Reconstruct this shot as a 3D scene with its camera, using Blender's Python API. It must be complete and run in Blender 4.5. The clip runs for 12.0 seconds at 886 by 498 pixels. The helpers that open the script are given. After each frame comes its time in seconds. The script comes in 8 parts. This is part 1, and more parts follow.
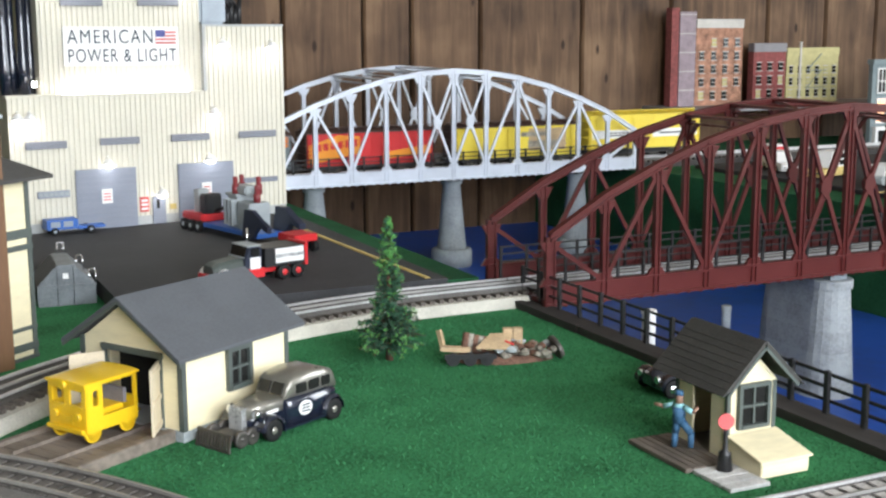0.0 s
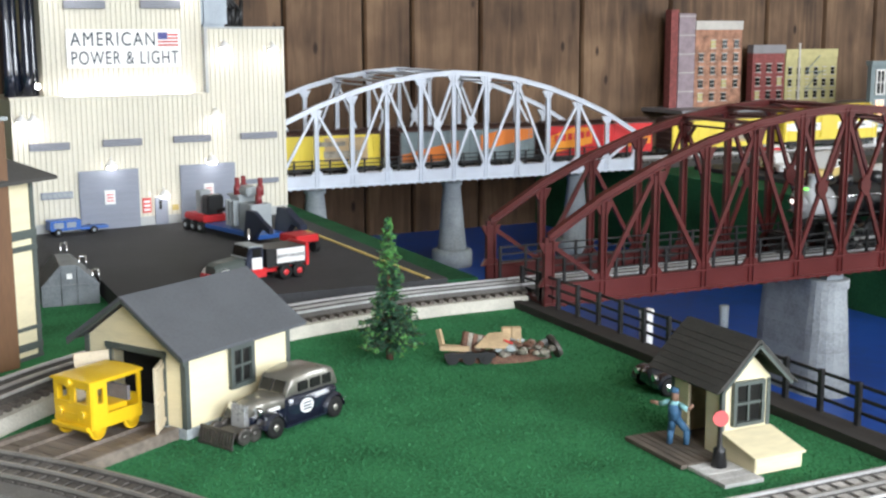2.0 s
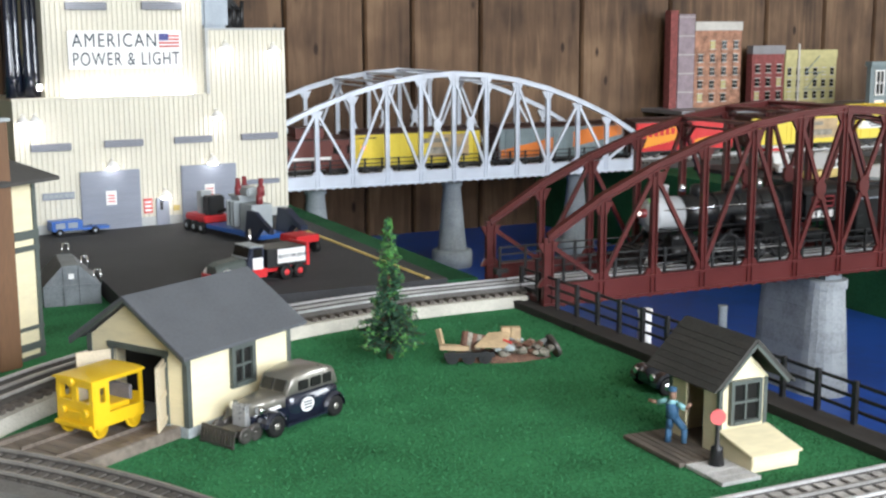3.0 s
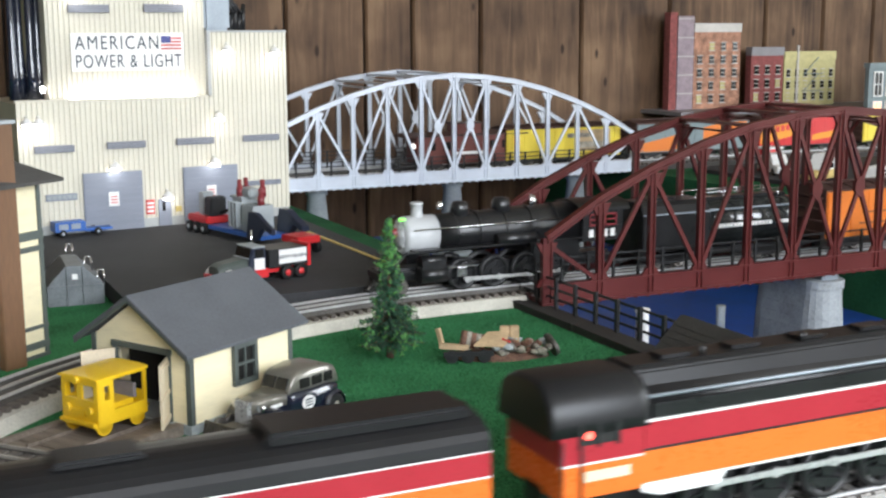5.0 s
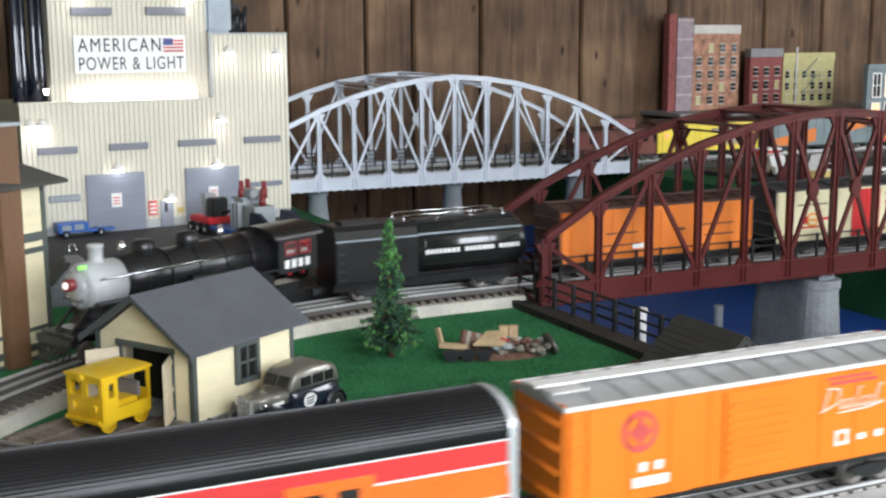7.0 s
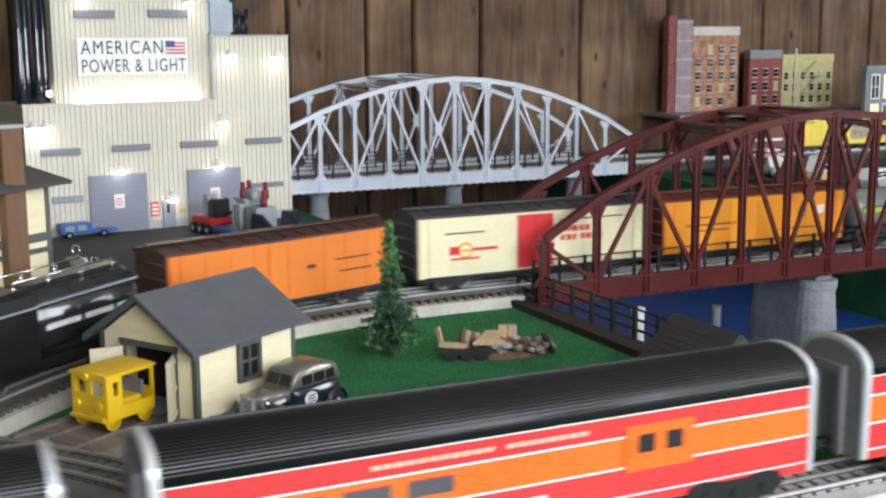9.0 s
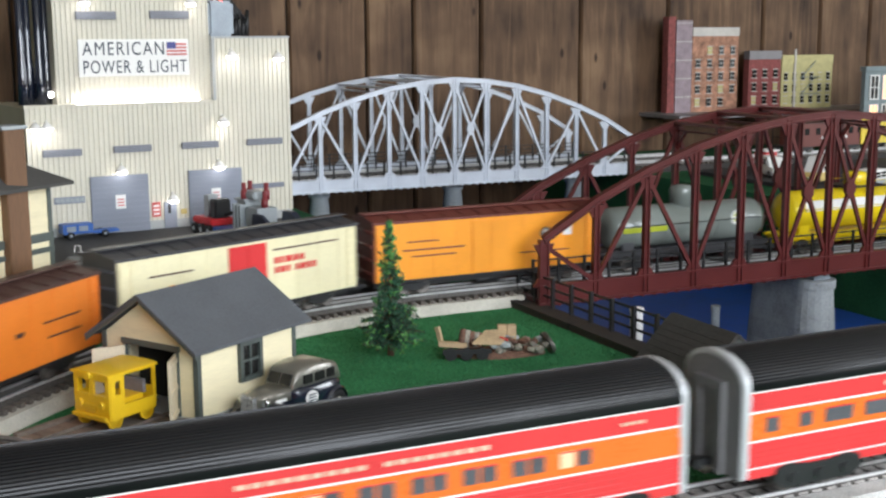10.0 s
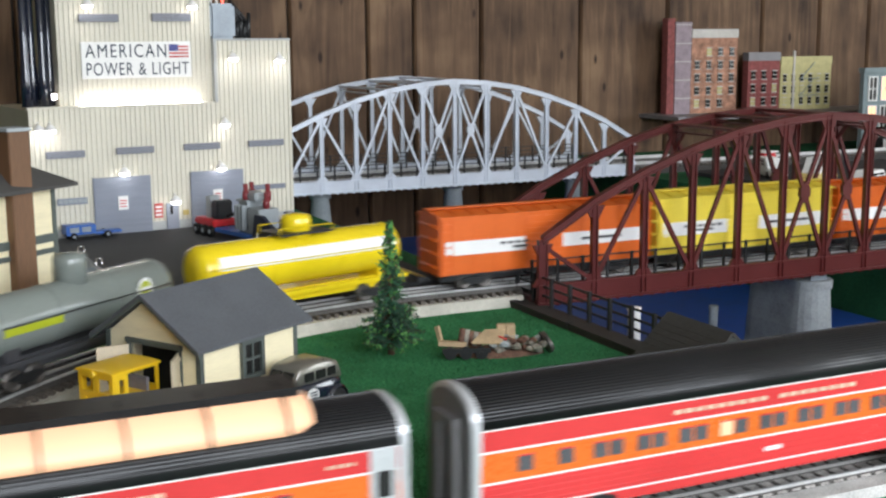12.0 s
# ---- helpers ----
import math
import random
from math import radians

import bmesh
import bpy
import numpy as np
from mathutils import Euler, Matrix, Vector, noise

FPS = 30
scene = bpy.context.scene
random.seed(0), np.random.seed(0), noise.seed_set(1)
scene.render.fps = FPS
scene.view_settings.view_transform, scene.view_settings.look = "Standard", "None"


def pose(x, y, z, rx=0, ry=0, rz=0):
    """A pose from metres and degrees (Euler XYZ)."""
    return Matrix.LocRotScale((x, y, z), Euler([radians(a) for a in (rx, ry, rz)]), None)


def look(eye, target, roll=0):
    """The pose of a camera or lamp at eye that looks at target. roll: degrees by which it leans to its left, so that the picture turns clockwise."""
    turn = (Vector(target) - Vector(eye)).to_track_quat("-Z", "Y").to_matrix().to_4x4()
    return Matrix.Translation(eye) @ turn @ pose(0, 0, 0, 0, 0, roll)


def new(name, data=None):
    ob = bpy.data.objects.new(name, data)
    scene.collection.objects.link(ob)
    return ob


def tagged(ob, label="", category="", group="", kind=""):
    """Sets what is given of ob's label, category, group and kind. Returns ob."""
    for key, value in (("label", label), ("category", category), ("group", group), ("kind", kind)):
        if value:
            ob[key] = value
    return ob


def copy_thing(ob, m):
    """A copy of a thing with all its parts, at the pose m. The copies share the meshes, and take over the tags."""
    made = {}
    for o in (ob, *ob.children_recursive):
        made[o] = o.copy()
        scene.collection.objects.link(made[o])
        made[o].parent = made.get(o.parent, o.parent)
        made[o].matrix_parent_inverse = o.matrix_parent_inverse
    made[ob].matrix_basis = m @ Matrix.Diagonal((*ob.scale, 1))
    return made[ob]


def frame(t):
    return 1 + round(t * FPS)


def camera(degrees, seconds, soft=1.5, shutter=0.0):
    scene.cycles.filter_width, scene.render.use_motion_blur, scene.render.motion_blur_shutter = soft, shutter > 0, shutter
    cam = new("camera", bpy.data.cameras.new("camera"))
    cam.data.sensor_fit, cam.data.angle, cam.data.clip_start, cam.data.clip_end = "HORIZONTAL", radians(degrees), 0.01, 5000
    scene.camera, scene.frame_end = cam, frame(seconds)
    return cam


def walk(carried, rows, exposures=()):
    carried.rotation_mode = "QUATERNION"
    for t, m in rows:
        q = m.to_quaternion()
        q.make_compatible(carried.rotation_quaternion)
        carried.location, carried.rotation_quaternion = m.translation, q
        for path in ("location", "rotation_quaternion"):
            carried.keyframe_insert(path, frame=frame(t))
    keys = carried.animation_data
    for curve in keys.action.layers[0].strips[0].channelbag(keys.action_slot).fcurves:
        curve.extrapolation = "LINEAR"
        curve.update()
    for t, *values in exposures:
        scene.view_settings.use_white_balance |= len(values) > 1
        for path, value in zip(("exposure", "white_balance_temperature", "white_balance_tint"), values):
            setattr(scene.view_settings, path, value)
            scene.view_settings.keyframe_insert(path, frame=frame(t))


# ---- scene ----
# ================= camera =================
cam = camera(40.07, 12.0, soft=2.4, shutter=0.5)


def view_at(t):
    """The slow backward drift of the stand."""
    eye = Vector((0, 0, 0.275)) + Vector((-0.0021, -0.0059, 0.00074)) * (t - 6)
    gaze = Vector((0.41835, 0.89197, -0.1715)) + Vector((-0.00034, 0.00024, 0.00044)) * (t - 6)
    return look(eye, eye + gaze, -0.317 - 0.017 * (t - 6))


walk(cam, [(t, view_at(t)) for t in (0, 3, 6, 9, 12)],
     [(0, 0.25), (3, 0.22), (5.5, 0.16), (7, -0.04), (9.5, -0.1), (12, -0.18)])

# ================= light =================
world = bpy.data.worlds.new("world")
scene.world = world
world.use_nodes = True
sky = world.node_tree.nodes.new("ShaderNodeTexSky")
sky.sky_type, sky.sun_disc, sky.sun_elevation, sky.sun_rotation = "NISHITA", False, radians(35), radians(200)
world.node_tree.links.new(sky.outputs[0], world.node_tree.nodes["Background"].inputs[0])
world.node_tree.nodes["Background"].inputs[1].default_value = 0.1


def window_light(name, m, w, h, power, colour):
    lamp = bpy.data.lights.new(name, "AREA")
    lamp.shape, lamp.size, lamp.size_y, lamp.energy, lamp.color = "RECTANGLE", w, h, power, colour
    ob = new(name, lamp)
    ob.matrix_world = m
    return ob


# daylight at two unseen window openings, placed by how the layout is lit
window_light("window_light_side", look((4.32, -0.45, 0.75), (0.6, 0.8, 0.1)), 1.8, 1.2, 70, (0.9, 0.95, 1.0))
window_light("window_light_front", look((0.7, -1.72, 0.85), (0.6, 1.2, 0.0)), 2.2, 1.1, 112, (0.86, 0.92, 1.0))


# ================= materials =================
def mat(name, rgb, rough=0.5, metal=0.0, var=0.12, scale=30.0, bump=0.15, fine=500.0, other=None, spec=0.5, stretch=(1, 1, 1), coat=0.0, span=(0.38, 0.68), share=0.45):
    """A surface with stains at one scale, grain and relief at a finer one."""
    m = bpy.data.materials.new(name)
    m.use_nodes = True
    nt = m.node_tree
    n, l = nt.nodes, nt.links
    b = n["Principled BSDF"]
    b.inputs["Roughness"].default_value = rough
    b.inputs["Metallic"].default_value = metal
    b.inputs["Specular IOR Level"].default_value = spec
    b.inputs["Coat Weight"].default_value = coat
    tc = n.new("ShaderNodeTexCoord")
    mp = n.new("ShaderNodeMapping")
    mp.inputs["Scale"].default_value = stretch
    l.new(tc.outputs["Object"], mp.inputs["Vector"])
    big = n.new("ShaderNodeTexNoise")
    big.inputs["Scale"].default_value, big.inputs["Detail"].default_value = scale, 4
    small = n.new("ShaderNodeTexNoise")
    small.inputs["Scale"].default_value, small.inputs["Detail"].default_value = fine, 3
    l.new(mp.outputs[0], big.inputs["Vector"])
    l.new(mp.outputs[0], small.inputs["Vector"])
    both = n.new("ShaderNodeMath")
    both.operation = "MULTIPLY_ADD"
    both.inputs[1].default_value, both.inputs[2].default_value = share, 0.0
    l.new(small.outputs[0], both.inputs[0])
    add = n.new("ShaderNodeMath")
    add.operation = "MULTIPLY_ADD"
    add.inputs[1].default_value = 1.0 - share
    l.new(big.outputs[0], add.inputs[0])
    l.new(both.outputs[0], add.inputs[2])
    rnd = n.new("ShaderNodeObjectInfo")
    shift = n.new("ShaderNodeMath")
    shift.operation = "MULTIPLY_ADD"
    shift.inputs[1].default_value = 0.12
    l.new(rnd.outputs["Random"], shift.inputs[0])
    l.new(add.outputs[0], shift.inputs[2])
    ramp = n.new("ShaderNodeValToRGB")
    dark = other or tuple(c * (1 - 2.2 * var) for c in rgb)
    light = tuple(min(1, c * (1 + var)) for c in rgb)
    ramp.color_ramp.elements[0].position, ramp.color_ramp.elements[0].color = span[0], (*dark, 1)
    ramp.color_ramp.elements[1].position, ramp.color_ramp.elements[1].color = span[1], (*light, 1)
    l.new(shift.outputs[0], ramp.inputs[0])
    l.new(ramp.outputs[0], b.inputs["Base Color"])
    r2 = n.new("ShaderNodeMapRange")
    r2.inputs["To Min"].default_value, r2.inputs["To Max"].default_value = max(0.02, rough - 0.1), min(1, rough + 0.1)
    l.new(add.outputs[0], r2.inputs[0])
    l.new(r2.outputs[0], b.inputs["Roughness"])
    if bump:
        bp = n.new("ShaderNodeBump")
        bp.inputs["Strength"].default_value, bp.inputs["Distance"].default_value = bump, 0.001
        l.new(small.outputs[0], bp.inputs["Height"])
        l.new(bp.outputs[0], b.inputs["Normal"])
    return m


def glow(name, rgb, power):
    m = bpy.data.materials.new(name)
    m.use_nodes = True
    b = m.node_tree.nodes["Principled BSDF"]
    b.inputs["Base Color"].default_value = (*rgb, 1)
    b.inputs["Emission Color"].default_value = (*rgb, 1)
    b.inputs["Emission Strength"].default_value = power
    return m


def board_wood():
    """Dark stained pine boards with long grain and knots."""
    m = bpy.data.materials.new("stained_pine")
    m.use_nodes = True
    n, l = m.node_tree.nodes, m.node_tree.links
    b = n["Principled BSDF"]
    tc, mp, info = n.new("ShaderNodeTexCoord"), n.new("ShaderNodeMapping"), n.new("ShaderNodeObjectInfo")
    mp.inputs["Scale"].default_value = (1, 1, 0.09)
    sh = n.new("ShaderNodeVectorMath")
    l.new(tc.outputs["Object"], sh.inputs[0])
    sc = n.new("ShaderNodeVectorMath")
    sc.operation = "SCALE"
    sc.inputs[0].default_value = (3.1, 0.0, 7.7)
    l.new(info.outputs["Random"], sc.inputs["Scale"])
    l.new(sc.outputs[0], sh.inputs[1])
    l.new(sh.outputs[0], mp.inputs["Vector"])
    grain, blot, knot = n.new("ShaderNodeTexNoise"), n.new("ShaderNodeTexNoise"), n.new("ShaderNodeTexVoronoi")
    grain.inputs["Scale"].default_value, grain.inputs["Detail"].default_value, grain.inputs["Distortion"].default_value = 38, 8, 1.4
    blot.inputs["Scale"].default_value, blot.inputs["Detail"].default_value = 6.5, 5
    l.new(mp.outputs[0], grain.inputs["Vector"])
    l.new(sh.outputs[0], blot.inputs["Vector"])
    kmp = n.new("ShaderNodeMapping")
    kmp.inputs["Scale"].default_value = (1, 0.3, 0.55)
    l.new(sh.outputs[0], kmp.inputs["Vector"])
    l.new(kmp.outputs[0], knot.inputs["Vector"])
    knot.inputs["Scale"].default_value = 8.5
    mix = n.new("ShaderNodeMath")
    mix.operation = "MULTIPLY_ADD"
    mix.inputs[1].default_value = 0.46
    half = n.new("ShaderNodeMath")
    half.operation = "MULTIPLY"
    half.inputs[1].default_value = 0.58
    l.new(blot.outputs[0], half.inputs[0])
    l.new(grain.outputs[0], mix.inputs[0])
    l.new(half.outputs[0], mix.inputs[2])
    ramp = n.new("ShaderNodeValToRGB")
    e = ramp.color_ramp.elements
    e[0].position, e[0].color = 0.33, (0.036, 0.02, 0.0125, 1)
    e[1].position, e[1].color = 0.74, (0.27, 0.168, 0.096, 1)
    mid = e.new(0.53)
    mid.color = (0.128, 0.074, 0.042, 1)
    l.new(mix.outputs[0], ramp.inputs[0])
    kr = n.new("ShaderNodeMapRange")
    kr.inputs["From Min"].default_value, kr.inputs["From Max"].default_value = 0.04, 0.2
    l.new(knot.outputs["Distance"], kr.inputs[0])
    mc = n.new("ShaderNodeMix")
    mc.data_type = "RGBA"
    mc.inputs["A"].default_value = (0.025, 0.012, 0.006, 1)
    l.new(kr.outputs[0], mc.inputs["Factor"])
    l.new(ramp.outputs[0], mc.inputs["B"])
    # short dark nicks scattered over the boards
    nick, nr, nc = n.new("ShaderNodeTexVoronoi"), n.new("ShaderNodeMapRange"), n.new("ShaderNodeMix")
    nmp = n.new("ShaderNodeMapping")
    nmp.inputs["Scale"].default_value, nmp.inputs["Rotation"].default_value = (1, 0.2, 0.42), (0, 0.6, 0)
    l.new(sh.outputs[0], nmp.inputs["Vector"])
    l.new(nmp.outputs[0], nick.inputs["Vector"])
    nick.inputs["Scale"].default_value = 21.0
    nr.inputs["From Min"].default_value, nr.inputs["From Max"].default_value = 0.06, 0.13
    l.new(nick.outputs["Distance"], nr.inputs[0])
    nc.data_type = "RGBA"
    nc.inputs["A"].default_value = (0.03, 0.016, 0.009, 1)
    l.new(nr.outputs[0], nc.inputs["Factor"])
    l.new(mc.outputs["Result"], nc.inputs["B"])
    l.new(nc.outputs["Result"], b.inputs["Base Color"])
    b.inputs["Roughness"].default_value = 0.62
    b.inputs["Specular IOR Level"].default_value = 0.25
    bp = n.new("ShaderNodeBump")
    bp.inputs["Strength"].default_value, bp.inputs["Distance"].default_value = 0.25, 0.002
    l.new(grain.outputs[0], bp.inputs["Height"])
    l.new(bp.outputs[0], b.inputs["Normal"])
    return m


M = {}
M["pine"] = board_wood()
M["plaster"] = mat("plaster", (0.62, 0.58, 0.5), 0.9, scale=2, fine=80)
M["floorwood"] = mat("floor_wood", (0.25, 0.15, 0.08), 0.5, scale=3, fine=60, stretch=(0.1, 1, 1))
M["grass"] = mat("grass_felt", (0.04, 0.178, 0.072), 0.95, var=0.3, scale=18, fine=380, bump=0.8, spec=0.1, span=(0.4, 0.64), share=0.6)


def blade_mat():
    """Felt fibres, each a little lighter or darker than the next."""
    m = bpy.data.materials.new("felt_fibre")
    m.use_nodes = True
    n, l = m.node_tree.nodes, m.node_tree.links
    b = n["Principled BSDF"]
    geo, ramp = n.new("ShaderNodeNewGeometry"), n.new("ShaderNodeValToRGB")
    e = ramp.color_ramp.elements
    e[0].color, e[1].color = (0.024, 0.115, 0.045, 1), (0.062, 0.235, 0.1, 1)
    mid = e.new(0.55)
    mid.color = (0.038, 0.17, 0.07, 1)
    l.new(geo.outputs["Random Per Island"], ramp.inputs[0])
    l.new(ramp.outputs[0], b.inputs["Base Color"])
    b.inputs["Roughness"].default_value = 0.9
    b.inputs["Specular IOR Level"].default_value = 0.1
    return m


M["fibre"] = blade_mat()
M["bank"] = mat("bank_felt", (0.026, 0.115, 0.05), 0.95, var=0.25, scale=10, fine=500, bump=0.8, spec=0.1)
M["asphalt"] = mat("asphalt", (0.035, 0.035, 0.038), 0.85, var=0.25, scale=8, fine=700, bump=0.4)
M["line"] = mat("yellow_line", (0.62, 0.47, 0.16), 0.7, fine=900)
M["water"] = mat("blue_water", (0.015, 0.075, 0.36), 0.5, var=0.15, scale=6, fine=60, bump=0.15)
M["bulkhead"] = mat("dark_timber", (0.035, 0.03, 0.027), 0.75, var=0.3, scale=20, fine=300, stretch=(1, 0.1, 1))
M["black"] = mat("black_plastic", (0.014, 0.014, 0.015), 0.45, fine=500)
M["roadbed"] = mat("cream_roadbed", (0.62, 0.59, 0.51), 0.9, var=0.15, scale=25, fine=900, bump=0.5)
# greybed and siding_tie are paled to carry window glare on the front track
M["greybed"] = mat("grey_roadbed", (0.55, 0.54, 0.52), 0.9, var=0.2, scale=40, fine=900, bump=0.5)
M["tie"] = mat("tie", (0.1, 0.085, 0.072), 0.8, var=0.25, scale=80)
M["siding_tie"] = mat("glare_pale_tie", (0.44, 0.415, 0.39), 0.55, var=0.25, scale=80)
# rail_web is coloured darker for shade under the rail head and tarnish
M["rail_web"] = mat("shaded_tarnished_web", (0.13, 0.12, 0.11), 0.5, 0.4, var=0.15, scale=40)
M["armblue"] = mat("blue_black_paint", (0.022, 0.028, 0.05), 0.35, var=0.1)
M["gapbed"] = mat("dark_track_bed", (0.075, 0.068, 0.06), 0.85, var=0.2, scale=40)
M["rail"] = mat("rail_steel", (0.72, 0.72, 0.72), 0.34, 0.55, var=0.1, scale=40, bump=0.05)
M["midrail"] = mat("centre_rail", (0.5, 0.49, 0.47), 0.35, 0.6, var=0.1, scale=40)
M["silver"] = mat("silver_paint", (0.64, 0.68, 0.75), 0.32, 0.2, var=0.08, scale=30, fine=700, bump=0.08)
M["redbridge"] = mat("oxide_red", (0.082, 0.0115, 0.0105), 0.36, 0.0, var=0.12, scale=30, fine=700, bump=0.08)
M["concrete"] = mat("grey_concrete", (0.34, 0.37, 0.38), 0.85, var=0.14, scale=30, fine=350, bump=0.5)
M["stone"] = mat("grey_stone", (0.3, 0.32, 0.33), 0.85, var=0.11, scale=50, fine=300, bump=1.0, span=(0.4, 0.64))
M["siding"] = mat("cream_siding", (0.66, 0.625, 0.52), 0.6, var=0.05, scale=12, fine=400, bump=0.05)
M["sidinggrey"] = mat("grey_siding", (0.42, 0.43, 0.42), 0.6, var=0.07, scale=12)
M["shutter"] = mat("grey_shutter", (0.24, 0.26, 0.31), 0.5, var=0.05, scale=12)
M["ventgrey"] = mat("vent_grey", (0.2, 0.19, 0.2), 0.5)
M["white"] = mat("white_paint", (0.8, 0.79, 0.77), 0.5, var=0.04)
M["signwhite"] = mat("white_sign", (0.82, 0.81, 0.78), 0.55, var=0.02)
M["ink"] = mat("dark_lettering", (0.02, 0.035, 0.05), 0.6)
M["red"] = mat("red_paint", (0.62, 0.03, 0.035), 0.32, var=0.06)
M["signred"] = mat("sign_red", (0.6, 0.08, 0.07), 0.5)
M["blue"] = mat("blue_paint", (0.03, 0.12, 0.42), 0.4)
M["flagblue"] = mat("flag_blue", (0.06, 0.07, 0.25), 0.5)
M["steel"] = mat("grey_steel", (0.3, 0.34, 0.38), 0.45, 0.3)
M["lightgrey"] = mat("light_grey_plastic", (0.33, 0.36, 0.37), 0.5, var=0.08)
M["maroon"] = mat("maroon_insulator", (0.22, 0.03, 0.035), 0.35)
M["housecream"] = mat("house_cream", (0.78, 0.69, 0.46), 0.6, var=0.06, scale=20, fine=300, bump=0.1, stretch=(0.3, 0.3, 4))
M["trimgreen"] = mat("dark_green_trim", (0.075, 0.09, 0.082), 0.55, var=0.1)
M["shingle"] = mat("grey_roofing", (0.09, 0.095, 0.105), 0.8, var=0.1, scale=25, fine=500, bump=0.3)
M["brownroof"] = mat("brown_shingle", (0.055, 0.052, 0.048), 0.8, var=0.14, scale=40, fine=400, bump=0.4)
# darkroom puts the shade behind openings into a near-black colour
M["darkroom"] = mat("shaded_inside", (0.015, 0.015, 0.014), 0.9)
M["pane"] = mat("dark_pane", (0.018, 0.018, 0.017), 0.15, var=0.1, spec=0.25)
M["wood"] = mat("weathered_planks", (0.19, 0.155, 0.125), 0.8, var=0.22, scale=40, fine=250, stretch=(1, 0.15, 1), bump=0.5)
M["palewood"] = mat("pale_door", (0.66, 0.56, 0.4), 0.6, var=0.07, scale=25)
M["yellow"] = mat("yellow_plastic", (0.82, 0.52, 0.015), 0.38, var=0.04, scale=20, coat=0.2)
M["chrome"] = mat("chrome", (0.75, 0.75, 0.76), 0.2, 1.0, var=0.05)
M["carsilver"] = mat("silver_lacquer", (0.27, 0.255, 0.22), 0.3, 0.5, var=0.06, coat=0.3)
M["navy"] = mat("midnight_lacquer", (0.012, 0.016, 0.03), 0.16, 0.0, var=0.1, coat=0.8)
M["rubber"] = mat("tyre_rubber", (0.013, 0.013, 0.013), 0.6, spec=0.25)
M["pewter"] = mat("worn_cast_metal", (0.12, 0.11, 0.1), 0.45, 0.6, var=0.2)
M["bark"] = mat("bark", (0.1, 0.05, 0.03), 0.9)
M["needle"] = mat("fir_needles", (0.034, 0.12, 0.062), 0.75, var=0.35, scale=40, fine=300)
M["needletip"] = mat("fresh_fir_tips", (0.1, 0.3, 0.07), 0.75, var=0.25, scale=40, fine=300)
M["tan"] = mat("tan_card", (0.5, 0.36, 0.21), 0.8, var=0.14, scale=60)
M["rust"] = mat("rusty_scrap", (0.17, 0.085, 0.055), 0.8, var=0.35, scale=90)
M["rubble"] = mat("rubble", (0.3, 0.27, 0.22), 0.85, var=0.3, scale=90)
M["denim"] = mat("blue_overalls", (0.05, 0.14, 0.26), 0.7)
M["cyan"] = mat("pale_blue_shirt", (0.32, 0.62, 0.66), 0.7)
M["skin"] = mat("painted_figure_tone", (0.35, 0.2, 0.14), 0.7)
M["pinkred"] = mat("coral_disc", (0.75, 0.13, 0.13), 0.5)
M["brownpost"] = mat("brown_post", (0.15, 0.075, 0.035), 0.6, var=0.1, stretch=(1, 1, 0.2))
M["brickred"] = mat("red_brick_card", (0.27, 0.075, 0.07), 0.85, var=0.2, scale=120)
M["brickpink"] = mat("salmon_brick_card", (0.45, 0.23, 0.15), 0.85, var=0.35, scale=60)
M["mauve"] = mat("mauve_card", (0.34, 0.27, 0.3), 0.85, var=0.15, scale=60)
M["yellowcard"] = mat("yellow_card", (0.52, 0.47, 0.23), 0.85, var=0.1, scale=80)
M["bingrey"] = mat("worn_bin_steel", (0.15, 0.165, 0.175), 0.55, 0.2, var=0.2, scale=60)
M["radiator"] = mat("bright_radiator", (0.55, 0.55, 0.54), 0.28, 0.4, var=0.08)
M["dullrail"] = mat("dull_rail", (0.36, 0.34, 0.31), 0.5, 0.3, var=0.12, scale=40)
M["darkbed"] = mat("dull_grey_roadbed", (0.19, 0.18, 0.165), 0.9, var=0.22, scale=40, fine=900, bump=0.5)
M["dulltie"] = mat("dull_tie", (0.15, 0.135, 0.12), 0.6, var=0.28, scale=80)
M["slate"] = mat("slate_paint", (0.2, 0.25, 0.26), 0.7)
M["stonecard"] = mat("pale_stone_card", (0.56, 0.53, 0.49), 0.8)
M["lampglow"] = glow("lamp_glow", (1.0, 0.97, 0.95), 15.0)
M["trainglow"] = glow("train_lamp_glow", (1.0, 0.9, 0.85), 1.6)
M["warmglow"] = glow("warm_window_glow", (1.0, 0.5, 0.25), 1.6)
M["redglow"] = glow("red_lamp_glow", (1.0, 0.1, 0.07), 4.0)
M["greenglow"] = glow("green_lamp_glow", (0.25, 1.0, 0.12), 1.2)
M["domeglow"] = glow("lit_dome_glass", (0.9, 0.5, 0.3), 0.35)


# ================= mesh helpers =================
def box(bm, x0, x1, y0, y1, z0, z1, m=None):
    vs = [bm.verts.new((x, y, z)) for x in (x0, x1) for y in (y0, y1) for z in (z0, z1)]
    for f in ((0, 1, 3, 2), (4, 6, 7, 5), (0, 4, 5, 1), (2, 3, 7, 6), (0, 2, 6, 4), (1, 5, 7, 3)):
        bm.faces.new([vs[i] for i in f])
    if m is not None:
        bmesh.ops.transform(bm, matrix=m, verts=vs)
    return vs


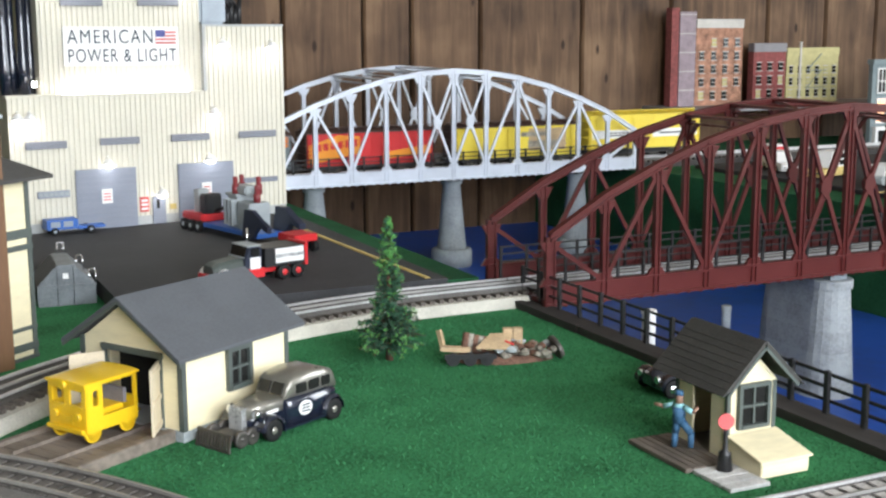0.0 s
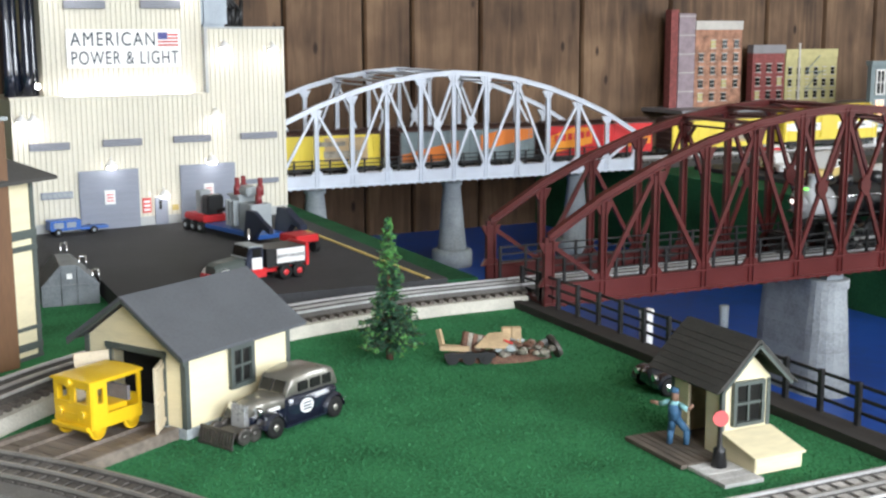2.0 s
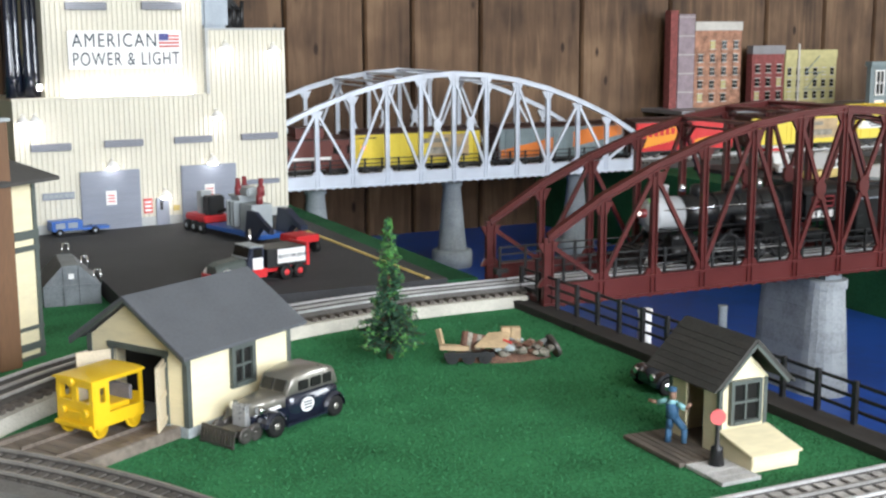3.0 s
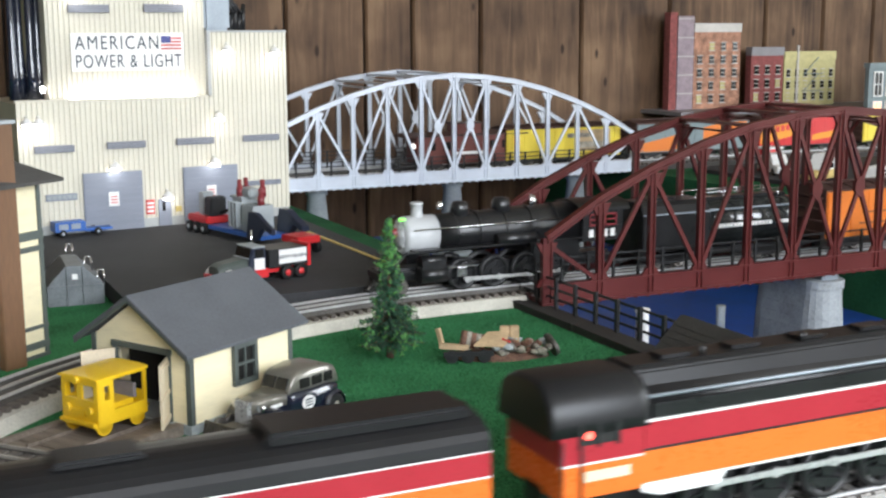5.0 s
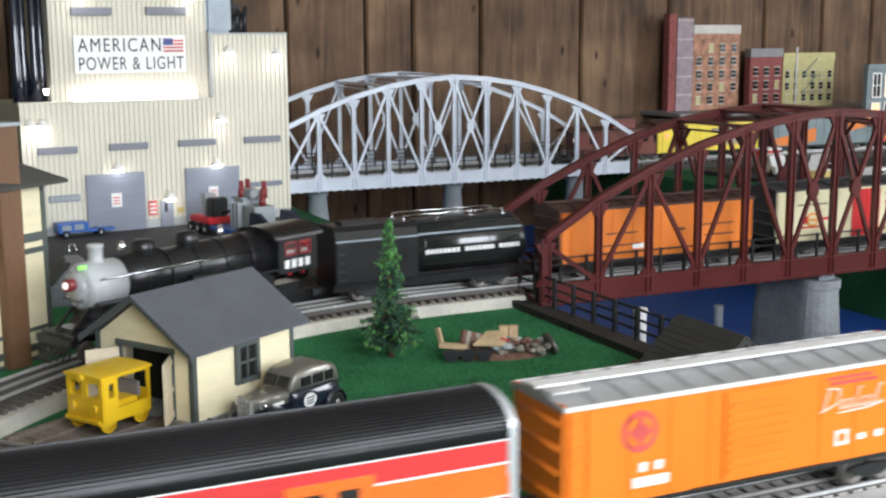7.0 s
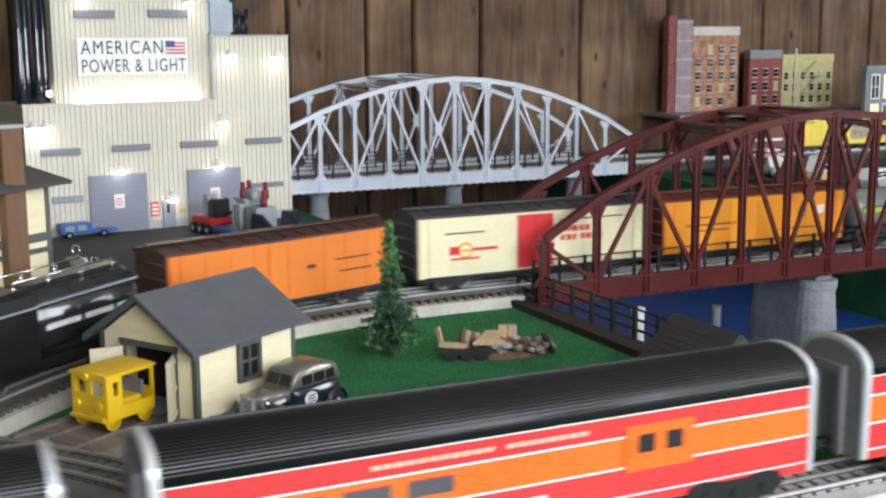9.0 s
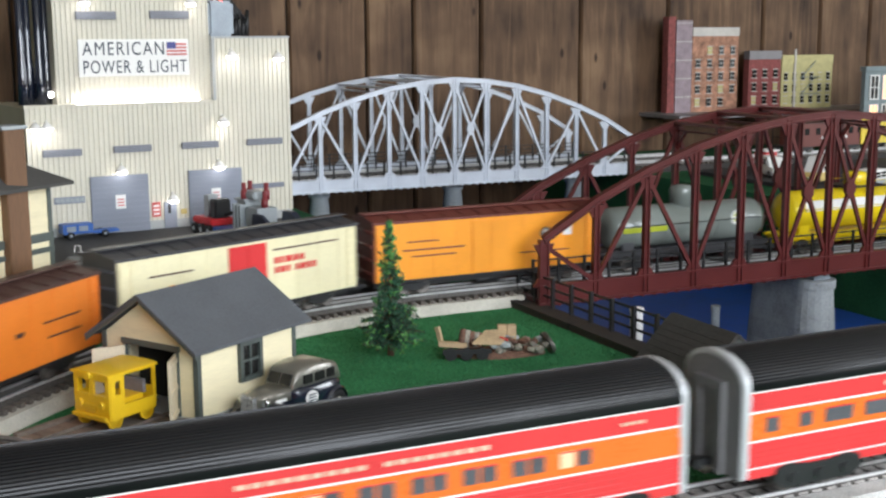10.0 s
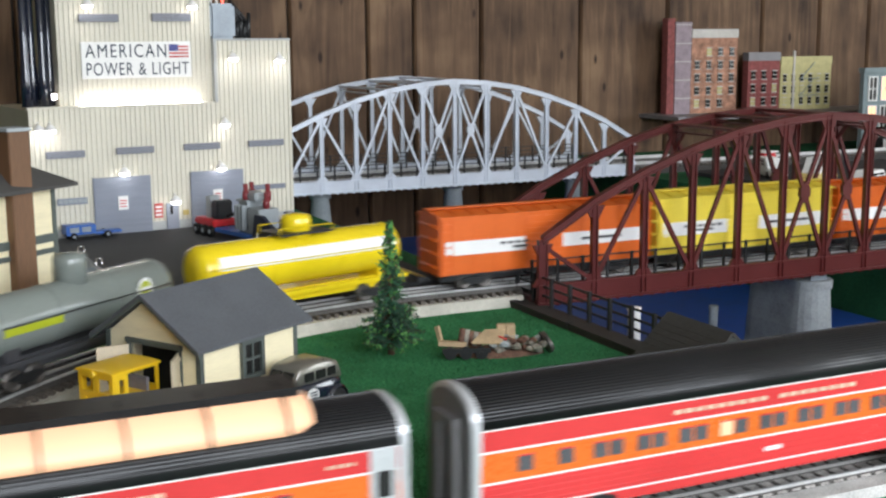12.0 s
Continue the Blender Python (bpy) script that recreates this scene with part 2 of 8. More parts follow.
def beam(bm, a, b, w, h, up=(0, 0, 1)):
    """A bar from a to b, w wide and h high."""
    a, b = Vector(a), Vector(b)
    d = (b - a).normalized()
    side = d.cross(Vector(up))
    side = side.normalized() if side.length > 1e-4 else Vector((1, 0, 0))
    top = side.cross(d)
    vs = [bm.verts.new(p + side * i * w / 2 + top * j * h / 2) for p in (a, b) for i, j in ((-1, -1), (1, -1), (1, 1), (-1, 1))]
    for f in ((3, 2, 1, 0), (4, 5, 6, 7), (0, 1, 5, 4), (1, 2, 6, 5), (2, 3, 7, 6), (3, 0, 4, 7)):
        bm.faces.new([vs[i] for i in f])
    return vs


def tube(bm, a, b, r0, r1=None, seg=16, caps=True):
    """A round bar from a to b, of radius r0 at a and r1 at b."""
    a, b = Vector(a), Vector(b)
    r1 = r0 if r1 is None else r1
    q = (b - a).to_track_quat("Z", "Y")
    rings = [[bm.verts.new(p + q @ Vector((r * math.cos(2 * math.pi * i / seg), r * math.sin(2 * math.pi * i / seg), 0))) for i in range(seg)] for p, r in ((a, r0), (b, r1))]
    for i in range(seg):
        f = bm.faces.new((rings[0][i], rings[0][(i + 1) % seg], rings[1][(i + 1) % seg], rings[1][i]))
        f.smooth = True
    if caps:
        bm.faces.new(list(reversed(rings[0])))
        bm.faces.new(rings[1])
    return rings[0] + rings[1]


def lathe(bm, profile, seg=20, m=None):
    """A turned form about z from (radius, height) steps."""
    rings = [[bm.verts.new((r * math.cos(2 * math.pi * i / seg), r * math.sin(2 * math.pi * i / seg), z)) for i in range(seg)] for r, z in profile]
    for a, b in zip(rings, rings[1:]):
        for i in range(seg):
            bm.faces.new((a[i], a[(i + 1) % seg], b[(i + 1) % seg], b[i])).smooth = True
    bm.faces.new(list(reversed(rings[0])))
    bm.faces.new(rings[-1])
    vs = [v for r in rings for v in r]
    if m is not None:
        bmesh.ops.transform(bm, matrix=m, verts=vs)
    return vs


def loft(bm, sections, close=True, smooth=False):
    """A skin over equal rows of points, with both ends closed."""
    rows = [[bm.verts.new(p) for p in sec] for sec in sections]
    k = len(rows[0])
    for a, b in zip(rows, rows[1:]):
        for i in range(k if close else k - 1):
            bm.faces.new((a[i], a[(i + 1) % k], b[(i + 1) % k], b[i])).smooth = smooth
    if close:
        bm.faces.new(list(reversed(rows[0])))
        bm.faces.new(rows[-1])
    return [v for r in rows for v in r]


def prism(bm, pts, y0, y1, m=None):
    """An outline of (x, z) drawn out along y."""
    vs = loft(bm, [[(x, y0, z) for x, z in pts], [(x, y1, z) for x, z in pts]])
    if m is not None:
        bmesh.ops.transform(bm, matrix=m, verts=vs)
    return vs


def solid(name, bm, material, bevel=0.0):
    bmesh.ops.recalc_face_normals(bm, faces=bm.faces)
    if bevel:
        bmesh.ops.bevel(bm, geom=[e for e in bm.edges if e.is_manifold and e.calc_face_angle(0) > 0.6], offset=bevel, segments=2, affect="EDGES", clamp_overlap=True)
    me = bpy.data.meshes.new(name)
    bm.to_mesh(me)
    bm.free()
    me.materials.append(M[material] if isinstance(material, str) else material)
    return new(name, me)


def part(name, bm, material, parent, label="", bevel=0.0, m=None):
    ob = solid(name, bm, material, bevel)
    ob.parent = parent
    if m is not None:
        ob.matrix_basis = m
    if label:
        ob["label"] = label
    return ob


def twin(name, ob, parent, m):
    """Another piece on the same mesh."""
    o = new(name, ob.data)
    o.parent = parent
    o.matrix_basis = m
    return o


def thing(name, label, category, m=None, group="", kind=""):
    ob = new(name)
    ob.empty_display_size = 0.02
    if m is not None:
        ob.matrix_basis = m
    return tagged(ob, label, category, group, kind)


def bm_box(*a, **k):
    bm = bmesh.new()
    box(bm, *a, **k)
    return bm


def bm_beam(*a, **k):
    bm = bmesh.new()
    beam(bm, *a, **k)
    return bm


def bm_tube(*a, **k):
    bm = bmesh.new()
    tube(bm, *a, **k)
    return bm


def structure(name, bm, material, label, category, bevel=0.0):
    return tagged(solid(name, bm, material, bevel), label, category, kind="structure")


def lettering(name, text, size, material, parent, m, spread=1.0, wide=0.0):
    cu = bpy.data.curves.new(name, "FONT")
    cu.body, cu.size, cu.extrude, cu.align_x, cu.space_character = text, size, 0.0002, "CENTER", spread
    tmp = bpy.data.objects.new(name, cu)
    scene.collection.objects.link(tmp)
    me = bpy.data.meshes.new_from_object(tmp.evaluated_get(bpy.context.evaluated_depsgraph_get()))
    bpy.data.objects.remove(tmp)
    me.materials.clear()
    me.materials.append(M[material])
    if wide:
        xs = [v.co.x for v in me.vertices]
        me.transform(Matrix.Diagonal((wide / (max(xs) - min(xs)), 1, 1, 1)))
    ob = new(name, me)
    ob.parent = parent
    ob.matrix_basis = m
    return ob


FACE = pose(0, 0, 0, 90)  # turns flat lettering upright, to face -y
# ================= room =================
# floor, ceiling and plaster walls are an unseen, assumed shell around the layout
structure("floor", bm_box(-4.8, 4.6, -2.0, 2.45, -1.0, -0.92), "floorwood", "brown plank floor of the train room", "floor")
structure("ceiling", bm_box(-4.8, 4.6, -2.0, 2.45, 1.55, 1.63), "plaster", "pale plastered ceiling", "ceiling")
structure("wall_left", bm_box(-4.8, -4.7, -1.9, 2.36, -0.92, 1.55), "plaster", "pale plaster side wall", "wall")


def wall_with_opening(name, axis, at, a0, a1, o0, o1):
    """A wall 0.1 m thick with one window opening between o0 and o1."""
    bm = bmesh.new()
    for p0, p1, z0, z1 in ((a0, o0, -0.92, 1.55), (o1, a1, -0.92, 1.55), (o0, o1, -0.92, 0.15), (o0, o1, 1.4, 1.55)):
        if axis == "x":
            box(bm, at, at + 0.1, p0, p1, z0, z1)
        else:
            box(bm, p0, p1, at, at + 0.1, z0, z1)
    return structure(name, bm, "plaster", "pale plaster wall with a wide window opening", "wall")


wall_with_opening("wall_right", "x", 4.4, -1.9, 2.36, -1.4, 0.5)
wall_with_opening("wall_front", "y", -1.9, -4.7, 4.4, -0.45, 1.85)

wall_back = structure("wall_back", bm_box(-4.8, 4.5, 2.372, 2.45, -0.92, 1.55), "bulkhead", "back wall of dark stained pine boards", "wall")
seams = [-4.7 + 0.2 * i for i in range(14)] + [-1.9, -1.68, -1.45, -1.24, -1.0, -0.82, -0.6, -0.42, -0.2, 0.02, 0.234, 0.42, 0.6, 0.762, 0.932, 1.038, 1.197, 1.448, 1.684, 1.962, 2.14, 2.302, 2.5, 2.72, 2.9, 3.1, 3.32, 3.55, 3.78, 4.0, 4.2, 4.4]
for a, b in zip(seams, seams[1:]):
    bm = bmesh.new()
    w = (b - a) / 2 - 0.0025
    outline = [(-w, 0.0), (-w + 0.004, -0.006), (w - 0.004, -0.006), (w, 0.0), (w, 0.009), (-w, 0.009)]
    loft(bm, [[(px, py, 0.0) for px, py in outline], [(px, py, 2.465) for px, py in outline]])
    part("board", bm, "pine", wall_back, m=pose((a + b) / 2, 2.362, -0.92))

# ================= baseboard of the layout =================
structure("ground", bm_box(-4.5, 0.59, 0.18, 2.36, -0.2, 0.0), "grass", "green felt lawn of the layout table", "ground")
structure("ground_front", bm_box(0.595, 4.35, 0.18, 0.565, -0.2, 0.0), "grass", "green felt strip along the table edge", "ground")
structure("ground_bank", bm_box(1.335, 4.35, 0.565, 2.36, -0.2, 0.018), "bank", "dark green felt bank beside the canal", "ground")
structure("water", bm_box(0.595, 1.335, 0.565, 2.36, -0.2, -0.14), "water", "flat blue painted canal water", "water")
structure("table_skirt", bm_box(-4.5, 4.35, 0.15, 0.18, -0.92, -0.02), "bulkhead", "dark skirt of the layout table", "table")
bm = bmesh.new()
box(bm, 0.217, 0.548, 1.158, 2.1, 0.002, 0.02)
box(bm, 0.02, 0.217, 1.372, 2.1, 0.002, 0.02)
yard = structure("yard", bm, "asphalt", "black asphalt yard before the power plant", "yard")
structure("yard_verge", bm_box(0.549, 0.585, 1.16, 2.1, 0.0, 0.017), "bank", "narrow green verge beside the yard", "verge")
bm = bmesh.new()
beam(bm, (0.528, 1.165, 0.0206), (0.515, 1.56, 0.0206), 0.005, 0.0012)
part("yellow_line", bm, "line", yard, "thin yellow edge line")
road = structure("road", bm_box(1.42, 3.4, 1.42, 1.9, 0.019, 0.026), "asphalt", "dark grey road behind the bridges", "road")
bm = bmesh.new()
beam(bm, (1.42, 1.44, 0.0262), (3.3, 1.44, 0.0262), 0.006, 0.0012)
part("road_line", bm, "line", road, "yellow edge line")
structure("upper_shelf", bm_box(1.61, 3.6, 2.2, 2.36, 0.1, 0.108), "ventgrey", "grey shelf under the city fronts", "shelf")



def felt_fibres():
    """Short upright fibres over the lawn that the camera passes."""
    rng = np.random.RandomState(3)
    n = 90000
    x, y = rng.uniform(0.0, 0.584, n), rng.uniform(0.575, 1.16, n)
    d = np.hypot(x - 0.522, y - 0.4705)
    keep = (d < 0.605) & (np.hypot(x + 0.39, y - 0.398) > 0.645)
    x, y = x[keep], y[keep]
    k = len(x)
    a, h = rng.uniform(0, 2 * np.pi, k), rng.uniform(0.0006, 0.0019, k)
    lean = rng.normal(0, 0.0008, (k, 2))
    w = rng.uniform(0.0003, 0.0007, k)
    v = np.zeros((k, 3, 3))
    v[:, 0] = np.stack([x - np.cos(a) * w, y - np.sin(a) * w, np.full(k, -0.0002)], 1)
    v[:, 1] = np.stack([x + np.cos(a) * w, y + np.sin(a) * w, np.full(k, -0.0002)], 1)
    v[:, 2] = np.stack([x + lean[:, 0], y + lean[:, 1], h], 1)
    me = bpy.data.meshes.new("felt_fibres")
    me.from_pydata(v.reshape(-1, 3).tolist(), [], np.arange(3 * k).reshape(-1, 3).tolist())
    me.materials.append(M["fibre"])
    return tagged(new("grass", me), "short green felt fibres of the lawn", "grass", kind="stuff")


felt_fibres()

# dark timber bulkhead along the canal
bulk = structure("bulkhead", bm_box(0.5905, 0.611, 0.565, 1.16, -0.14, 0.006), "bulkhead", "dark weathered timber bulkhead along the canal", "bulkhead")
bm = bmesh.new()
for i in range(3):
    box(bm, 0.585, 0.5935, 0.57 + i * 0.197, 0.57 + i * 0.197 + 0.194, 0.0, 0.0072)
part("kerb_timber", bm, "bulkhead", bulk)

# ================= fence on the bulkhead =================
fence = thing("fence", "black plastic railing fence on the canal bulkhead", "fence", pose(0.606, 0, 0.007))
post = part("post", bm_box(-0.0018, 0.0018, -0.0022, 0.0022, 0, 0.031), "black", fence, bevel=0.0004, m=pose(0, 0.59, 0))
for i in range(1, 15):
    twin("post", post, fence, pose(0, 0.59 + i * 0.0365, 0))
for z in (0.009, 0.0185, 0.028):
    part("rail", bm_beam((0.002, 0.575, z), (0.002, 1.108, z), 0.0016, 0.0022), "black", fence)


# ================= tracks =================
def straight(x0, x1, y, step=0.01):
    n = int((x1 - x0) / step)
    return [(x0 + (x1 - x0) * i / n, y, 0.0) for i in range(n + 1)]


def arc(cx, cy, r, a0, a1, n=60):
    return [(cx + r * math.cos(radians(a0 + (a1 - a0) * i / n)), cy + r * math.sin(radians(a0 + (a1 - a0) * i / n)), a0 + (a1 - a0) * i / n - 90) for i in range(n + 1)]


def strip(bm, path, lat0, lat1, z0, z1, slope=0.0):
    secs = []
    for x, y, h in path:
        nx, ny = -math.sin(radians(h)), math.cos(radians(h))
        secs.append([(x + nx * q, y + ny * q, z) for q, z in ((lat0 - slope, z0), (lat1 + slope, z0), (lat1, z1), (lat0, z1))])
    loft(bm, secs)


def make_track(name, label, path, z, bed, bed_material, half=0.032, tie_pitch=0.0105, tie_material="tie", flush=0.0, shine="rail"):
    """Three-rail track along a path; z is the foot of the bed."""
    root = thing(name, label, "railway track", kind="structure")
    if bed:
        bm = bmesh.new()
        if flush:
            strip(bm, path, -half, -0.0186, z - 0.001, z + bed + flush, 0.004)
            part("shoulder", bm, bed_material, root)
            bm = bmesh.new()
            strip(bm, path, -0.0184, 0.0186, z - 0.001, z + bed + flush, 0.0005)
            part("roadbed", bm, "gapbed", root)
        else:
            strip(bm, path, -half, half, z, z + bed, 0.004)
            part("roadbed", bm, bed_material, root)
    inset, wide = (half - 0.018, 0.0036) if flush else (0.006, 0.0026)
    bm = bmesh.new()
    due = 0.0
    for (x0, y0, h0), (x1, y1, h1) in zip(path, path[1:]):
        seg = math.hypot(x1 - x0, y1 - y0)
        while due <= seg:
            u = due / seg
            box(bm, -wide, wide, -half + inset, 0.018 if flush else half - inset, min(z, z + bed), z + bed + (flush + 0.001 if flush else 0.0035), pose(x0 + (x1 - x0) * u, y0 + (y1 - y0) * u, 0, 0, 0, h0 + random.uniform(-1, 1)))
            due += tie_pitch
        due -= seg
    tagged(part("ties", bm, tie_material, root), kind="stuff")
    for lat, m_ in ((-0.0163, shine), (0.0, "midrail" if shine == "rail" else shine), (0.0163, shine)):
        bm = bmesh.new()
        strip(bm, path, lat - 0.001, lat + 0.001, z + bed + 0.0078, z + bed + 0.0098)
        head = part("rail", bm, m_, root)
        # foot and web carry the head's shade in their darker colour
        bm = bmesh.new()
        strip(bm, path, lat - 0.0012, lat + 0.0012, z + bed + 0.003, z + bed + 0.0045)
        strip(bm, path, lat - 0.0004, lat + 0.0004, z + bed + 0.0045, z + bed + 0.0079)
        part("rail_web", bm, "rail_web", head)
    return root


A_Y, A_R, A_X0 = 1.1135, 0.643, 0.522
path_a = [(x, y, h) for x, y, h in straight(-1.9, -0.2925, 0.7341)] + [(x, y, h + 180) for x, y, h in arc(-0.2925, 1.154, 0.42, 271, 319, 46)] + arc(A_X0, A_Y - A_R, A_R, 140, 90, 70) + straight(A_X0 + 0.008, 0.602, A_Y)
make_track("track_bridge", "three-rail track on a cream roadbed curving past the lawn", path_a, 0.0, 0.0105, "roadbed")
make_track("track_deck", "three-rail track on black ties across the red bridge", straight(0.6035, 4.3, A_Y), 0.0, 0.0105, "bulkhead", half=0.03)
B_Y = 0.534
B_DROP = 0.0095  # the front rails lie this much lower than the lawn curve
make_track("track_front", "three-rail track with bright rails along the table edge", straight(-4.3, 3.6, B_Y), 0.0, 0.0105 - B_DROP, "greybed", half=0.034, tie_pitch=0.0112, tie_material="siding_tie", flush=0.0053)
path_s = arc(-0.39, 0.398, 0.608, 46, 18.5, 60)
make_track("track_siding", "grey three-rail siding curving in front of the motor car ramp", path_s, 0.0, 0.0105 - B_DROP, "darkbed", half=0.034, tie_pitch=0.0105, tie_material="dulltie", flush=0.0053, shine="dullrail")
C_Y = 1.986
make_track("track_back", "three-rail track over the silver bridge", straight(-0.8, 4.3, C_Y), 0.0175, 0.0105, "bulkhead", half=0.03)
make_track("track_far", "second three-rail track over the silver bridge", straight(-0.8, 1.55, C_Y + 0.108), 0.0175, 0.0105, "bulkhead", half=0.03)


# ================= truss bridges =================
RISE = [0.0737, 0.1105, 0.138, 0.1602, 0.1766, 0.1863, 0.1907]
PANEL = 0.063


def truss_bridge(name, label, material, m, deck_material, wide=0.1244):
    """A curved-top through truss of twelve panels; x runs along it, y across, z = 0 at the foot of the bottom chord."""
    root = thing(name, label, "railway bridge", m)
    nodes = [(i - 6) * PANEL for i in range(13)]
    top = [RISE[min(i, 12 - i)] for i in range(13)]
    for y in (0.0, wide):
        bm = bmesh.new()
        girder = [(-0.0035, 0.0), (0.0035, 0.0), (0.0035, 0.0028), (0.0012, 0.0028), (0.0012, 0.0195), (0.0035, 0.0195), (0.0035, 0.0218), (-0.0035, 0.0218), (-0.0035, 0.0195), (-0.0012, 0.0195), (-0.0012, 0.0028), (-0.0035, 0.0028)]
        loft(bm, [[(x, y + q, z) for q, z in girder] for x in (nodes[0] - 0.006, nodes[-1] + 0.006)])
        part("bottom_chord", bm, material, root)
        for i in range(12):
            a, b = Vector((nodes[i], y, top[i] - 0.0045)), Vector((nodes[i + 1], y, top[i + 1] - 0.0045))
            bm = bmesh.new()
            up = Vector((0, 0, 0.0035))
            beam(bm, a + up, b + up, 0.0085, 0.002)
            beam(bm, a - up * 0.9, b - up * 0.9, 0.0085, 0.0018)
            beam(bm, a, b, 0.0045, 0.0072)
            part("top_chord", bm, material, root)
        for i in range(13):
            bm = bmesh.new()
            w = 0.0072 if i not in (0, 12) else 0.011
            box(bm, nodes[i] - w / 2, nodes[i] - w / 2 + 0.0016, y - 0.003, y + 0.003, 0.002, top[i] - 0.004)
            box(bm, nodes[i] + w / 2 - 0.0016, nodes[i] + w / 2, y - 0.003, y + 0.003, 0.002, top[i] - 0.004)
            box(bm, nodes[i] - w / 2 + 0.001, nodes[i] + w / 2 - 0.001, y - 0.001, y + 0.001, 0.002, top[i] - 0.004)
            part("post", bm, material, root)
            bm = bmesh.new()
            g = 0.012
            prism(bm, [(nodes[i] - g, top[i] - 0.009), (nodes[i] + g, top[i] - 0.009), (nodes[i] + 0.005, top[i] - 0.022), (nodes[i] - 0.005, top[i] - 0.022)], y - 0.0016, y + 0.0016)
            part("gusset", bm, material, root)
            bm = bmesh.new()
            prism(bm, [(nodes[i] - g, 0.0205), (nodes[i] + g, 0.0205), (nodes[i] + 0.006, 0.029), (nodes[i] - 0.006, 0.029)], y - 0.0017, y + 0.0017)
            part("gusset", bm, material, root)

        def bar(i, ti, j, tj):
            a = Vector((nodes[i], y, top[i] - 0.01 if ti else 0.02))
            b = Vector((nodes[j], y, top[j] - 0.01 if tj else 0.02))
            bm = bmesh.new()
            beam(bm, a, b, 0.0036, 0.0044)
            part("diagonal", bm, material, root)

        for half in (0, 1):
            k = (lambda i: i) if half == 0 else (lambda i: 12 - i)
            for i, ti, j, tj in ((0, 1, 1, 0), (1, 0, 2, 1), (2, 1, 3, 0), (3, 0, 4, 1), (4, 1, 5, 0), (5, 0, 6, 1), (5, 1, 6, 0)):
                bar(k(i), ti, k(j), tj)
            xm, zm = (nodes[k(5)] + nodes[k(6)]) / 2, (top[5] + 0.012) / 2
            bm = bmesh.new()
            prism(bm, [(xm - 0.007, zm + 0.004), (xm, zm + 0.013), (xm + 0.007, zm + 0.004), (xm + 0.007, zm - 0.004), (xm, zm - 0.013), (xm - 0.007, zm - 0.004)], y - 0.0026, y + 0.0026)
            part("cross_gusset", bm, material, root)
    # overhead bracing
    for i in range(4, 9):
        bm = bmesh.new()
        beam(bm, (nodes[i], 0, top[i] - 0.003), (nodes[i], wide, top[i] - 0.003), 0.0125, 0.0032)
        beam(bm, (nodes[i], 0, top[i] - 0.012), (nodes[i], wide, top[i] - 0.012), 0.004, 0.002)
        part("cross_beam", bm, material, root)
        if i in (5, 6):
            for y0, y1 in ((0.0, wide), (wide, 0.0)):
                part("sway_brace", bm_beam((nodes[i], y0, top[i] - 0.004), (nodes[i + 1], y1, top[i + 1] - 0.0045), 0.004, 0.0018), material, root)
    for i in (4, 8):
        for y0, y1 in ((0.0, 0.02), (wide, wide - 0.02)):
            part("knee_brace", bm_beam((nodes[i], y0, top[i] - 0.034), (nodes[i], y1, top[i] - 0.012), 0.004, 0.003), material, root)
    # floor
    for i in range(13):
        part("floor_beam", bm_beam((nodes[i], 0, 0.003), (nodes[i], wide, 0.003), 0.005, 0.006), material, root)
    for i in range(12):
        part("floor_plate", bm_box(nodes[i] + 0.003, nodes[i + 1] - 0.003, 0.004, wide - 0.004, 0.0005, 0.002), deck_material, root)
    bm = bmesh.new()
    for i in range(-25, 25):
        box(bm, i * 0.015, i * 0.015 + 0.003, 0.0, 0.006, -0.0022, 0.0005)
    tagged(part("stringer_row", bm, material, root), kind="stuff")
    # low rails beside the track
    for y in (0.022, 0.1024) if wide < 0.2 else (0.022, wide - 0.022):
        bm = bmesh.new()
        for z in (0.028, 0.036, 0.0435):
            beam(bm, (nodes[0], y, z), (nodes[-1], y, z), 0.0012, 0.0016)
        for i in range(25):
            box(bm, nodes[0] + i * 0.0314 - 0.0014, nodes[0] + i * 0.0314 + 0.0014, y - 0.0012, y + 0.0012, 0.002, 0.045)
        part("handrail", bm, "black", root, "black handrail beside the track")
    return root


truss_bridge("red_truss_bridge", "oxide red steel truss bridge with curved top chords", "redbridge", pose(0.986, 1.051, 0.005), "bulkhead")
truss_bridge("silver_truss_bridge", "silver painted steel truss bridge with curved top chords", "silver", pose(0.925, 1.924, 0.0225, 0, 0, 0.4), "bulkhead", 0.235)


def round_pier(m, label):
    """A tapered round pier on a square foot, its top at z = 0."""
    root = thing("bridge_pier", label, "bridge pier", m, group="piers of the silver bridge")
    bm = bmesh.new()
    lathe(bm, [(0.027, -0.127), (0.026, -0.124), (0.0155, -0.012), (0.019, -0.010), (0.019, -0.0015), (0.017, 0.0)], 28)
    part("shaft", bm, "concrete", root)
    bm = bmesh.new()
    lathe(bm, [(0.037, -0.158), (0.037, -0.13), (0.034, -0.126)], 28)
    part("footing", bm, "concrete", root, bevel=0.0015)
    return root


for x in (0.688, 0.947, 1.206):
    round_pier(pose(x, 1.978, 0.018), "tapered grey concrete bridge pier standing in the canal")


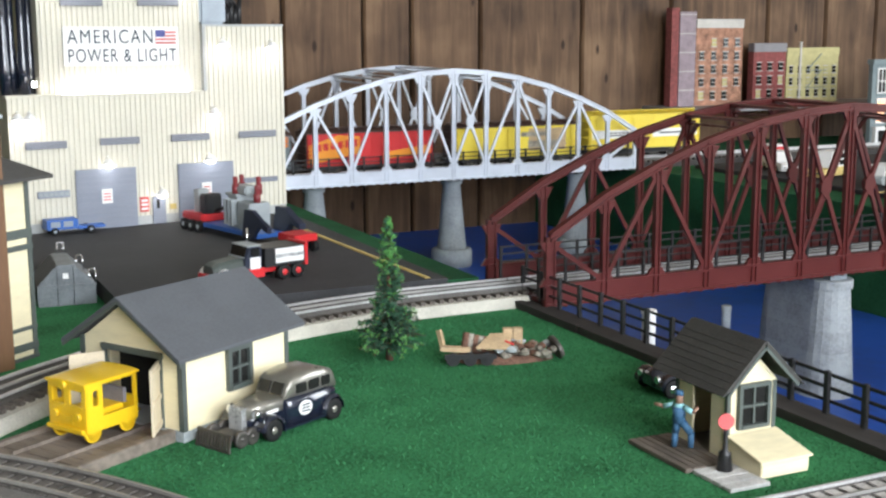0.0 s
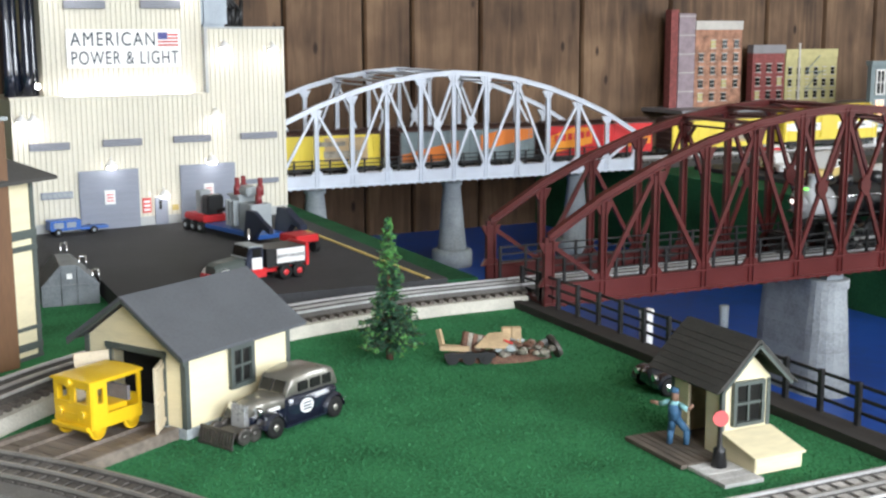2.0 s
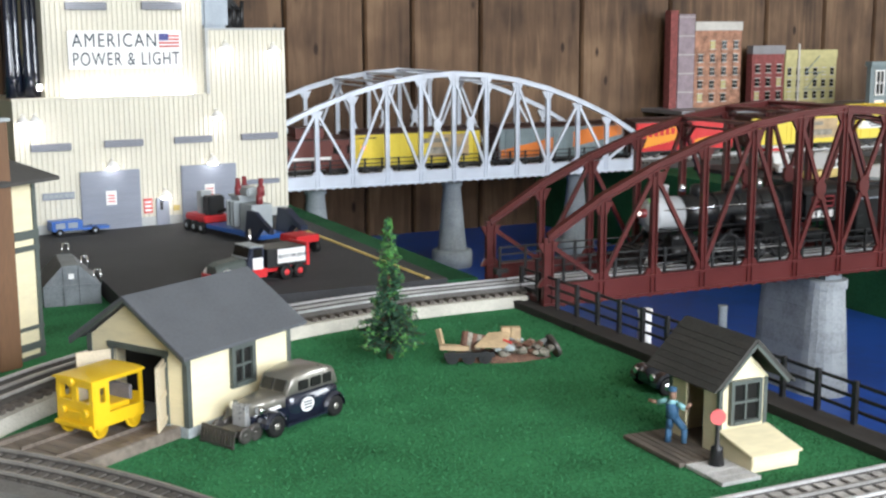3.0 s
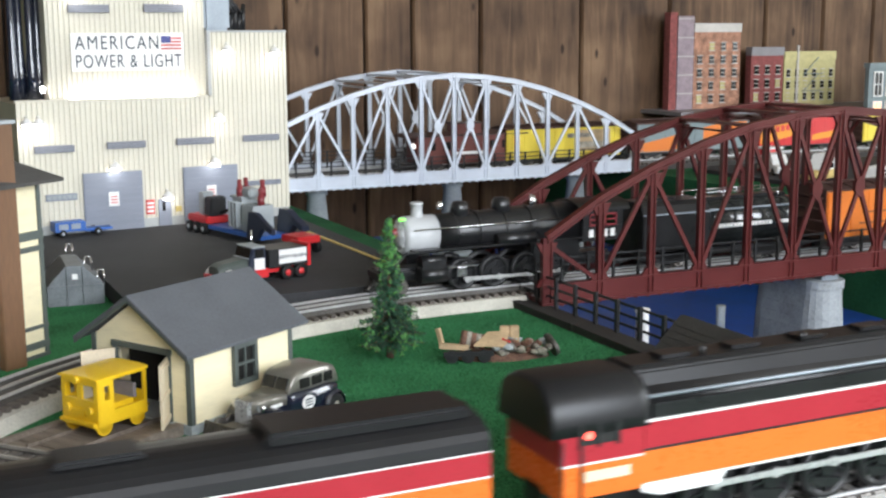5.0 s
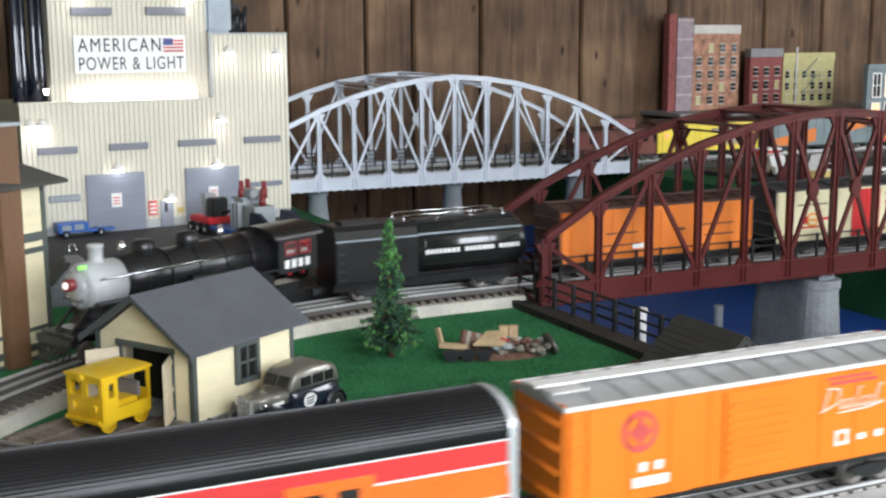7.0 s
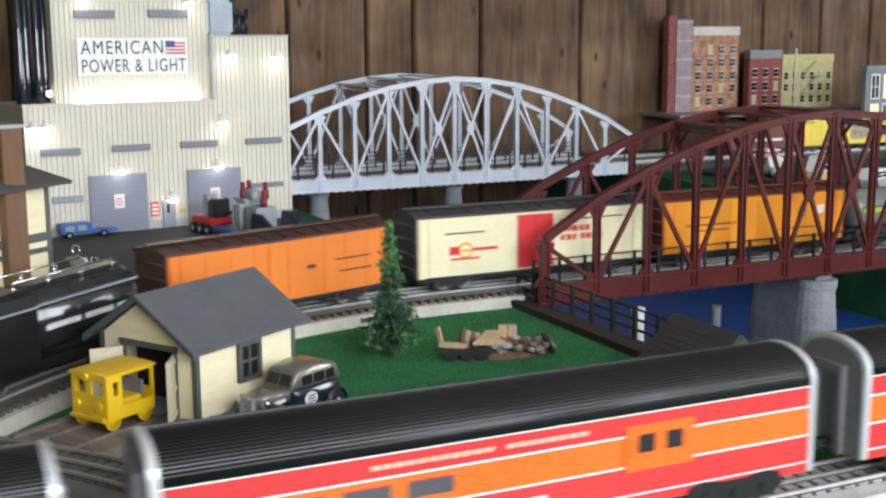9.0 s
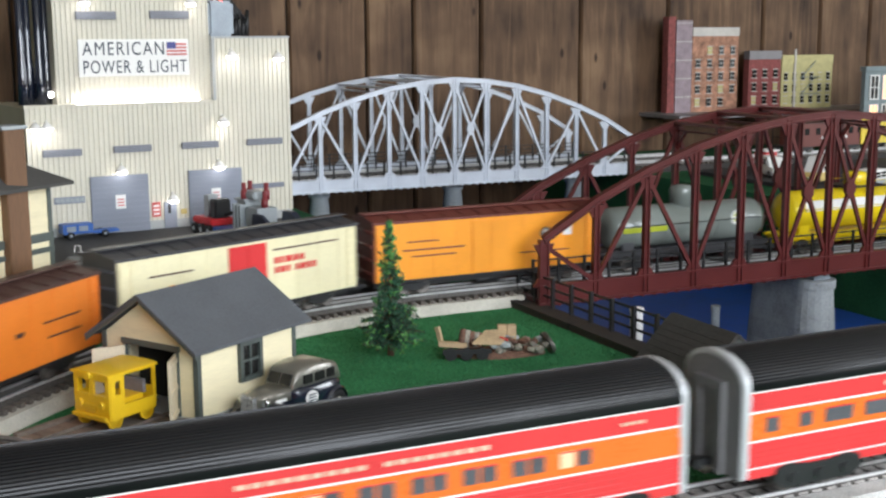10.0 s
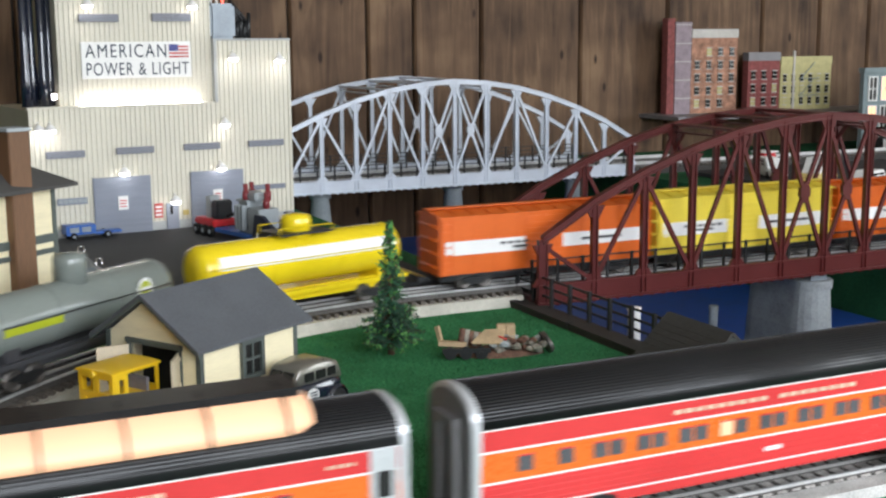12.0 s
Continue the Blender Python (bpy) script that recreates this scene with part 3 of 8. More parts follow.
def stone_pier(m):
    """An oblong pier with rounded ends and block courses."""
    root = thing("stone_pier", "grey stone block pier with rounded ends under the red bridge", "bridge pier", m)
    rng = random.Random(4)

    def ring(z, half, r):
        pts = [(r * math.cos(a), half + r * math.sin(a), z) for a in [math.pi * i / 10 for i in range(11)]]
        return pts + [(r * math.cos(a), -half + r * math.sin(a), z) for a in [math.pi + math.pi * i / 10 for i in range(11)]]

    courses = 11
    for k in range(courses):
        z0, z1 = -0.146 + k * 0.0125, -0.146 + (k + 1) * 0.0125 - 0.0001
        r = 0.033 - k * 0.0009 + rng.uniform(-0.0002, 0.0002)
        bm = bmesh.new()
        loft(bm, [ring(z0, 0.036, r - 0.0001), ring(z0 + 0.001, 0.036, r), ring(z1 - 0.001, 0.036, r - 0.0006), ring(z1, 0.036, r - 0.0007)])
        part("course", bm, "stone", root)
    bm = bmesh.new()
    loft(bm, [ring(-0.010, 0.038, 0.0245), ring(-0.001, 0.038, 0.0245), ring(0.0, 0.038, 0.0235)])
    part("cap", bm, "stone", root)
    part("bearing", bm_box(-0.012, 0.012, -0.05, 0.05, 0.0, 0.006), "steel", root)
    return root


stone_pier(pose(0.992, 1.112, -0.0045))
bm = bmesh.new()
lathe(bm, [(0.006, -0.15), (0.0058, -0.062), (0.0064, -0.058), (0.0064, -0.054)], 14)
part("shaft", bm, "concrete", thing("mooring_post", "grey round mooring post standing in the canal", "post", pose(0.9497, 1.205, -0.005)))
bm = bmesh.new()
lathe(bm, [(0.0062, -0.15), (0.0062, -0.004), (0.007, -0.003), (0.007, 0.0)], 16)
part("shaft", bm, "white", thing("bollard", "white round pile against the canal bulkhead", "pile", pose(0.632, 0.916, 0.027)))
# ================= power plant =================
PLANT = pose(0.3299, 1.6681, 0.02, 0, 0, 6)


def corrugated(bm, x0, x1, z0, z1, y, pitch=0.0068, deep=0.0014):
    """Ribbed sheet facing -y."""
    n = max(2, round((x1 - x0) / pitch))
    w = (x1 - x0) / n
    pts = []
    for i in range(n):
        a = x0 + i * w
        pts += [(a, y), (a + w * 0.55, y), (a + w * 0.63, y - deep), (a + w * 0.92, y - deep)]
    pts += [(x1, y), (x1, y + 0.004), (x0, y + 0.004)]
    loft(bm, [[(px, py, z0) for px, py in pts], [(px, py, z1) for px, py in pts]])


def shade_lamp(root, x, z, y=-0.004):
    lamp = part("wall_lamp", bm_tube((x, y, z + 0.008), (x, y - 0.012, z + 0.011), 0.0008, seg=8), "white", root, "small white gooseneck wall lamp")
    bm = bmesh.new()
    lathe(bm, [(0.0085, 0.0), (0.0085, 0.001), (0.0045, 0.0055), (0.0015, 0.0085)], 16, pose(x, y - 0.013, z))
    part("shade", bm, "white", lamp)
    # bulb widened almost to the shade's rim to stand in for bloom
    bm = bmesh.new()
    lathe(bm, [(0.002, -0.004), (0.0062, -0.0028), (0.0072, 0.0004)], 14, pose(x, y - 0.013, z))
    part("bulb", bm, "lampglow", lamp)


def vent(root, x0, x1, z0, z1, y):
    v = part("vent", bm_box(x0, x1, y - 0.003, y, z0, z1), "ventgrey", root, "dark louvred vent", bevel=0.0005)
    n = 4
    for i in range(n):
        z = z0 + (i + 0.5) * (z1 - z0) / n
        part("slat", bm_box(x0 + 0.001, x1 - 0.001, y - 0.0042, y - 0.003, z - 0.0006, z + 0.0006), "shutter", v)


def roller_door(root, x0, x1, z0, z1, y):
    d = part("roller_door", bm_box(x0, x1, y - 0.0035, y, z0, z1), "shutter", root, "grey ribbed roller door")
    for i in range(11):
        z = z0 + (i + 0.5) * (z1 - z0) / 11
        part("slat", bm_box(x0 + 0.002, x1 - 0.002, y - 0.0046, y - 0.0035, z - 0.0026, z + 0.0026), "shutter", d)
    xm = (x0 + x1) / 2
    part("notice", bm_box(xm - 0.0075, xm + 0.0065, y - 0.0056, y - 0.005, z0 + 0.033, z0 + 0.052), "white", d, "white paper notice")
    for i in range(3):
        part("notice_line", bm_box(xm - 0.005, xm + 0.004, y - 0.0061, y - 0.0056, z0 + 0.037 + i * 0.004, z0 + 0.0385 + i * 0.004), "signred", d)


def power_plant():
    root = thing("power_plant", "cream corrugated power plant with lit sign and grey roller doors", "factory building", PLANT)
    bm = bmesh.new()
    box(bm, -0.157, 0.2155, 0.002, 0.21, 0, 0.172)
    part("base_block", bm, "siding", root)
    part("annex_block", bm_box(0.1035, 0.2155, 0.002, 0.2, 0.172, 0.26), "siding", root)
    part("tower_block", bm_box(-0.1135, 0.101, 0.012, 0.19, 0.172, 0.42), "siding", root)
    for x0, x1, z0, z1, y in ((-0.157, 0.1035, 0.012, 0.174, 0.0), (0.1035, 0.2155, 0.012, 0.2622, 0.0), (-0.1135, 0.101, 0.174, 0.42, 0.010)):
        bm = bmesh.new()
        corrugated(bm, x0, x1, z0, z1, y)
        part("siding", bm, "siding", root)
    part("plinth", bm_box(-0.158, 0.2165, -0.0015, 0.003, 0, 0.012), "sidinggrey", root)
    part("corner_trim", bm_box(0.2135, 0.2172, -0.002, 0.003, 0.012, 0.2635), "siding", root)
    part("corner_trim", bm_box(-0.159, -0.155, -0.002, 0.003, 0.012, 0.1755), "siding", root)
    part("step_trim", bm_box(0.1005, 0.1045, -0.002, 0.012, 0.176, 0.2635), "sidinggrey", root)
    part("annex_cap", bm_box(0.1, 0.2185, -0.0025, 0.205, 0.2622, 0.2648), "sidinggrey", root)
    part("base_cap", bm_box(-0.16, 0.1, -0.0025, 0.0095, 0.174, 0.1765), "siding", root)
    for x0, x1, z0, z1 in ((-0.140, -0.088, 0.108, 0.1175), (-0.0455, 0.0075, 0.1092, 0.1185), (0.0503, 0.1045, 0.1098, 0.119), (0.1472, 0.203, 0.110, 0.119), (0.150, 0.2035, 0.0468, 0.0537)):
        vent(root, x0, x1, z0, z1, -0.0015)
    for x0, x1, z0, z1 in ((-0.0845, -0.030, 0.288, 0.2985), (0.016, 0.072, 0.289, 0.2998), (-0.0845, -0.030, 0.36, 0.37), (0.016, 0.072, 0.36, 0.37)):
        vent(root, x0, x1, z0, z1, 0.0085)
    roller_door(root, -0.0796, 0.0, 0, 0.0785, -0.0015)
    roller_door(root, 0.058, 0.1372, 0, 0.079, -0.0015)
    d = part("side_door", bm_box(0.0213, 0.0393, -0.004, -0.0015, 0, 0.037), "shutter", root, "grey steel side door", bevel=0.0005)
    part("pane", bm_box(0.0265, 0.0305, -0.0047, -0.004, 0.021, 0.033), "pane", d)
    w = part("strip_window", bm_box(-0.1285, -0.0876, -0.003, -0.0012, 0.0445, 0.0535), "shutter", root, "low grey strip window")
    for i in range(6):
        part("pane", bm_box(-0.127 + i * 0.0066, -0.1215 + i * 0.0066, -0.0036, -0.003, 0.0465, 0.0518), "lightgrey", w)
    part("notice_board", bm_box(0.0042, 0.0164, -0.0024, -0.0015, 0.0172, 0.0373), "signred", root, "red and white warning notice")
    for i in range(3):
        part("notice_bar", bm_box(0.006, 0.0146, -0.003, -0.0024, 0.020 + i * 0.0055, 0.0228 + i * 0.0055), "white", root)
    part("small_notice", bm_box(0.0455, 0.0545, -0.0024, -0.0015, 0.018, 0.0255), "line", root, "small yellow notice")
    # lit sign
    sign = part("sign_board", bm_box(-0.0835, 0.0695, 0.005, 0.0085, 0.212, 0.2615), "signwhite", root, "white sign board with dark capital letters", bevel=0.0006)
    lettering("letters", "AMERICAN", 0.0255, "ink", sign, pose(-0.0215, 0.0048, 0.2405) @ FACE, 1.2, 0.112)
    lettering("letters", "POWER & LIGHT", 0.0245, "ink", sign, pose(-0.0065, 0.0048, 0.2165) @ FACE, 1.15, 0.143)
    flag = part("flag", bm_box(0.0375, 0.0655, 0.0043, 0.005, 0.2395, 0.2575), "white", sign, "small striped flag")
    for i in range(4):
        part("stripe", bm_box(0.0375, 0.0655, 0.0037, 0.0043, 0.2395 + i * 0.0046, 0.2418 + i * 0.0046), "signred", flag)
    part("canton", bm_box(0.0375, 0.0505, 0.0031, 0.0037, 0.2485, 0.2575), "flagblue", flag)
    flood = part("floodlight", bm_box(-0.09, 0.08, -0.0015, 0.004, 0.1768, 0.1795), "lampglow", root, "bright strip floodlight under the sign")
    for x, z in ((-0.0393, 0.0845), (0.0999, 0.083), (0.108, 0.145), (0.1238, 0.237), (0.1943, 0.2335), (0.031, 0.0405), (-0.15, 0.1465), (-0.135, 0.1465)):
        shade_lamp(root, x, z)
    for x in (-0.075, 0.07):
        shade_lamp(root, x, 0.309, 0.006)
    # roof gear and dark stacks
    part("transformer_tank", bm_box(0.109, 0.148, 0.03, 0.07, 0.2648, 0.315), "steel", root, "pale blue-grey tank on the roof", bevel=0.004)
    for i in range(3):
        part("tank_lamp", bm_tube((0.118 + i * 0.009, 0.05, 0.315), (0.118 + i * 0.009, 0.05, 0.322), 0.0018, seg=8), "redglow" if i == 2 else "white", root)
    for i in range(4):
        bm = bmesh.new()
        tube(bm, (0.152 + i * 0.006, 0.04, 0.266), (0.156 + i * 0.006, 0.045, 0.29 + 0.012 * (i % 2)), 0.004, 0.003, 10)
        tube(bm, (0.15 + i * 0.006, 0.04, 0.29), (0.146, 0.05, 0.312 + i * 0.003), 0.0022, 0.0022, 8)
        part("cable_bushing", bm, "black", root, "black cable bushing on the roof")
    for i in range(4):
        bm = bmesh.new()
        x = -0.152 + i * 0.0115
        lathe(bm, [(0.0074, 0.176), (0.0074, 0.205), (0.0068, 0.222), (0.0054, 0.24), (0.0054, 0.44)], 18, pose(x, 0.03 + 0.012 * (i % 2), 0))
        part("exhaust_pipe", bm, "navy", root, "glossy black exhaust stack")
    part("stack_lamp", bm_tube((-0.121, 0.01, 0.186), (-0.121, 0.01, 0.193), 0.003, seg=10), "lampglow", root)
    return root


power_plant()


# ================= engine house =================
def small_window(root, x0, x1, z0, z1, y, trim, cols=2, rows=2, t=0.0035):
    """A window in a wall that faces -y at y."""
    w = part("window", bm_box(x0, x1, y - 0.0005, y + 0.001, z0, z1), "pane", root, "dark glazed window")
    bm = bmesh.new()
    box(bm, x0 - t, x0, y - 0.003, y + 0.002, z0 - t, z1 + t)
    box(bm, x1, x1 + t, y - 0.003, y + 0.002, z0 - t, z1 + t)
    box(bm, x0, x1, y - 0.003, y + 0.002, z1, z1 + t)
    box(bm, x0, x1, y - 0.0036, y + 0.002, z0 - t, z0)
    part("frame", bm, trim, w)
    bm = bmesh.new()
    for i in range(1, cols):
        x = x0 + (x1 - x0) * i / cols
        box(bm, x - 0.0008, x + 0.0008, y - 0.002, y - 0.0005, z0, z1)
    for i in range(1, rows):
        z = z0 + (z1 - z0) * i / rows
        box(bm, x0, x1, y - 0.0022, y - 0.0007, z - 0.0009, z + 0.0009)
    part("muntin", bm, trim, w)
    return w


def clapboards(bm, x0, x1, z0, z1, y, n):
    h = (z1 - z0) / n
    pts = []
    for i in range(n):
        pts += [(y - 0.0009, z0 + i * h), (y - 0.0002, z0 + (i + 1) * h)]
    pts += [(y + 0.003, z1), (y + 0.003, z0)]
    loft(bm, [[(x0, py, pz) for py, pz in pts], [(x1, py, pz) for py, pz in pts]])


def engine_house():
    L, W, EAVE, PEAK = 0.108, 0.096, 0.0625, 0.093
    root = thing("engine_house", "small cream clapboard engine house with grey gabled roof", "shed building", pose(0.1894, 0.8204, 0, 0, 0, 32))
    part("foundation", bm_box(-0.002, L + 0.002, -0.002, W + 0.002, 0, 0.007), "concrete", root)
    bm = bmesh.new()
    clapboards(bm, 0, L, 0.006, EAVE, 0, 16)
    part("side_wall", bm, "housecream", root, "cream clapboard wall")
    part("side_wall", bm_box(0, L, W - 0.003, W, 0.006, EAVE), "housecream", root)
    for x in (0.0, L - 0.003):
        # gable with a door opening in the front one
        bm = bmesh.new()
        d0, d1, dh = (0.021, 0.071, 0.0555) if x == 0 else (0.04, 0.0401, 0.0061)
        outline = [(0.003, 0.006), (d0, 0.006), (d0, dh), (d1, dh), (d1, 0.006), (W - 0.003, 0.006), (W - 0.003, EAVE), (W / 2, PEAK), (0.003, EAVE)]
        a = [bm.verts.new((x, y, z)) for y, z in outline]
        b = [bm.verts.new((x + 0.003, y, z)) for y, z in outline]
        bm.faces.new(a)
        bm.faces.new(list(reversed(b)))
        for i in range(len(a)):
            j = (i + 1) % len(a)
            bm.faces.new((a[i], a[j], b[j], b[i]))
        part("gable_wall", bm, "housecream", root)
    for x, y in ((-0.001, -0.0015), (L - 0.003, -0.0015), (-0.001, W - 0.003)):
        part("corner_board", bm_box(x, x + 0.004, y, y + 0.0045, 0.006, EAVE), "trimgreen", root)
    # dark sheet standing in for the shade inside the doorway
    part("interior", bm_box(0.03, 0.032, 0.004, W - 0.004, 0.006, 0.055), "darkroom", root)
    bm = bmesh.new()
    box(bm, -0.0015, 0.002, 0.0175, 0.021, 0.006, 0.0595)
    box(bm, -0.0015, 0.002, 0.071, 0.0745, 0.006, 0.0595)
    box(bm, -0.002, 0.002, 0.0165, 0.0755, 0.0555, 0.0595)
    part("door_frame", bm, "trimgreen", root)
    for y, s, ang in ((0.0205, 1, 124), (0.0715, -1, -118)):
        bm = bmesh.new()
        box(bm, -0.0016, 0.0, 0, 0.0245 * s, 0.008, 0.054)
        door = part("door", bm, "palewood", root, "open pale wooden door leaf", m=pose(-0.002, y, 0, 0, 0, ang))
        for z in (0.012, 0.03, 0.05):
            part("rail", bm_box(-0.0026, -0.0016, 0.001 * s, 0.0235 * s, z - 0.0015, z + 0.0015), "palewood", door)
    small_window(root, 0.0455, 0.0635, 0.0285, 0.0525, -0.001, "trimgreen")
    over = 0.0095
    slope = (PEAK - EAVE) / (W / 2)
    for s in (0, 1):
        bm = bmesh.new()
        y0, y1 = (-over, W / 2) if s == 0 else (W + over, W / 2)
        z0, z1 = EAVE - over * slope + 0.001, PEAK + 0.001
        secs = [[(x, y0, z0), (x, y1, z1), (x, y1, z1 + 0.0028), (x, y0, z0 + 0.0028)] for x in (-0.011, L + 0.011)]
        loft(bm, secs)
        part("roof", bm, "shingle", root, "plain grey roofing sheet", bevel=0.0003)
        bm = bmesh.new()
        loft(bm, [[(x, y0, z0 - 0.0025), (x, y1, z1 - 0.0025), (x, y1, z1 - 0.0002), (x, y0, z0 - 0.0002)] for x in (-0.0105, -0.0085)])
        part("barge_board", bm, "trimgreen", root)
    return root


engine_house()


def ramp():
    root = thing("timber_ramp", "weathered timber ramp with rails before the engine house", "ramp", pose(0.1894, 0.8204, 0, 0, 0, 32))
    for i in range(9):
        part("plank", bm_box(-0.092 + i * 0.0101, -0.0825 + i * 0.0101, 0.012, 0.082, 0, 0.006 + random.uniform(-0.0003, 0.0003)), "wood", root, bevel=0.0004)
    part("side_timber", bm_box(-0.094, -0.003, 0.004, 0.0115, 0, 0.0085), "wood", root, bevel=0.0006)
    part("side_timber", bm_box(-0.094, -0.003, 0.0825, 0.088, 0, 0.0085), "wood", root, bevel=0.0006)
    for y in (0.030, 0.0625):
        part("guide_rail", bm_box(-0.09, 0.02, y - 0.001, y + 0.001, 0.006, 0.0085), "wood", root)
    return root


ramp()


# ================= crossing shanty =================
def shanty():
    root = thing("crossing_shanty", "tiny cream watchman's shanty with brown shingle roof", "shed building", pose(0, 0, 0))
    x0, x1, y0, y1 = 0.4905, 0.529, 0.627, 0.681
    part("floor_slab", bm_box(x0 - 0.001, x1 + 0.001, y0 - 0.001, y1 + 0.001, 0, 0.003), "wood", root)
    bm = bmesh.new()
    clap = [(x0, 0.003), (x1, 0.003), (x1, 0.052), ((x0 + x1) / 2, 0.0715), (x0, 0.052)]
    prism(bm, clap, y0, y0 + 0.002)
    part("gable_wall", bm, "housecream", root)
    bm = bmesh.new()
    prism(bm, clap, y1 - 0.002, y1)
    part("gable_wall", bm, "housecream", root)
    part("side_wall", bm_box(x1 - 0.002, x1, y0 + 0.002, y1 - 0.002, 0.003, 0.052), "housecream", root)
    part("side_wall", bm_box(x0, x0 + 0.002, y0 + 0.002, y0 + 0.0165, 0.003, 0.052), "housecream", root)
    part("side_wall", bm_box(x0, x0 + 0.002, y1 - 0.018, y1 - 0.002, 0.003, 0.052), "housecream", root)
    part("lintel", bm_box(x0, x0 + 0.002, y0 + 0.0165, y1 - 0.018, 0.047, 0.052), "housecream", root)
    part("open_door", bm_box(x0 + 0.006, x0 + 0.028, y0 + 0.0195, y0 + 0.021, 0.003, 0.046), "trimgreen", root, "dark green door standing open")
    for x, y in ((x0 - 0.0008, y0 - 0.0008), (x1 - 0.003, y0 - 0.0008), (x0 - 0.0008, y1 - 0.003)):
        part("corner_board", bm_box(x, x + 0.0028, y, y + 0.0028, 0.003, 0.051), "trimgreen", root)
    small_window(root, 0.5, 0.52, 0.0245, 0.049, y0 - 0.0004, "trimgreen", t=0.0025)
    xm, s = (x0 + x1) / 2, 0.0195 / 0.01925
    for side in (-1, 1):
        roof = part("roof", bm_beam((xm + side * 0.0145, y0 - 0.0115, 0.0655), (xm + side * 0.0145, y1 + 0.01, 0.0655), 0.0405, 0.002, up=(side * 0.713, 0, 0.70)), "brownroof", root, "brown shingled roof slope")
        n = 8
        for i in range(n):
            f = i / n
            a = 0.0285 * (1 - f)
            x, z = xm + side * (a + 0.0018), 0.0795 - (a + 0.0018) * 1.0
            part("shingle_course", bm_beam((x, y0 - 0.0118, z + 0.0016), (x, y1 + 0.0103, z + 0.0016), 0.0054, 0.001, up=(side * 0.66, 0, 0.75)), "brownroof", roof)
        part("barge_board", bm_beam((xm, y0 - 0.0112, 0.0768), (xm + side * 0.0275, y0 - 0.0112, 0.0492), 0.0012, 0.002), "trimgreen", root)
    return root


shanty()
bin_ = thing("coal_bin", "cream plank coal bin with sloping lid against the shanty", "storage bin", pose(0.4905, 0.593, 0))
bm = bmesh.new()
loft(bm, [[(x, 0, 0.001), (x, 0.033, 0.001), (x, 0.033, 0.0175), (x, 0, 0.0105)] for x in (0.0, 0.0375)])
part("body", bm, "housecream", bin_, bevel=0.0004)
bm = bmesh.new()
loft(bm, [[(x, -0.002, 0.0108), (x, 0.033, 0.0182), (x, 0.033, 0.0198), (x, -0.002, 0.0124)] for x in (-0.0015, 0.039)])
part("lid", bm, "housecream", bin_, bevel=0.0003)
for z in (0.004, 0.0072):
    part("plank_edge", bm_box(0.0006, 0.0369, -0.0005, 0.0006, z, z + 0.0025), "housecream", bin_)
plat = thing("plank_platform", "brown plank platform beside the shanty door", "platform", pose(0.4565, 0.6225, 0))
for i in range(6):
    part("plank", bm_box(i * 0.0056, i * 0.0056 + 0.0052, 0, 0.064, 0.0005, 0.0032 + random.uniform(-0.0002, 0.0002)), "wood", plat, bevel=0.0003)
step = thing("grey_crossing_slab", "grey wooden crossing slab beside the front track", "crossing", pose(0.461, 0.5845, 0))
for i in range(4):
    part("plank", bm_box(0.0, 0.03, i * 0.0095, i * 0.0095 + 0.009, 0.0, 0.0026), "greybed", step, bevel=0.0003)


def signal_disc():
    root = thing("switch_stand", "black switch stand with a coral red disc", "signal", pose(0.4785, 0.613, 0.0026) @ Matrix.Scale(0.82, 4))
    bm = bmesh.new()
    lathe(bm, [(0.0062, 0), (0.0048, 0.012), (0.0048, 0.014), (0.002, 0.016), (0.0015, 0.032)], 10)
    part("stand", bm, "black", root)
    bm = bmesh.new()
    tube(bm, (0, -0.0012, 0.0385), (0, 0.0004, 0.0385), 0.0062, seg=24)
    part("disc", bm, "pinkred", root, "coral red disc", m=pose(0, 0, 0, 0, 0, -25))
    return root


signal_disc()


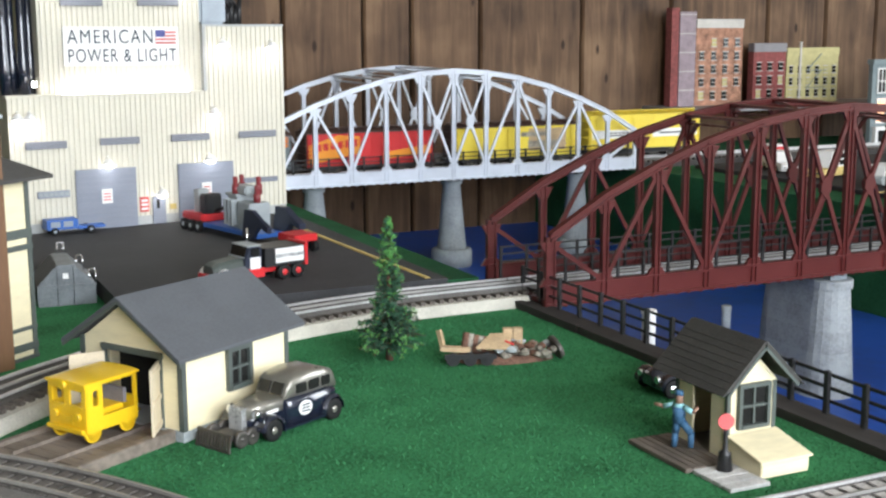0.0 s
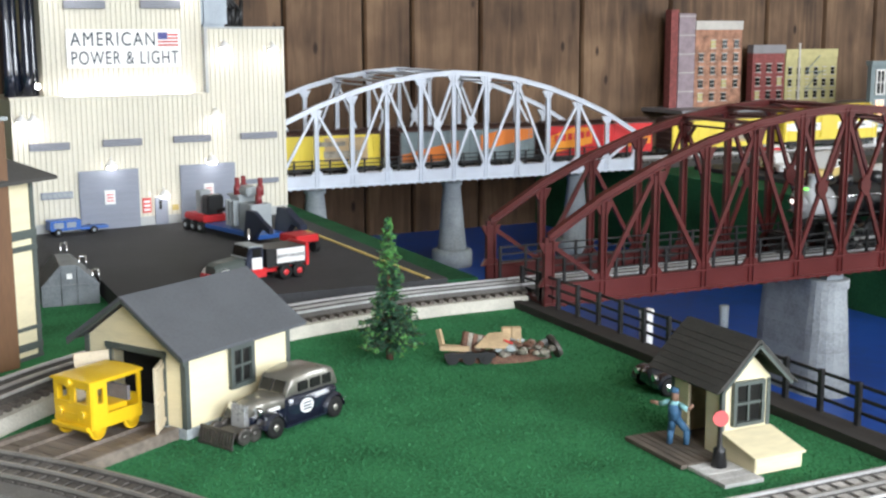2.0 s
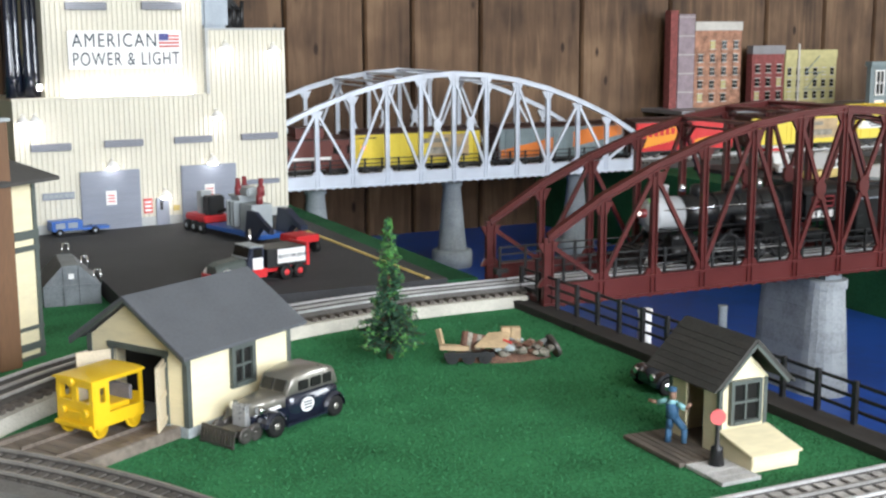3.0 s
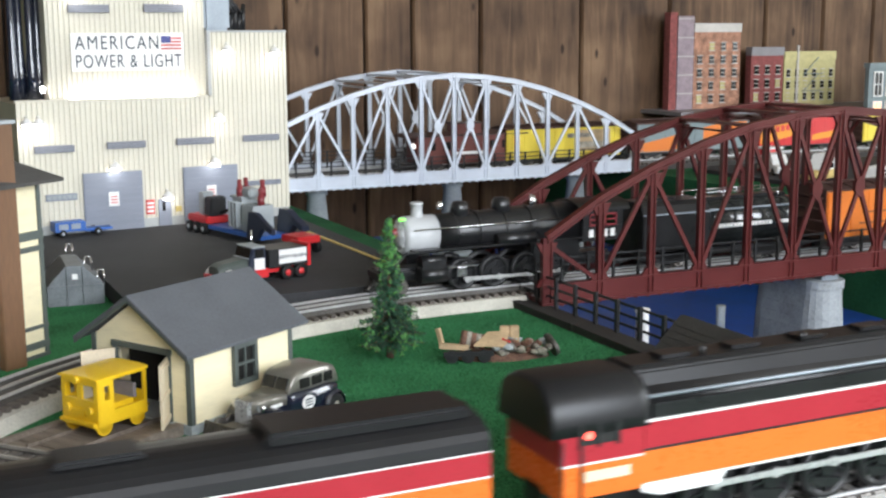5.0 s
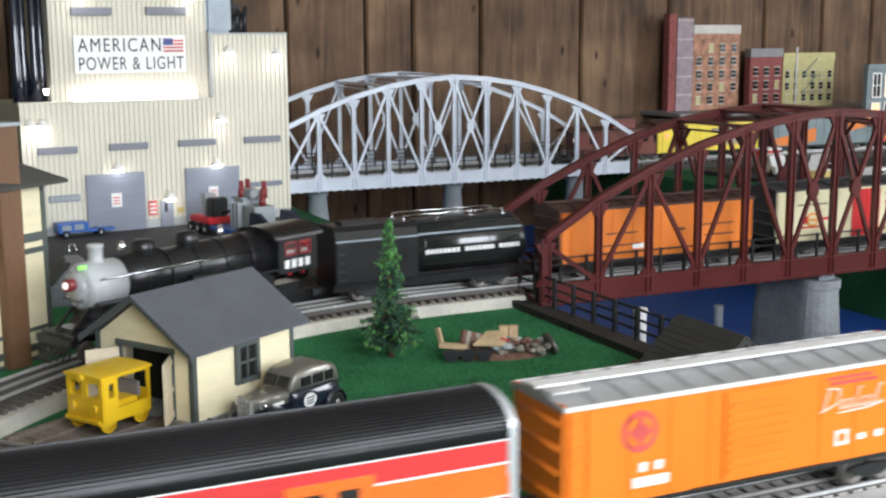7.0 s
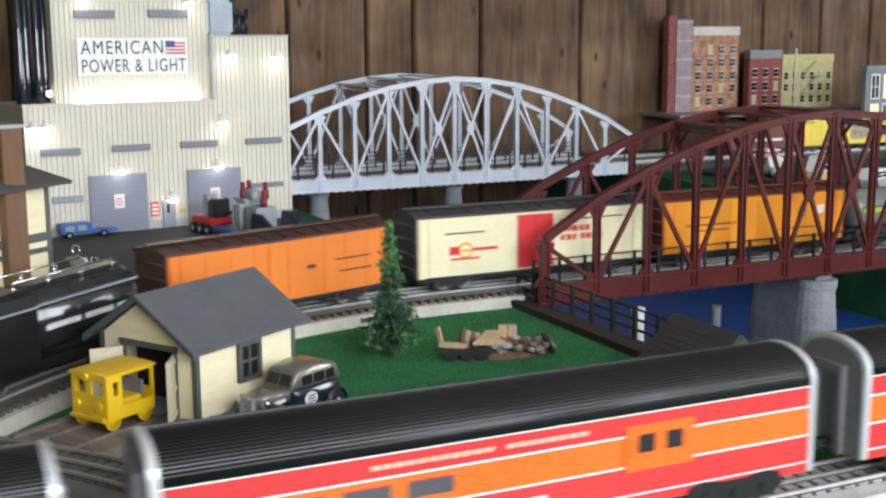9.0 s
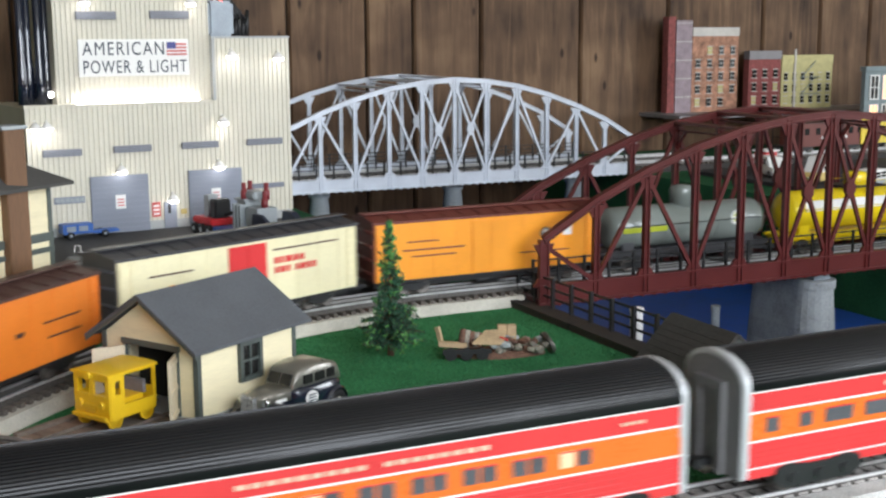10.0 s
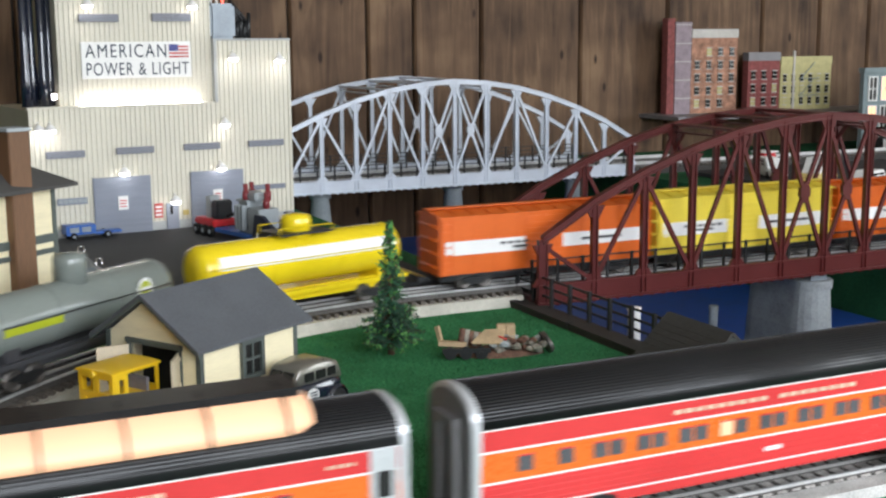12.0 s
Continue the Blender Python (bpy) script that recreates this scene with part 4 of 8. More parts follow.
def figurine():
    """One plain painted figure."""
    parts = []
    rows = (((0.000, 0.0035, 0.002), (0.0005, 0.003, 0.011), 0.0019, 0.0022, "denim"), ((0.0005, 0.003, 0.011), (0.0, 0.001, 0.019), 0.0022, 0.0027, "denim"),
            ((0.004, -0.0065, 0.003), (0.004, -0.0065, 0.012), 0.0018, 0.0021, "denim"), ((0.004, -0.0065, 0.012), (0.0005, -0.0015, 0.019), 0.0022, 0.0026, "denim"),
            ((0, 0, 0.0185), (0, 0, 0.0285), 0.0039, 0.0044, "denim"), ((0, 0, 0.0285), (0, 0, 0.0305), 0.0044, 0.0018, "cyan"),
            ((0, 0.0042, 0.0285), (-0.002, 0.0105, 0.0262), 0.0019, 0.0016, "cyan"), ((-0.002, 0.0105, 0.0262), (-0.004, 0.0165, 0.0267), 0.0013, 0.001, "skin"),
            ((0, -0.0042, 0.0285), (0.001, -0.0095, 0.0265), 0.0019, 0.0016, "cyan"), ((0.001, -0.0095, 0.0265), (0.004, -0.0115, 0.0295), 0.0013, 0.001, "skin"),
            ((0, 0, 0.0305), (0, 0, 0.0365), 0.0023, 0.0025, "skin"), ((-0.0006, 0, 0.0355), (0, 0, 0.0385), 0.0029, 0.0024, "denim"))
    keys = ["denim", "cyan", "skin"]
    bm = bmesh.new()
    for a, b, r0, r1, key in rows:
        before = len(bm.faces)
        tube(bm, a, b, r0, r1, 10)
        bm.faces.ensure_lookup_table()
        for f in bm.faces[before:]:
            f.material_index = keys.index(key)
    ob = solid("figurine", bm, "denim")
    for k in keys[1:]:
        ob.data.materials.append(M[k])
    ob.matrix_basis = pose(0.4755, 0.657, 0.0016, 0, 0, 12) @ Matrix.Scale(1.07, 4)
    return tagged(ob, "painted railway worker figurine in blue overalls on the platform", "figurine")


figurine()


# ================= things on the lawn =================
def fir_tree():
    root = thing("fir_tree", "small artificial fir tree with bright green tip on the lawn", "tree", pose(0.3954, 0.9529, 0))
    bm = bmesh.new()
    lathe(bm, [(0.0034, 0), (0.0026, 0.012), (0.002, 0.05), (0.0008, 0.115)], 10)
    part("trunk", bm, "bark", root)
    rng = random.Random(11)
    dark, tips, limbs = bmesh.new(), bmesh.new(), bmesh.new()
    for k in range(40):
        f = k / 39
        z = 0.0125 + 0.106 * f
        reach = (0.0275 * (1 - f) ** 0.78 + 0.003) * (1.0 if k % 3 else 0.8)
        if f > 0.33:
            reach = min(reach, 0.0165 * (1 - f) ** 0.6 + 0.002)
        for j in range(max(5, int(11 * (1 - f)) + 3)):
            a = rng.uniform(0, 2 * math.pi)
            r = reach * rng.uniform(0.55, 1.12)
            droop = (0.3 if f < 0.4 else 0.05) * r * rng.uniform(0.2, 1.2) - 0.12 * r
            end = Vector((math.cos(a) * r, math.sin(a) * r, z - droop + rng.uniform(-0.001, 0.001)))
            tube(limbs, (0, 0, z + 0.002), end, 0.0005, 0.0003, 4, False)
            n = max(4, int(r / 0.0019))
            for q in range(n):
                s = 0.25 + 0.75 * (q + rng.random()) / n
                p = Vector((0, 0, z + 0.002)).lerp(end, s)
                bm = tips if (f > 0.62 and rng.random() < 0.55) or (s > 0.8 and rng.random() < 0.4) else dark
                for w in range(5):
                    d = Vector((rng.gauss(0, 1), rng.gauss(0, 1), rng.gauss(0.25, 0.8))).normalized() * rng.uniform(0.0022, 0.0042)
                    side = d.cross(Vector((rng.gauss(0, 1), rng.gauss(0, 1), rng.gauss(0, 1)))).normalized() * 0.0005
                    bm.faces.new([bm.verts.new(p - side), bm.verts.new(p + side), bm.verts.new(p + d * 1.0 + side * 0.4), bm.verts.new(p + d - side * 0.4)])
    for name, bm, key in (("foliage", dark, "needle"), ("fresh_growth", tips, "needletip")):
        me = bpy.data.meshes.new(name)
        bm.to_mesh(me)
        bm.free()
        me.materials.append(M[key])
        ob = new(name, me)
        ob.parent = root
        tagged(ob, kind="stuff")
    tagged(part("branchwork", limbs, "bark", root), kind="stuff")


fir_tree()


def lump(bm, x, y, z, r, rng, squash=0.7):
    vs = bmesh.ops.create_icosphere(bm, subdivisions=1, radius=r)["verts"]
    for v in vs:
        v.co = Vector((v.co.x * rng.uniform(0.75, 1.25), v.co.y * rng.uniform(0.75, 1.25), v.co.z * squash * rng.uniform(0.8, 1.2))) + Vector((x, y, z))


def scrap_heap():
    root = thing("scrap_heap", "heap of rusty scrap, rubble, old wheels and timber", "junk pile", pose(0.4335, 0.9275, 0, 0, 0, -20.5))
    rng = random.Random(5)
    bm = bmesh.new()
    loft(bm, [[(x * s + 0.048, y * s, z) for x, y in [(0.044 * math.cos(a) * (1 + 0.12 * math.sin(3 * a)), 0.013 * math.sin(a) * (1 + 0.15 * math.cos(4 * a))) for a in [2 * math.pi * i / 28 for i in range(28)]]] for s, z in ((1.0, 0.0), (0.97, 0.003), (0.8, 0.006))])
    part("mound", bm, "rust", root)
    for i in range(60):
        bm = bmesh.new()
        lump(bm, 0.058 + rng.uniform(-0.012, 0.036), rng.uniform(-0.013, 0.012), 0.005 + rng.uniform(0, 0.009), rng.uniform(0.0024, 0.0052), rng)
        part("rock", bm, rng.choice(["rubble", "rubble", "rubble", "rust", "concrete"]), root)
    for x in (0.007, 0.021, 0.035):
        bm = bmesh.new()
        tube(bm, (x, -0.0165, 0.0058), (x, -0.013, 0.0058), 0.0056, seg=18)
        part("wheel", bm, "black", root, "dark cast wheel")
        bm = bmesh.new()
        tube(bm, (x, -0.018, 0.0058), (x, -0.0165, 0.0058), 0.002, seg=10)
        part("hub", bm, "black", root)
    part("truck_frame", bm_box(0.0, 0.043, -0.0172, -0.0145, 0.0062, 0.0105), "black", root)
    bm = bmesh.new()
    loft(bm, [[(0.026, -0.014, 0.014), (0.054, -0.015, 0.013), (0.058, 0.004, 0.0215), (0.04, 0.004, 0.021)], [(0.026, -0.014, 0.0155), (0.054, -0.015, 0.0145), (0.058, 0.004, 0.023), (0.04, 0.004, 0.0225)]])
    part("sheet", bm, "tan", root, "pale tan sheet of board")
    for i in range(5):
        bm = bmesh.new()
        tube(bm, (0.017 + i * 0.004, -0.004 + 0.001 * i, 0.009), (0.02 + i * 0.004, 0.001, 0.0245 - 0.001 * i), 0.0035, 0.003, 10)
        part("barrel", bm, "rubble" if i % 2 else "rust", root)
    for x in (0.051, 0.0595):
        part("crate", bm_box(x, x + 0.008, 0.003, 0.0095, 0.009, 0.0265), "tan", root, "brown cardboard crate", bevel=0.0004)
    part("timber", bm_beam((-0.003, -0.006, 0.0135), (0.022, -0.006, 0.0115), 0.006, 0.004), "tan", root)
    part("timber", bm_beam((0.0, -0.001, 0.0125), (-0.0035, 0.002, 0.027), 0.003, 0.004), "tan", root)
    for i in range(4):
        bm = bmesh.new()
        y = -0.008 + i * 0.005
        tube(bm, (0.094, y, 0.010), (0.0975, y + 0.001, 0.0115), 0.0085, 0.0078, 16)
        part("drum_end", bm, "pewter", root)
    for i in range(7):
        a = Vector((0.062 + rng.uniform(-0.01, 0.02), rng.uniform(-0.01, 0.006), 0.016))
        part("rod", bm_beam(a, a + Vector((rng.uniform(-0.012, 0.012), rng.uniform(-0.006, 0.006), rng.uniform(-0.002, 0.004))), 0.0012, 0.0012), rng.choice(["red", "rust", "steel"]), root)


scrap_heap()


def wheel_parts(root, name, x, y, z, r, w, tyre, rim, f=0.6):
    """A wheel whose axle runs along y; y is its outer face on the -y side."""
    s = 1 if y > 0 else -1
    bm = bmesh.new()
    lathe(bm, [(r * 0.62, -w / 2), (r * 0.95, -w / 2), (r, -w / 3), (r, w / 3), (r * 0.95, w / 2), (r * 0.62, w / 2)], 22, pose(0, 0, 0, 90))
    wh = part(name, bm, tyre, root, m=pose(x, y, z))
    bm = bmesh.new()
    lathe(bm, [(r * 0.6, -w * 0.45), (r * 0.62, w * 0.3), (r * f, w * 0.4), (r * f * 0.7, w * 0.5), (r * f * 0.5, w * 0.66), (r * 0.02, w * 0.7)], 18, pose(0, 0, 0, 90 if s < 0 else -90))
    part("rim", bm, rim, wh)
    return wh


def arch(bm, x, y0, y1, z, r, t, a0=10, a1=175, n=10):
    """A curved fender over a wheel."""
    secs = []
    for i in range(n + 1):
        a = radians(a0 + (a1 - a0) * i / n)
        c, s = math.cos(a), math.sin(a)
        secs.append([(x + c * r, y0, z + s * r), (x + c * (r + t), y0 + (y1 - y0) * 0.2, z + s * (r + t)), (x + c * (r + t), y1, z + s * (r + t)), (x + c * r, y1, z + s * r)])
    loft(bm, secs, smooth=False)


def inspection_car():
    root = thing("inspection_car", "vintage black and silver sedan fitted with railway wheels and pilot", "car", pose(0.2605, 0.8265, 0, 0, 0, 207.6))

    def ring(x, w, z0, z1, top):
        side = [(-w, z0), (-w, z0 * 0.4 + z1 * 0.6), (-w * 0.985, z1 - 0.0006), (-w * 0.93, z1 + 0.0006), (-w * top, z1 + 0.0018)]
        return [(x, y, z) for y, z in side] + [(x, -y, z) for y, z in reversed(side)]

    bm = bmesh.new()
    loft(bm, [ring(-0.043, 0.0125, 0.009, 0.017, 0.7), ring(-0.038, 0.0165, 0.0065, 0.021, 0.8), ring(-0.028, 0.0185, 0.0055, 0.0225, 0.85), ring(0.008, 0.0185, 0.0055, 0.0225, 0.85), ring(0.013, 0.0145, 0.0055, 0.0222, 0.75)], smooth=True)
    part("body", bm, "navy", root, "glossy black lower body", bevel=0.0004)
    bm = bmesh.new()
    loft(bm, [ring(0.0105, 0.0145, 0.0165, 0.0236, 0.72), ring(0.028, 0.0108, 0.0165, 0.0232, 0.62), ring(0.041, 0.0078, 0.015, 0.022, 0.55)], smooth=True)
    part("hood", bm, "carsilver", root, "silver engine hood", bevel=0.0004)
    bm = bmesh.new()
    loft(bm, [ring(0.012, 0.0143, 0.006, 0.0158, 0.9), ring(0.03, 0.0104, 0.006, 0.0158, 0.9), ring(0.0405, 0.0076, 0.007, 0.0145, 0.9)], smooth=True)
    part("engine_side", bm, "navy", root, "black engine side panel")
    bm = bmesh.new()
    loft(bm, [ring(-0.0415, 0.0135, 0.0215, 0.0255, 0.75), ring(-0.0365, 0.0152, 0.023, 0.0335, 0.78), ring(-0.028, 0.0158, 0.0235, 0.0368, 0.78), ring(-0.012, 0.016, 0.0235, 0.0378, 0.78), ring(0.002, 0.0155, 0.0235, 0.0362, 0.78), ring(0.0065, 0.015, 0.0235, 0.034, 0.8), ring(0.0118, 0.0145, 0.0235, 0.0242, 0.85)], smooth=True)
    cabin = part("cabin", bm, "carsilver", root, "silver cabin roof", bevel=0.0004)
    for s in (-1, 1):
        for x0, x1 in ((-0.0325, -0.0235), (-0.0215, -0.0105), (-0.0085, 0.0015)):
            part("side_window", bm_box(x0, x1, s * 0.0153 - 0.0014, s * 0.0153 + 0.0014, 0.0258, 0.0328), "pane", cabin, "dark side window", bevel=0.0006)
    for y in (-0.0062, 0.0062):
        part("windscreen", bm_beam((0.0118, y, 0.0262), (0.0078, y, 0.0338), 0.0105, 0.0016, up=(0.9, 0, 0.4)), "pane", cabin, "split windscreen")
    bm = bmesh.new()
    for i in range(11):
        box(bm, 0.0405, 0.0448, -0.006 + i * 0.0012, -0.0054 + i * 0.0012, 0.006, 0.0228)
    box(bm, 0.039, 0.0436, -0.0066, 0.0066, 0.006, 0.0235)
    part("grille", bm, "radiator", root, "bright radiator grille")
    for s in (-1, 1):
        bm = bmesh.new()
        y0, y1 = s * 0.0225, s * 0.0115
        arch(bm, 0.029, y0, y1, 0.0075, 0.0088, 0.0018, 5, 185)
        part("front_fender", bm, "navy", root, "black front fender", bevel=0.0004)
        bm = bmesh.new()
        arch(bm, -0.031, y0, y1, 0.0075, 0.0092, 0.002, -5, 185)
        part("rear_fender", bm, "navy", root, "black rear fender", bevel=0.0004)
        part("running_board", bm_box(-0.021, 0.02, min(y0, y1 + s * 0.004), max(y0, y1 + s * 0.004), 0.0052, 0.0066), "navy", root)
        bm = bmesh.new()
        lathe(bm, [(0.001, -0.004), (0.0028, -0.001), (0.0034, 0.002), (0.003, 0.0026)], 14, pose(0.036, s * 0.0125, 0.0195, 0, 90))
        part("headlight", bm, "chrome", root, "chrome headlight")
        for x in (0.029, -0.031):
            wheel_parts(root, "wheel", x, s * 0.0195, 0.0078, 0.0078, 0.0045, "rubber", "carsilver", 0.45)
        bm = bmesh.new()
        tube(bm, (-0.004, s * 0.0186, 0.0155), (-0.004, s * 0.0193, 0.0155), 0.0052, seg=22)
        for v in bm.verts:
            v.co.x = -0.004 + (v.co.x + 0.004) * 1.25
        em = part("emblem", bm, "white", root, "white oval emblem with dark bars")
        for i in range(3):
            part("emblem_bar", bm_box(-0.008, 0.0, s * 0.0196 - 0.0002, s * 0.0196 + 0.0002, 0.0128 + i * 0.0022, 0.0138 + i * 0.0022), "ink", em)
        part("hood_badge", bm_box(0.014, 0.028, s * 0.0128 - 0.0004, s * 0.0128 + 0.0004, 0.0168, 0.019), "white", root, m=pose(0, 0, 0, 0, 0, 0))
        # small railway wheels under the nose
        for x in (0.0425, 0.052):
            wheel_parts(root, "rail_wheel", x, s * 0.0135, 0.0062, 0.006, 0.003, "pewter", "pewter", 0.4)
    part("guide_frame", bm_box(0.038, 0.062, -0.009, 0.009, 0.0045, 0.0085), "pewter", root, bevel=0.0005)
    pilot = part("pilot", bm_box(0.062, 0.0635, -0.0165, 0.0165, 0.0105, 0.0125), "pewter", root, "slatted metal pilot at the nose")
    for i in range(12):
        y = -0.0155 + i * 0.00282
        part("slat", bm_beam((0.063, y, 0.0115), (0.0655, y, 0.0012), 0.0013, 0.0013), "pewter", pilot)
    part("foot_bar", bm_box(0.0645, 0.0662, -0.0165, 0.0165, 0.0005, 0.0022), "pewter", pilot)
    part("rear_bumper", bm_box(-0.0465, -0.0445, -0.017, 0.017, 0.008, 0.0105), "chrome", root, bevel=0.0005)
    return root


inspection_car()


def dark_coupe():
    root = thing("parked_coupe", "small glossy black vintage coupe behind the shanty", "car", pose(0.57, 0.775, 0, 0, 0, 178))

    def ring(x, w, z0, z1):
        return [(x, -w, z0), (x, -w, z1 * 0.7), (x, -w * 0.75, z1), (x, w * 0.75, z1), (x, w, z1 * 0.7), (x, w, z0)]

    bm = bmesh.new()
    loft(bm, [ring(-0.04, 0.013, 0.006, 0.014), ring(-0.028, 0.017, 0.005, 0.024), ring(-0.012, 0.0175, 0.005, 0.034), ring(0.004, 0.0165, 0.005, 0.032), ring(0.01, 0.0145, 0.005, 0.021), ring(0.032, 0.009, 0.006, 0.0185), ring(0.036, 0.007, 0.007, 0.016)], smooth=True)
    part("body", bm, "navy", root, bevel=0.0005)
    for s in (-1, 1):
        for x in (0.026, -0.026):
            bm = bmesh.new()
            arch(bm, x, s * 0.021, s * 0.011, 0.0072, 0.0085, 0.0018, 0, 185)
            part("fender", bm, "navy", root, bevel=0.0004)
            wheel_parts(root, "wheel", x, s * 0.018, 0.0072, 0.0072, 0.004, "rubber", "chrome")
        bm = bmesh.new()
        lathe(bm, [(0.001, -0.003), (0.0028, 0.001), (0.0026, 0.002)], 12, pose(0.034, s * 0.012, 0.014, 0, 90))
        part("headlight", bm, "chrome", root)
        part("side_window", bm_box(-0.016, 0.0, s * 0.0155 - 0.001, s * 0.0155 + 0.001, 0.0225, 0.0285), "pane", root)


dark_coupe()


def motor_car():
    """Yellow track motor car; x forward, z = 0 at the rail."""
    root = thing("track_motor_car", "bright yellow plastic railway motor car on the ramp", "rail vehicle", pose(0.1894, 0.8204, 0.0085, 0, 0, 32) @ pose(-0.0355, 0.0465, 0, 0, 0, 180) @ Matrix.Scale(0.9, 4))
    y = "yellow"
    part("chassis", bm_box(-0.026, 0.026, -0.018, 0.018, 0.0075, 0.0115), y, root, bevel=0.0005)
    for sx in (-0.0165, 0.0165):
        for sy in (-0.0165, 0.0165):
            bm = bmesh.new()
            lathe(bm, [(0.0058, -0.0012), (0.0075, -0.0012), (0.0075, 0.0012), (0.0058, 0.0012), (0.0058, -0.0012)], 22, pose(0, 0, 0, 90))
            wh = part("wheel", bm, y, root, m=pose(sx, sy, 0.0075))
            for k in range(6):
                a = k * math.pi / 3
                part("spoke", bm_beam((0, 0, 0), (0.006 * math.cos(a), 0, 0.006 * math.sin(a)), 0.0013, 0.001), y, wh)
            bm = bmesh.new()
            tube(bm, (0, -0.0018, 0), (0, 0.0018, 0), 0.002, seg=10)
            part("hub", bm, y, wh)
    # front wall with two windows
    bm = bmesh.new()
    box(bm, 0.0225, 0.0245, -0.02, 0.02, 0.009, 0.0285)
    for yy, ww in ((-0.02, 0.0045), (-0.003, 0.006), (0.0155, 0.0045)):
        box(bm, 0.0225, 0.0245, yy, yy + ww, 0.0285, 0.0395)
    box(bm, 0.0225, 0.0245, -0.02, 0.02, 0.0395, 0.045)
    part("front_wall", bm, y, root, bevel=0.0003)
    bm = bmesh.new()
    box(bm, 0.0245, 0.0252, -0.0165, -0.0025, 0.027, 0.0285)
    box(bm, 0.0245, 0.0252, 0.0025, 0.0165, 0.027, 0.0285)
    part("window_sill", bm, y, root)
    bm = bmesh.new()
    tube(bm, (0.0, -0.006, 0.021), (0.0, -0.006, 0.031), 0.0012, seg=8)
    tube(bm, (0.0, -0.006, 0.031), (0.004, -0.006, 0.031), 0.0035, 0.0035, 12)
    part("control_wheel", bm, "black", root, "dark control wheel behind the windows")
    part("seat_back", bm_box(-0.02, -0.017, -0.013, 0.013, 0.021, 0.032), "ventgrey", root, "dark seat back")
    for s in (-1, 1):
        yb0, yb1 = (-0.02, -0.018) if s < 0 else (0.018, 0.02)
        for nm, x0, x1, z0, z1 in (("door_panel", 0.0085, 0.0225, 0.009, 0.028), ("door_post", 0.0085, 0.0125, 0.028, 0.0425), ("front_post", 0.0175, 0.0225, 0.028, 0.0425), ("window_head", 0.0125, 0.0175, 0.039, 0.0425), ("roof_rail", -0.0245, 0.0225, 0.0425, 0.045), ("rear_post", -0.0245, -0.0215, 0.009, 0.0425), ("side_panel", -0.0215, 0.0085, 0.009, 0.019)):
            part(nm, bm_box(x0, x1, yb0, yb1, z0, z1), y, root)
    part("bench", bm_box(-0.018, 0.004, -0.012, 0.012, 0.0115, 0.021), y, root, bevel=0.0006)
    bm = bmesh.new()
    box(bm, -0.0245, -0.0225, -0.018, 0.018, 0.009, 0.026)
    box(bm, -0.0245, -0.0225, -0.018, 0.018, 0.042, 0.045)
    part("rear_wall", bm, y, root)
    bm = bmesh.new()
    secs = []
    for x in (-0.0262, 0.0262):
        top = [(x, 0.0215 * math.cos(a), 0.0453 + 0.0016 * math.sin(a)) for a in [math.pi * i / 12 for i in range(13)]]
        secs.append(top + [(x, -0.0215, 0.0440), (x, 0.0215, 0.0440)])
    loft(bm, secs)
    part("roof", bm, y, root, bevel=0.0003)
    for yy in (-0.012, 0.012):
        bm = bmesh.new()
        tube(bm, (0.0245, yy, 0.0205), (0.0275, yy, 0.0205), 0.003, 0.0034, 14)
        part("headlight", bm, y, root)
    bm = bmesh.new()
    tube(bm, (0.024, 0.0, 0.0435), (0.029, 0.0, 0.0435), 0.0026, 0.003, 12)
    part("roof_lamp", bm, y, root)
    part("front_plate", bm_box(0.0245, 0.0262, -0.007, 0.007, 0.015, 0.0205), y, root, bevel=0.0004)
    part("bumper", bm_box(0.0255, 0.0285, -0.019, 0.019, 0.0095, 0.0125), y, root, bevel=0.0005)
    for k in range(2):
        part("step", bm_box(-0.002, 0.008, -0.022, -0.0185, 0.009, 0.0105), y, root)
    return root


motor_car()


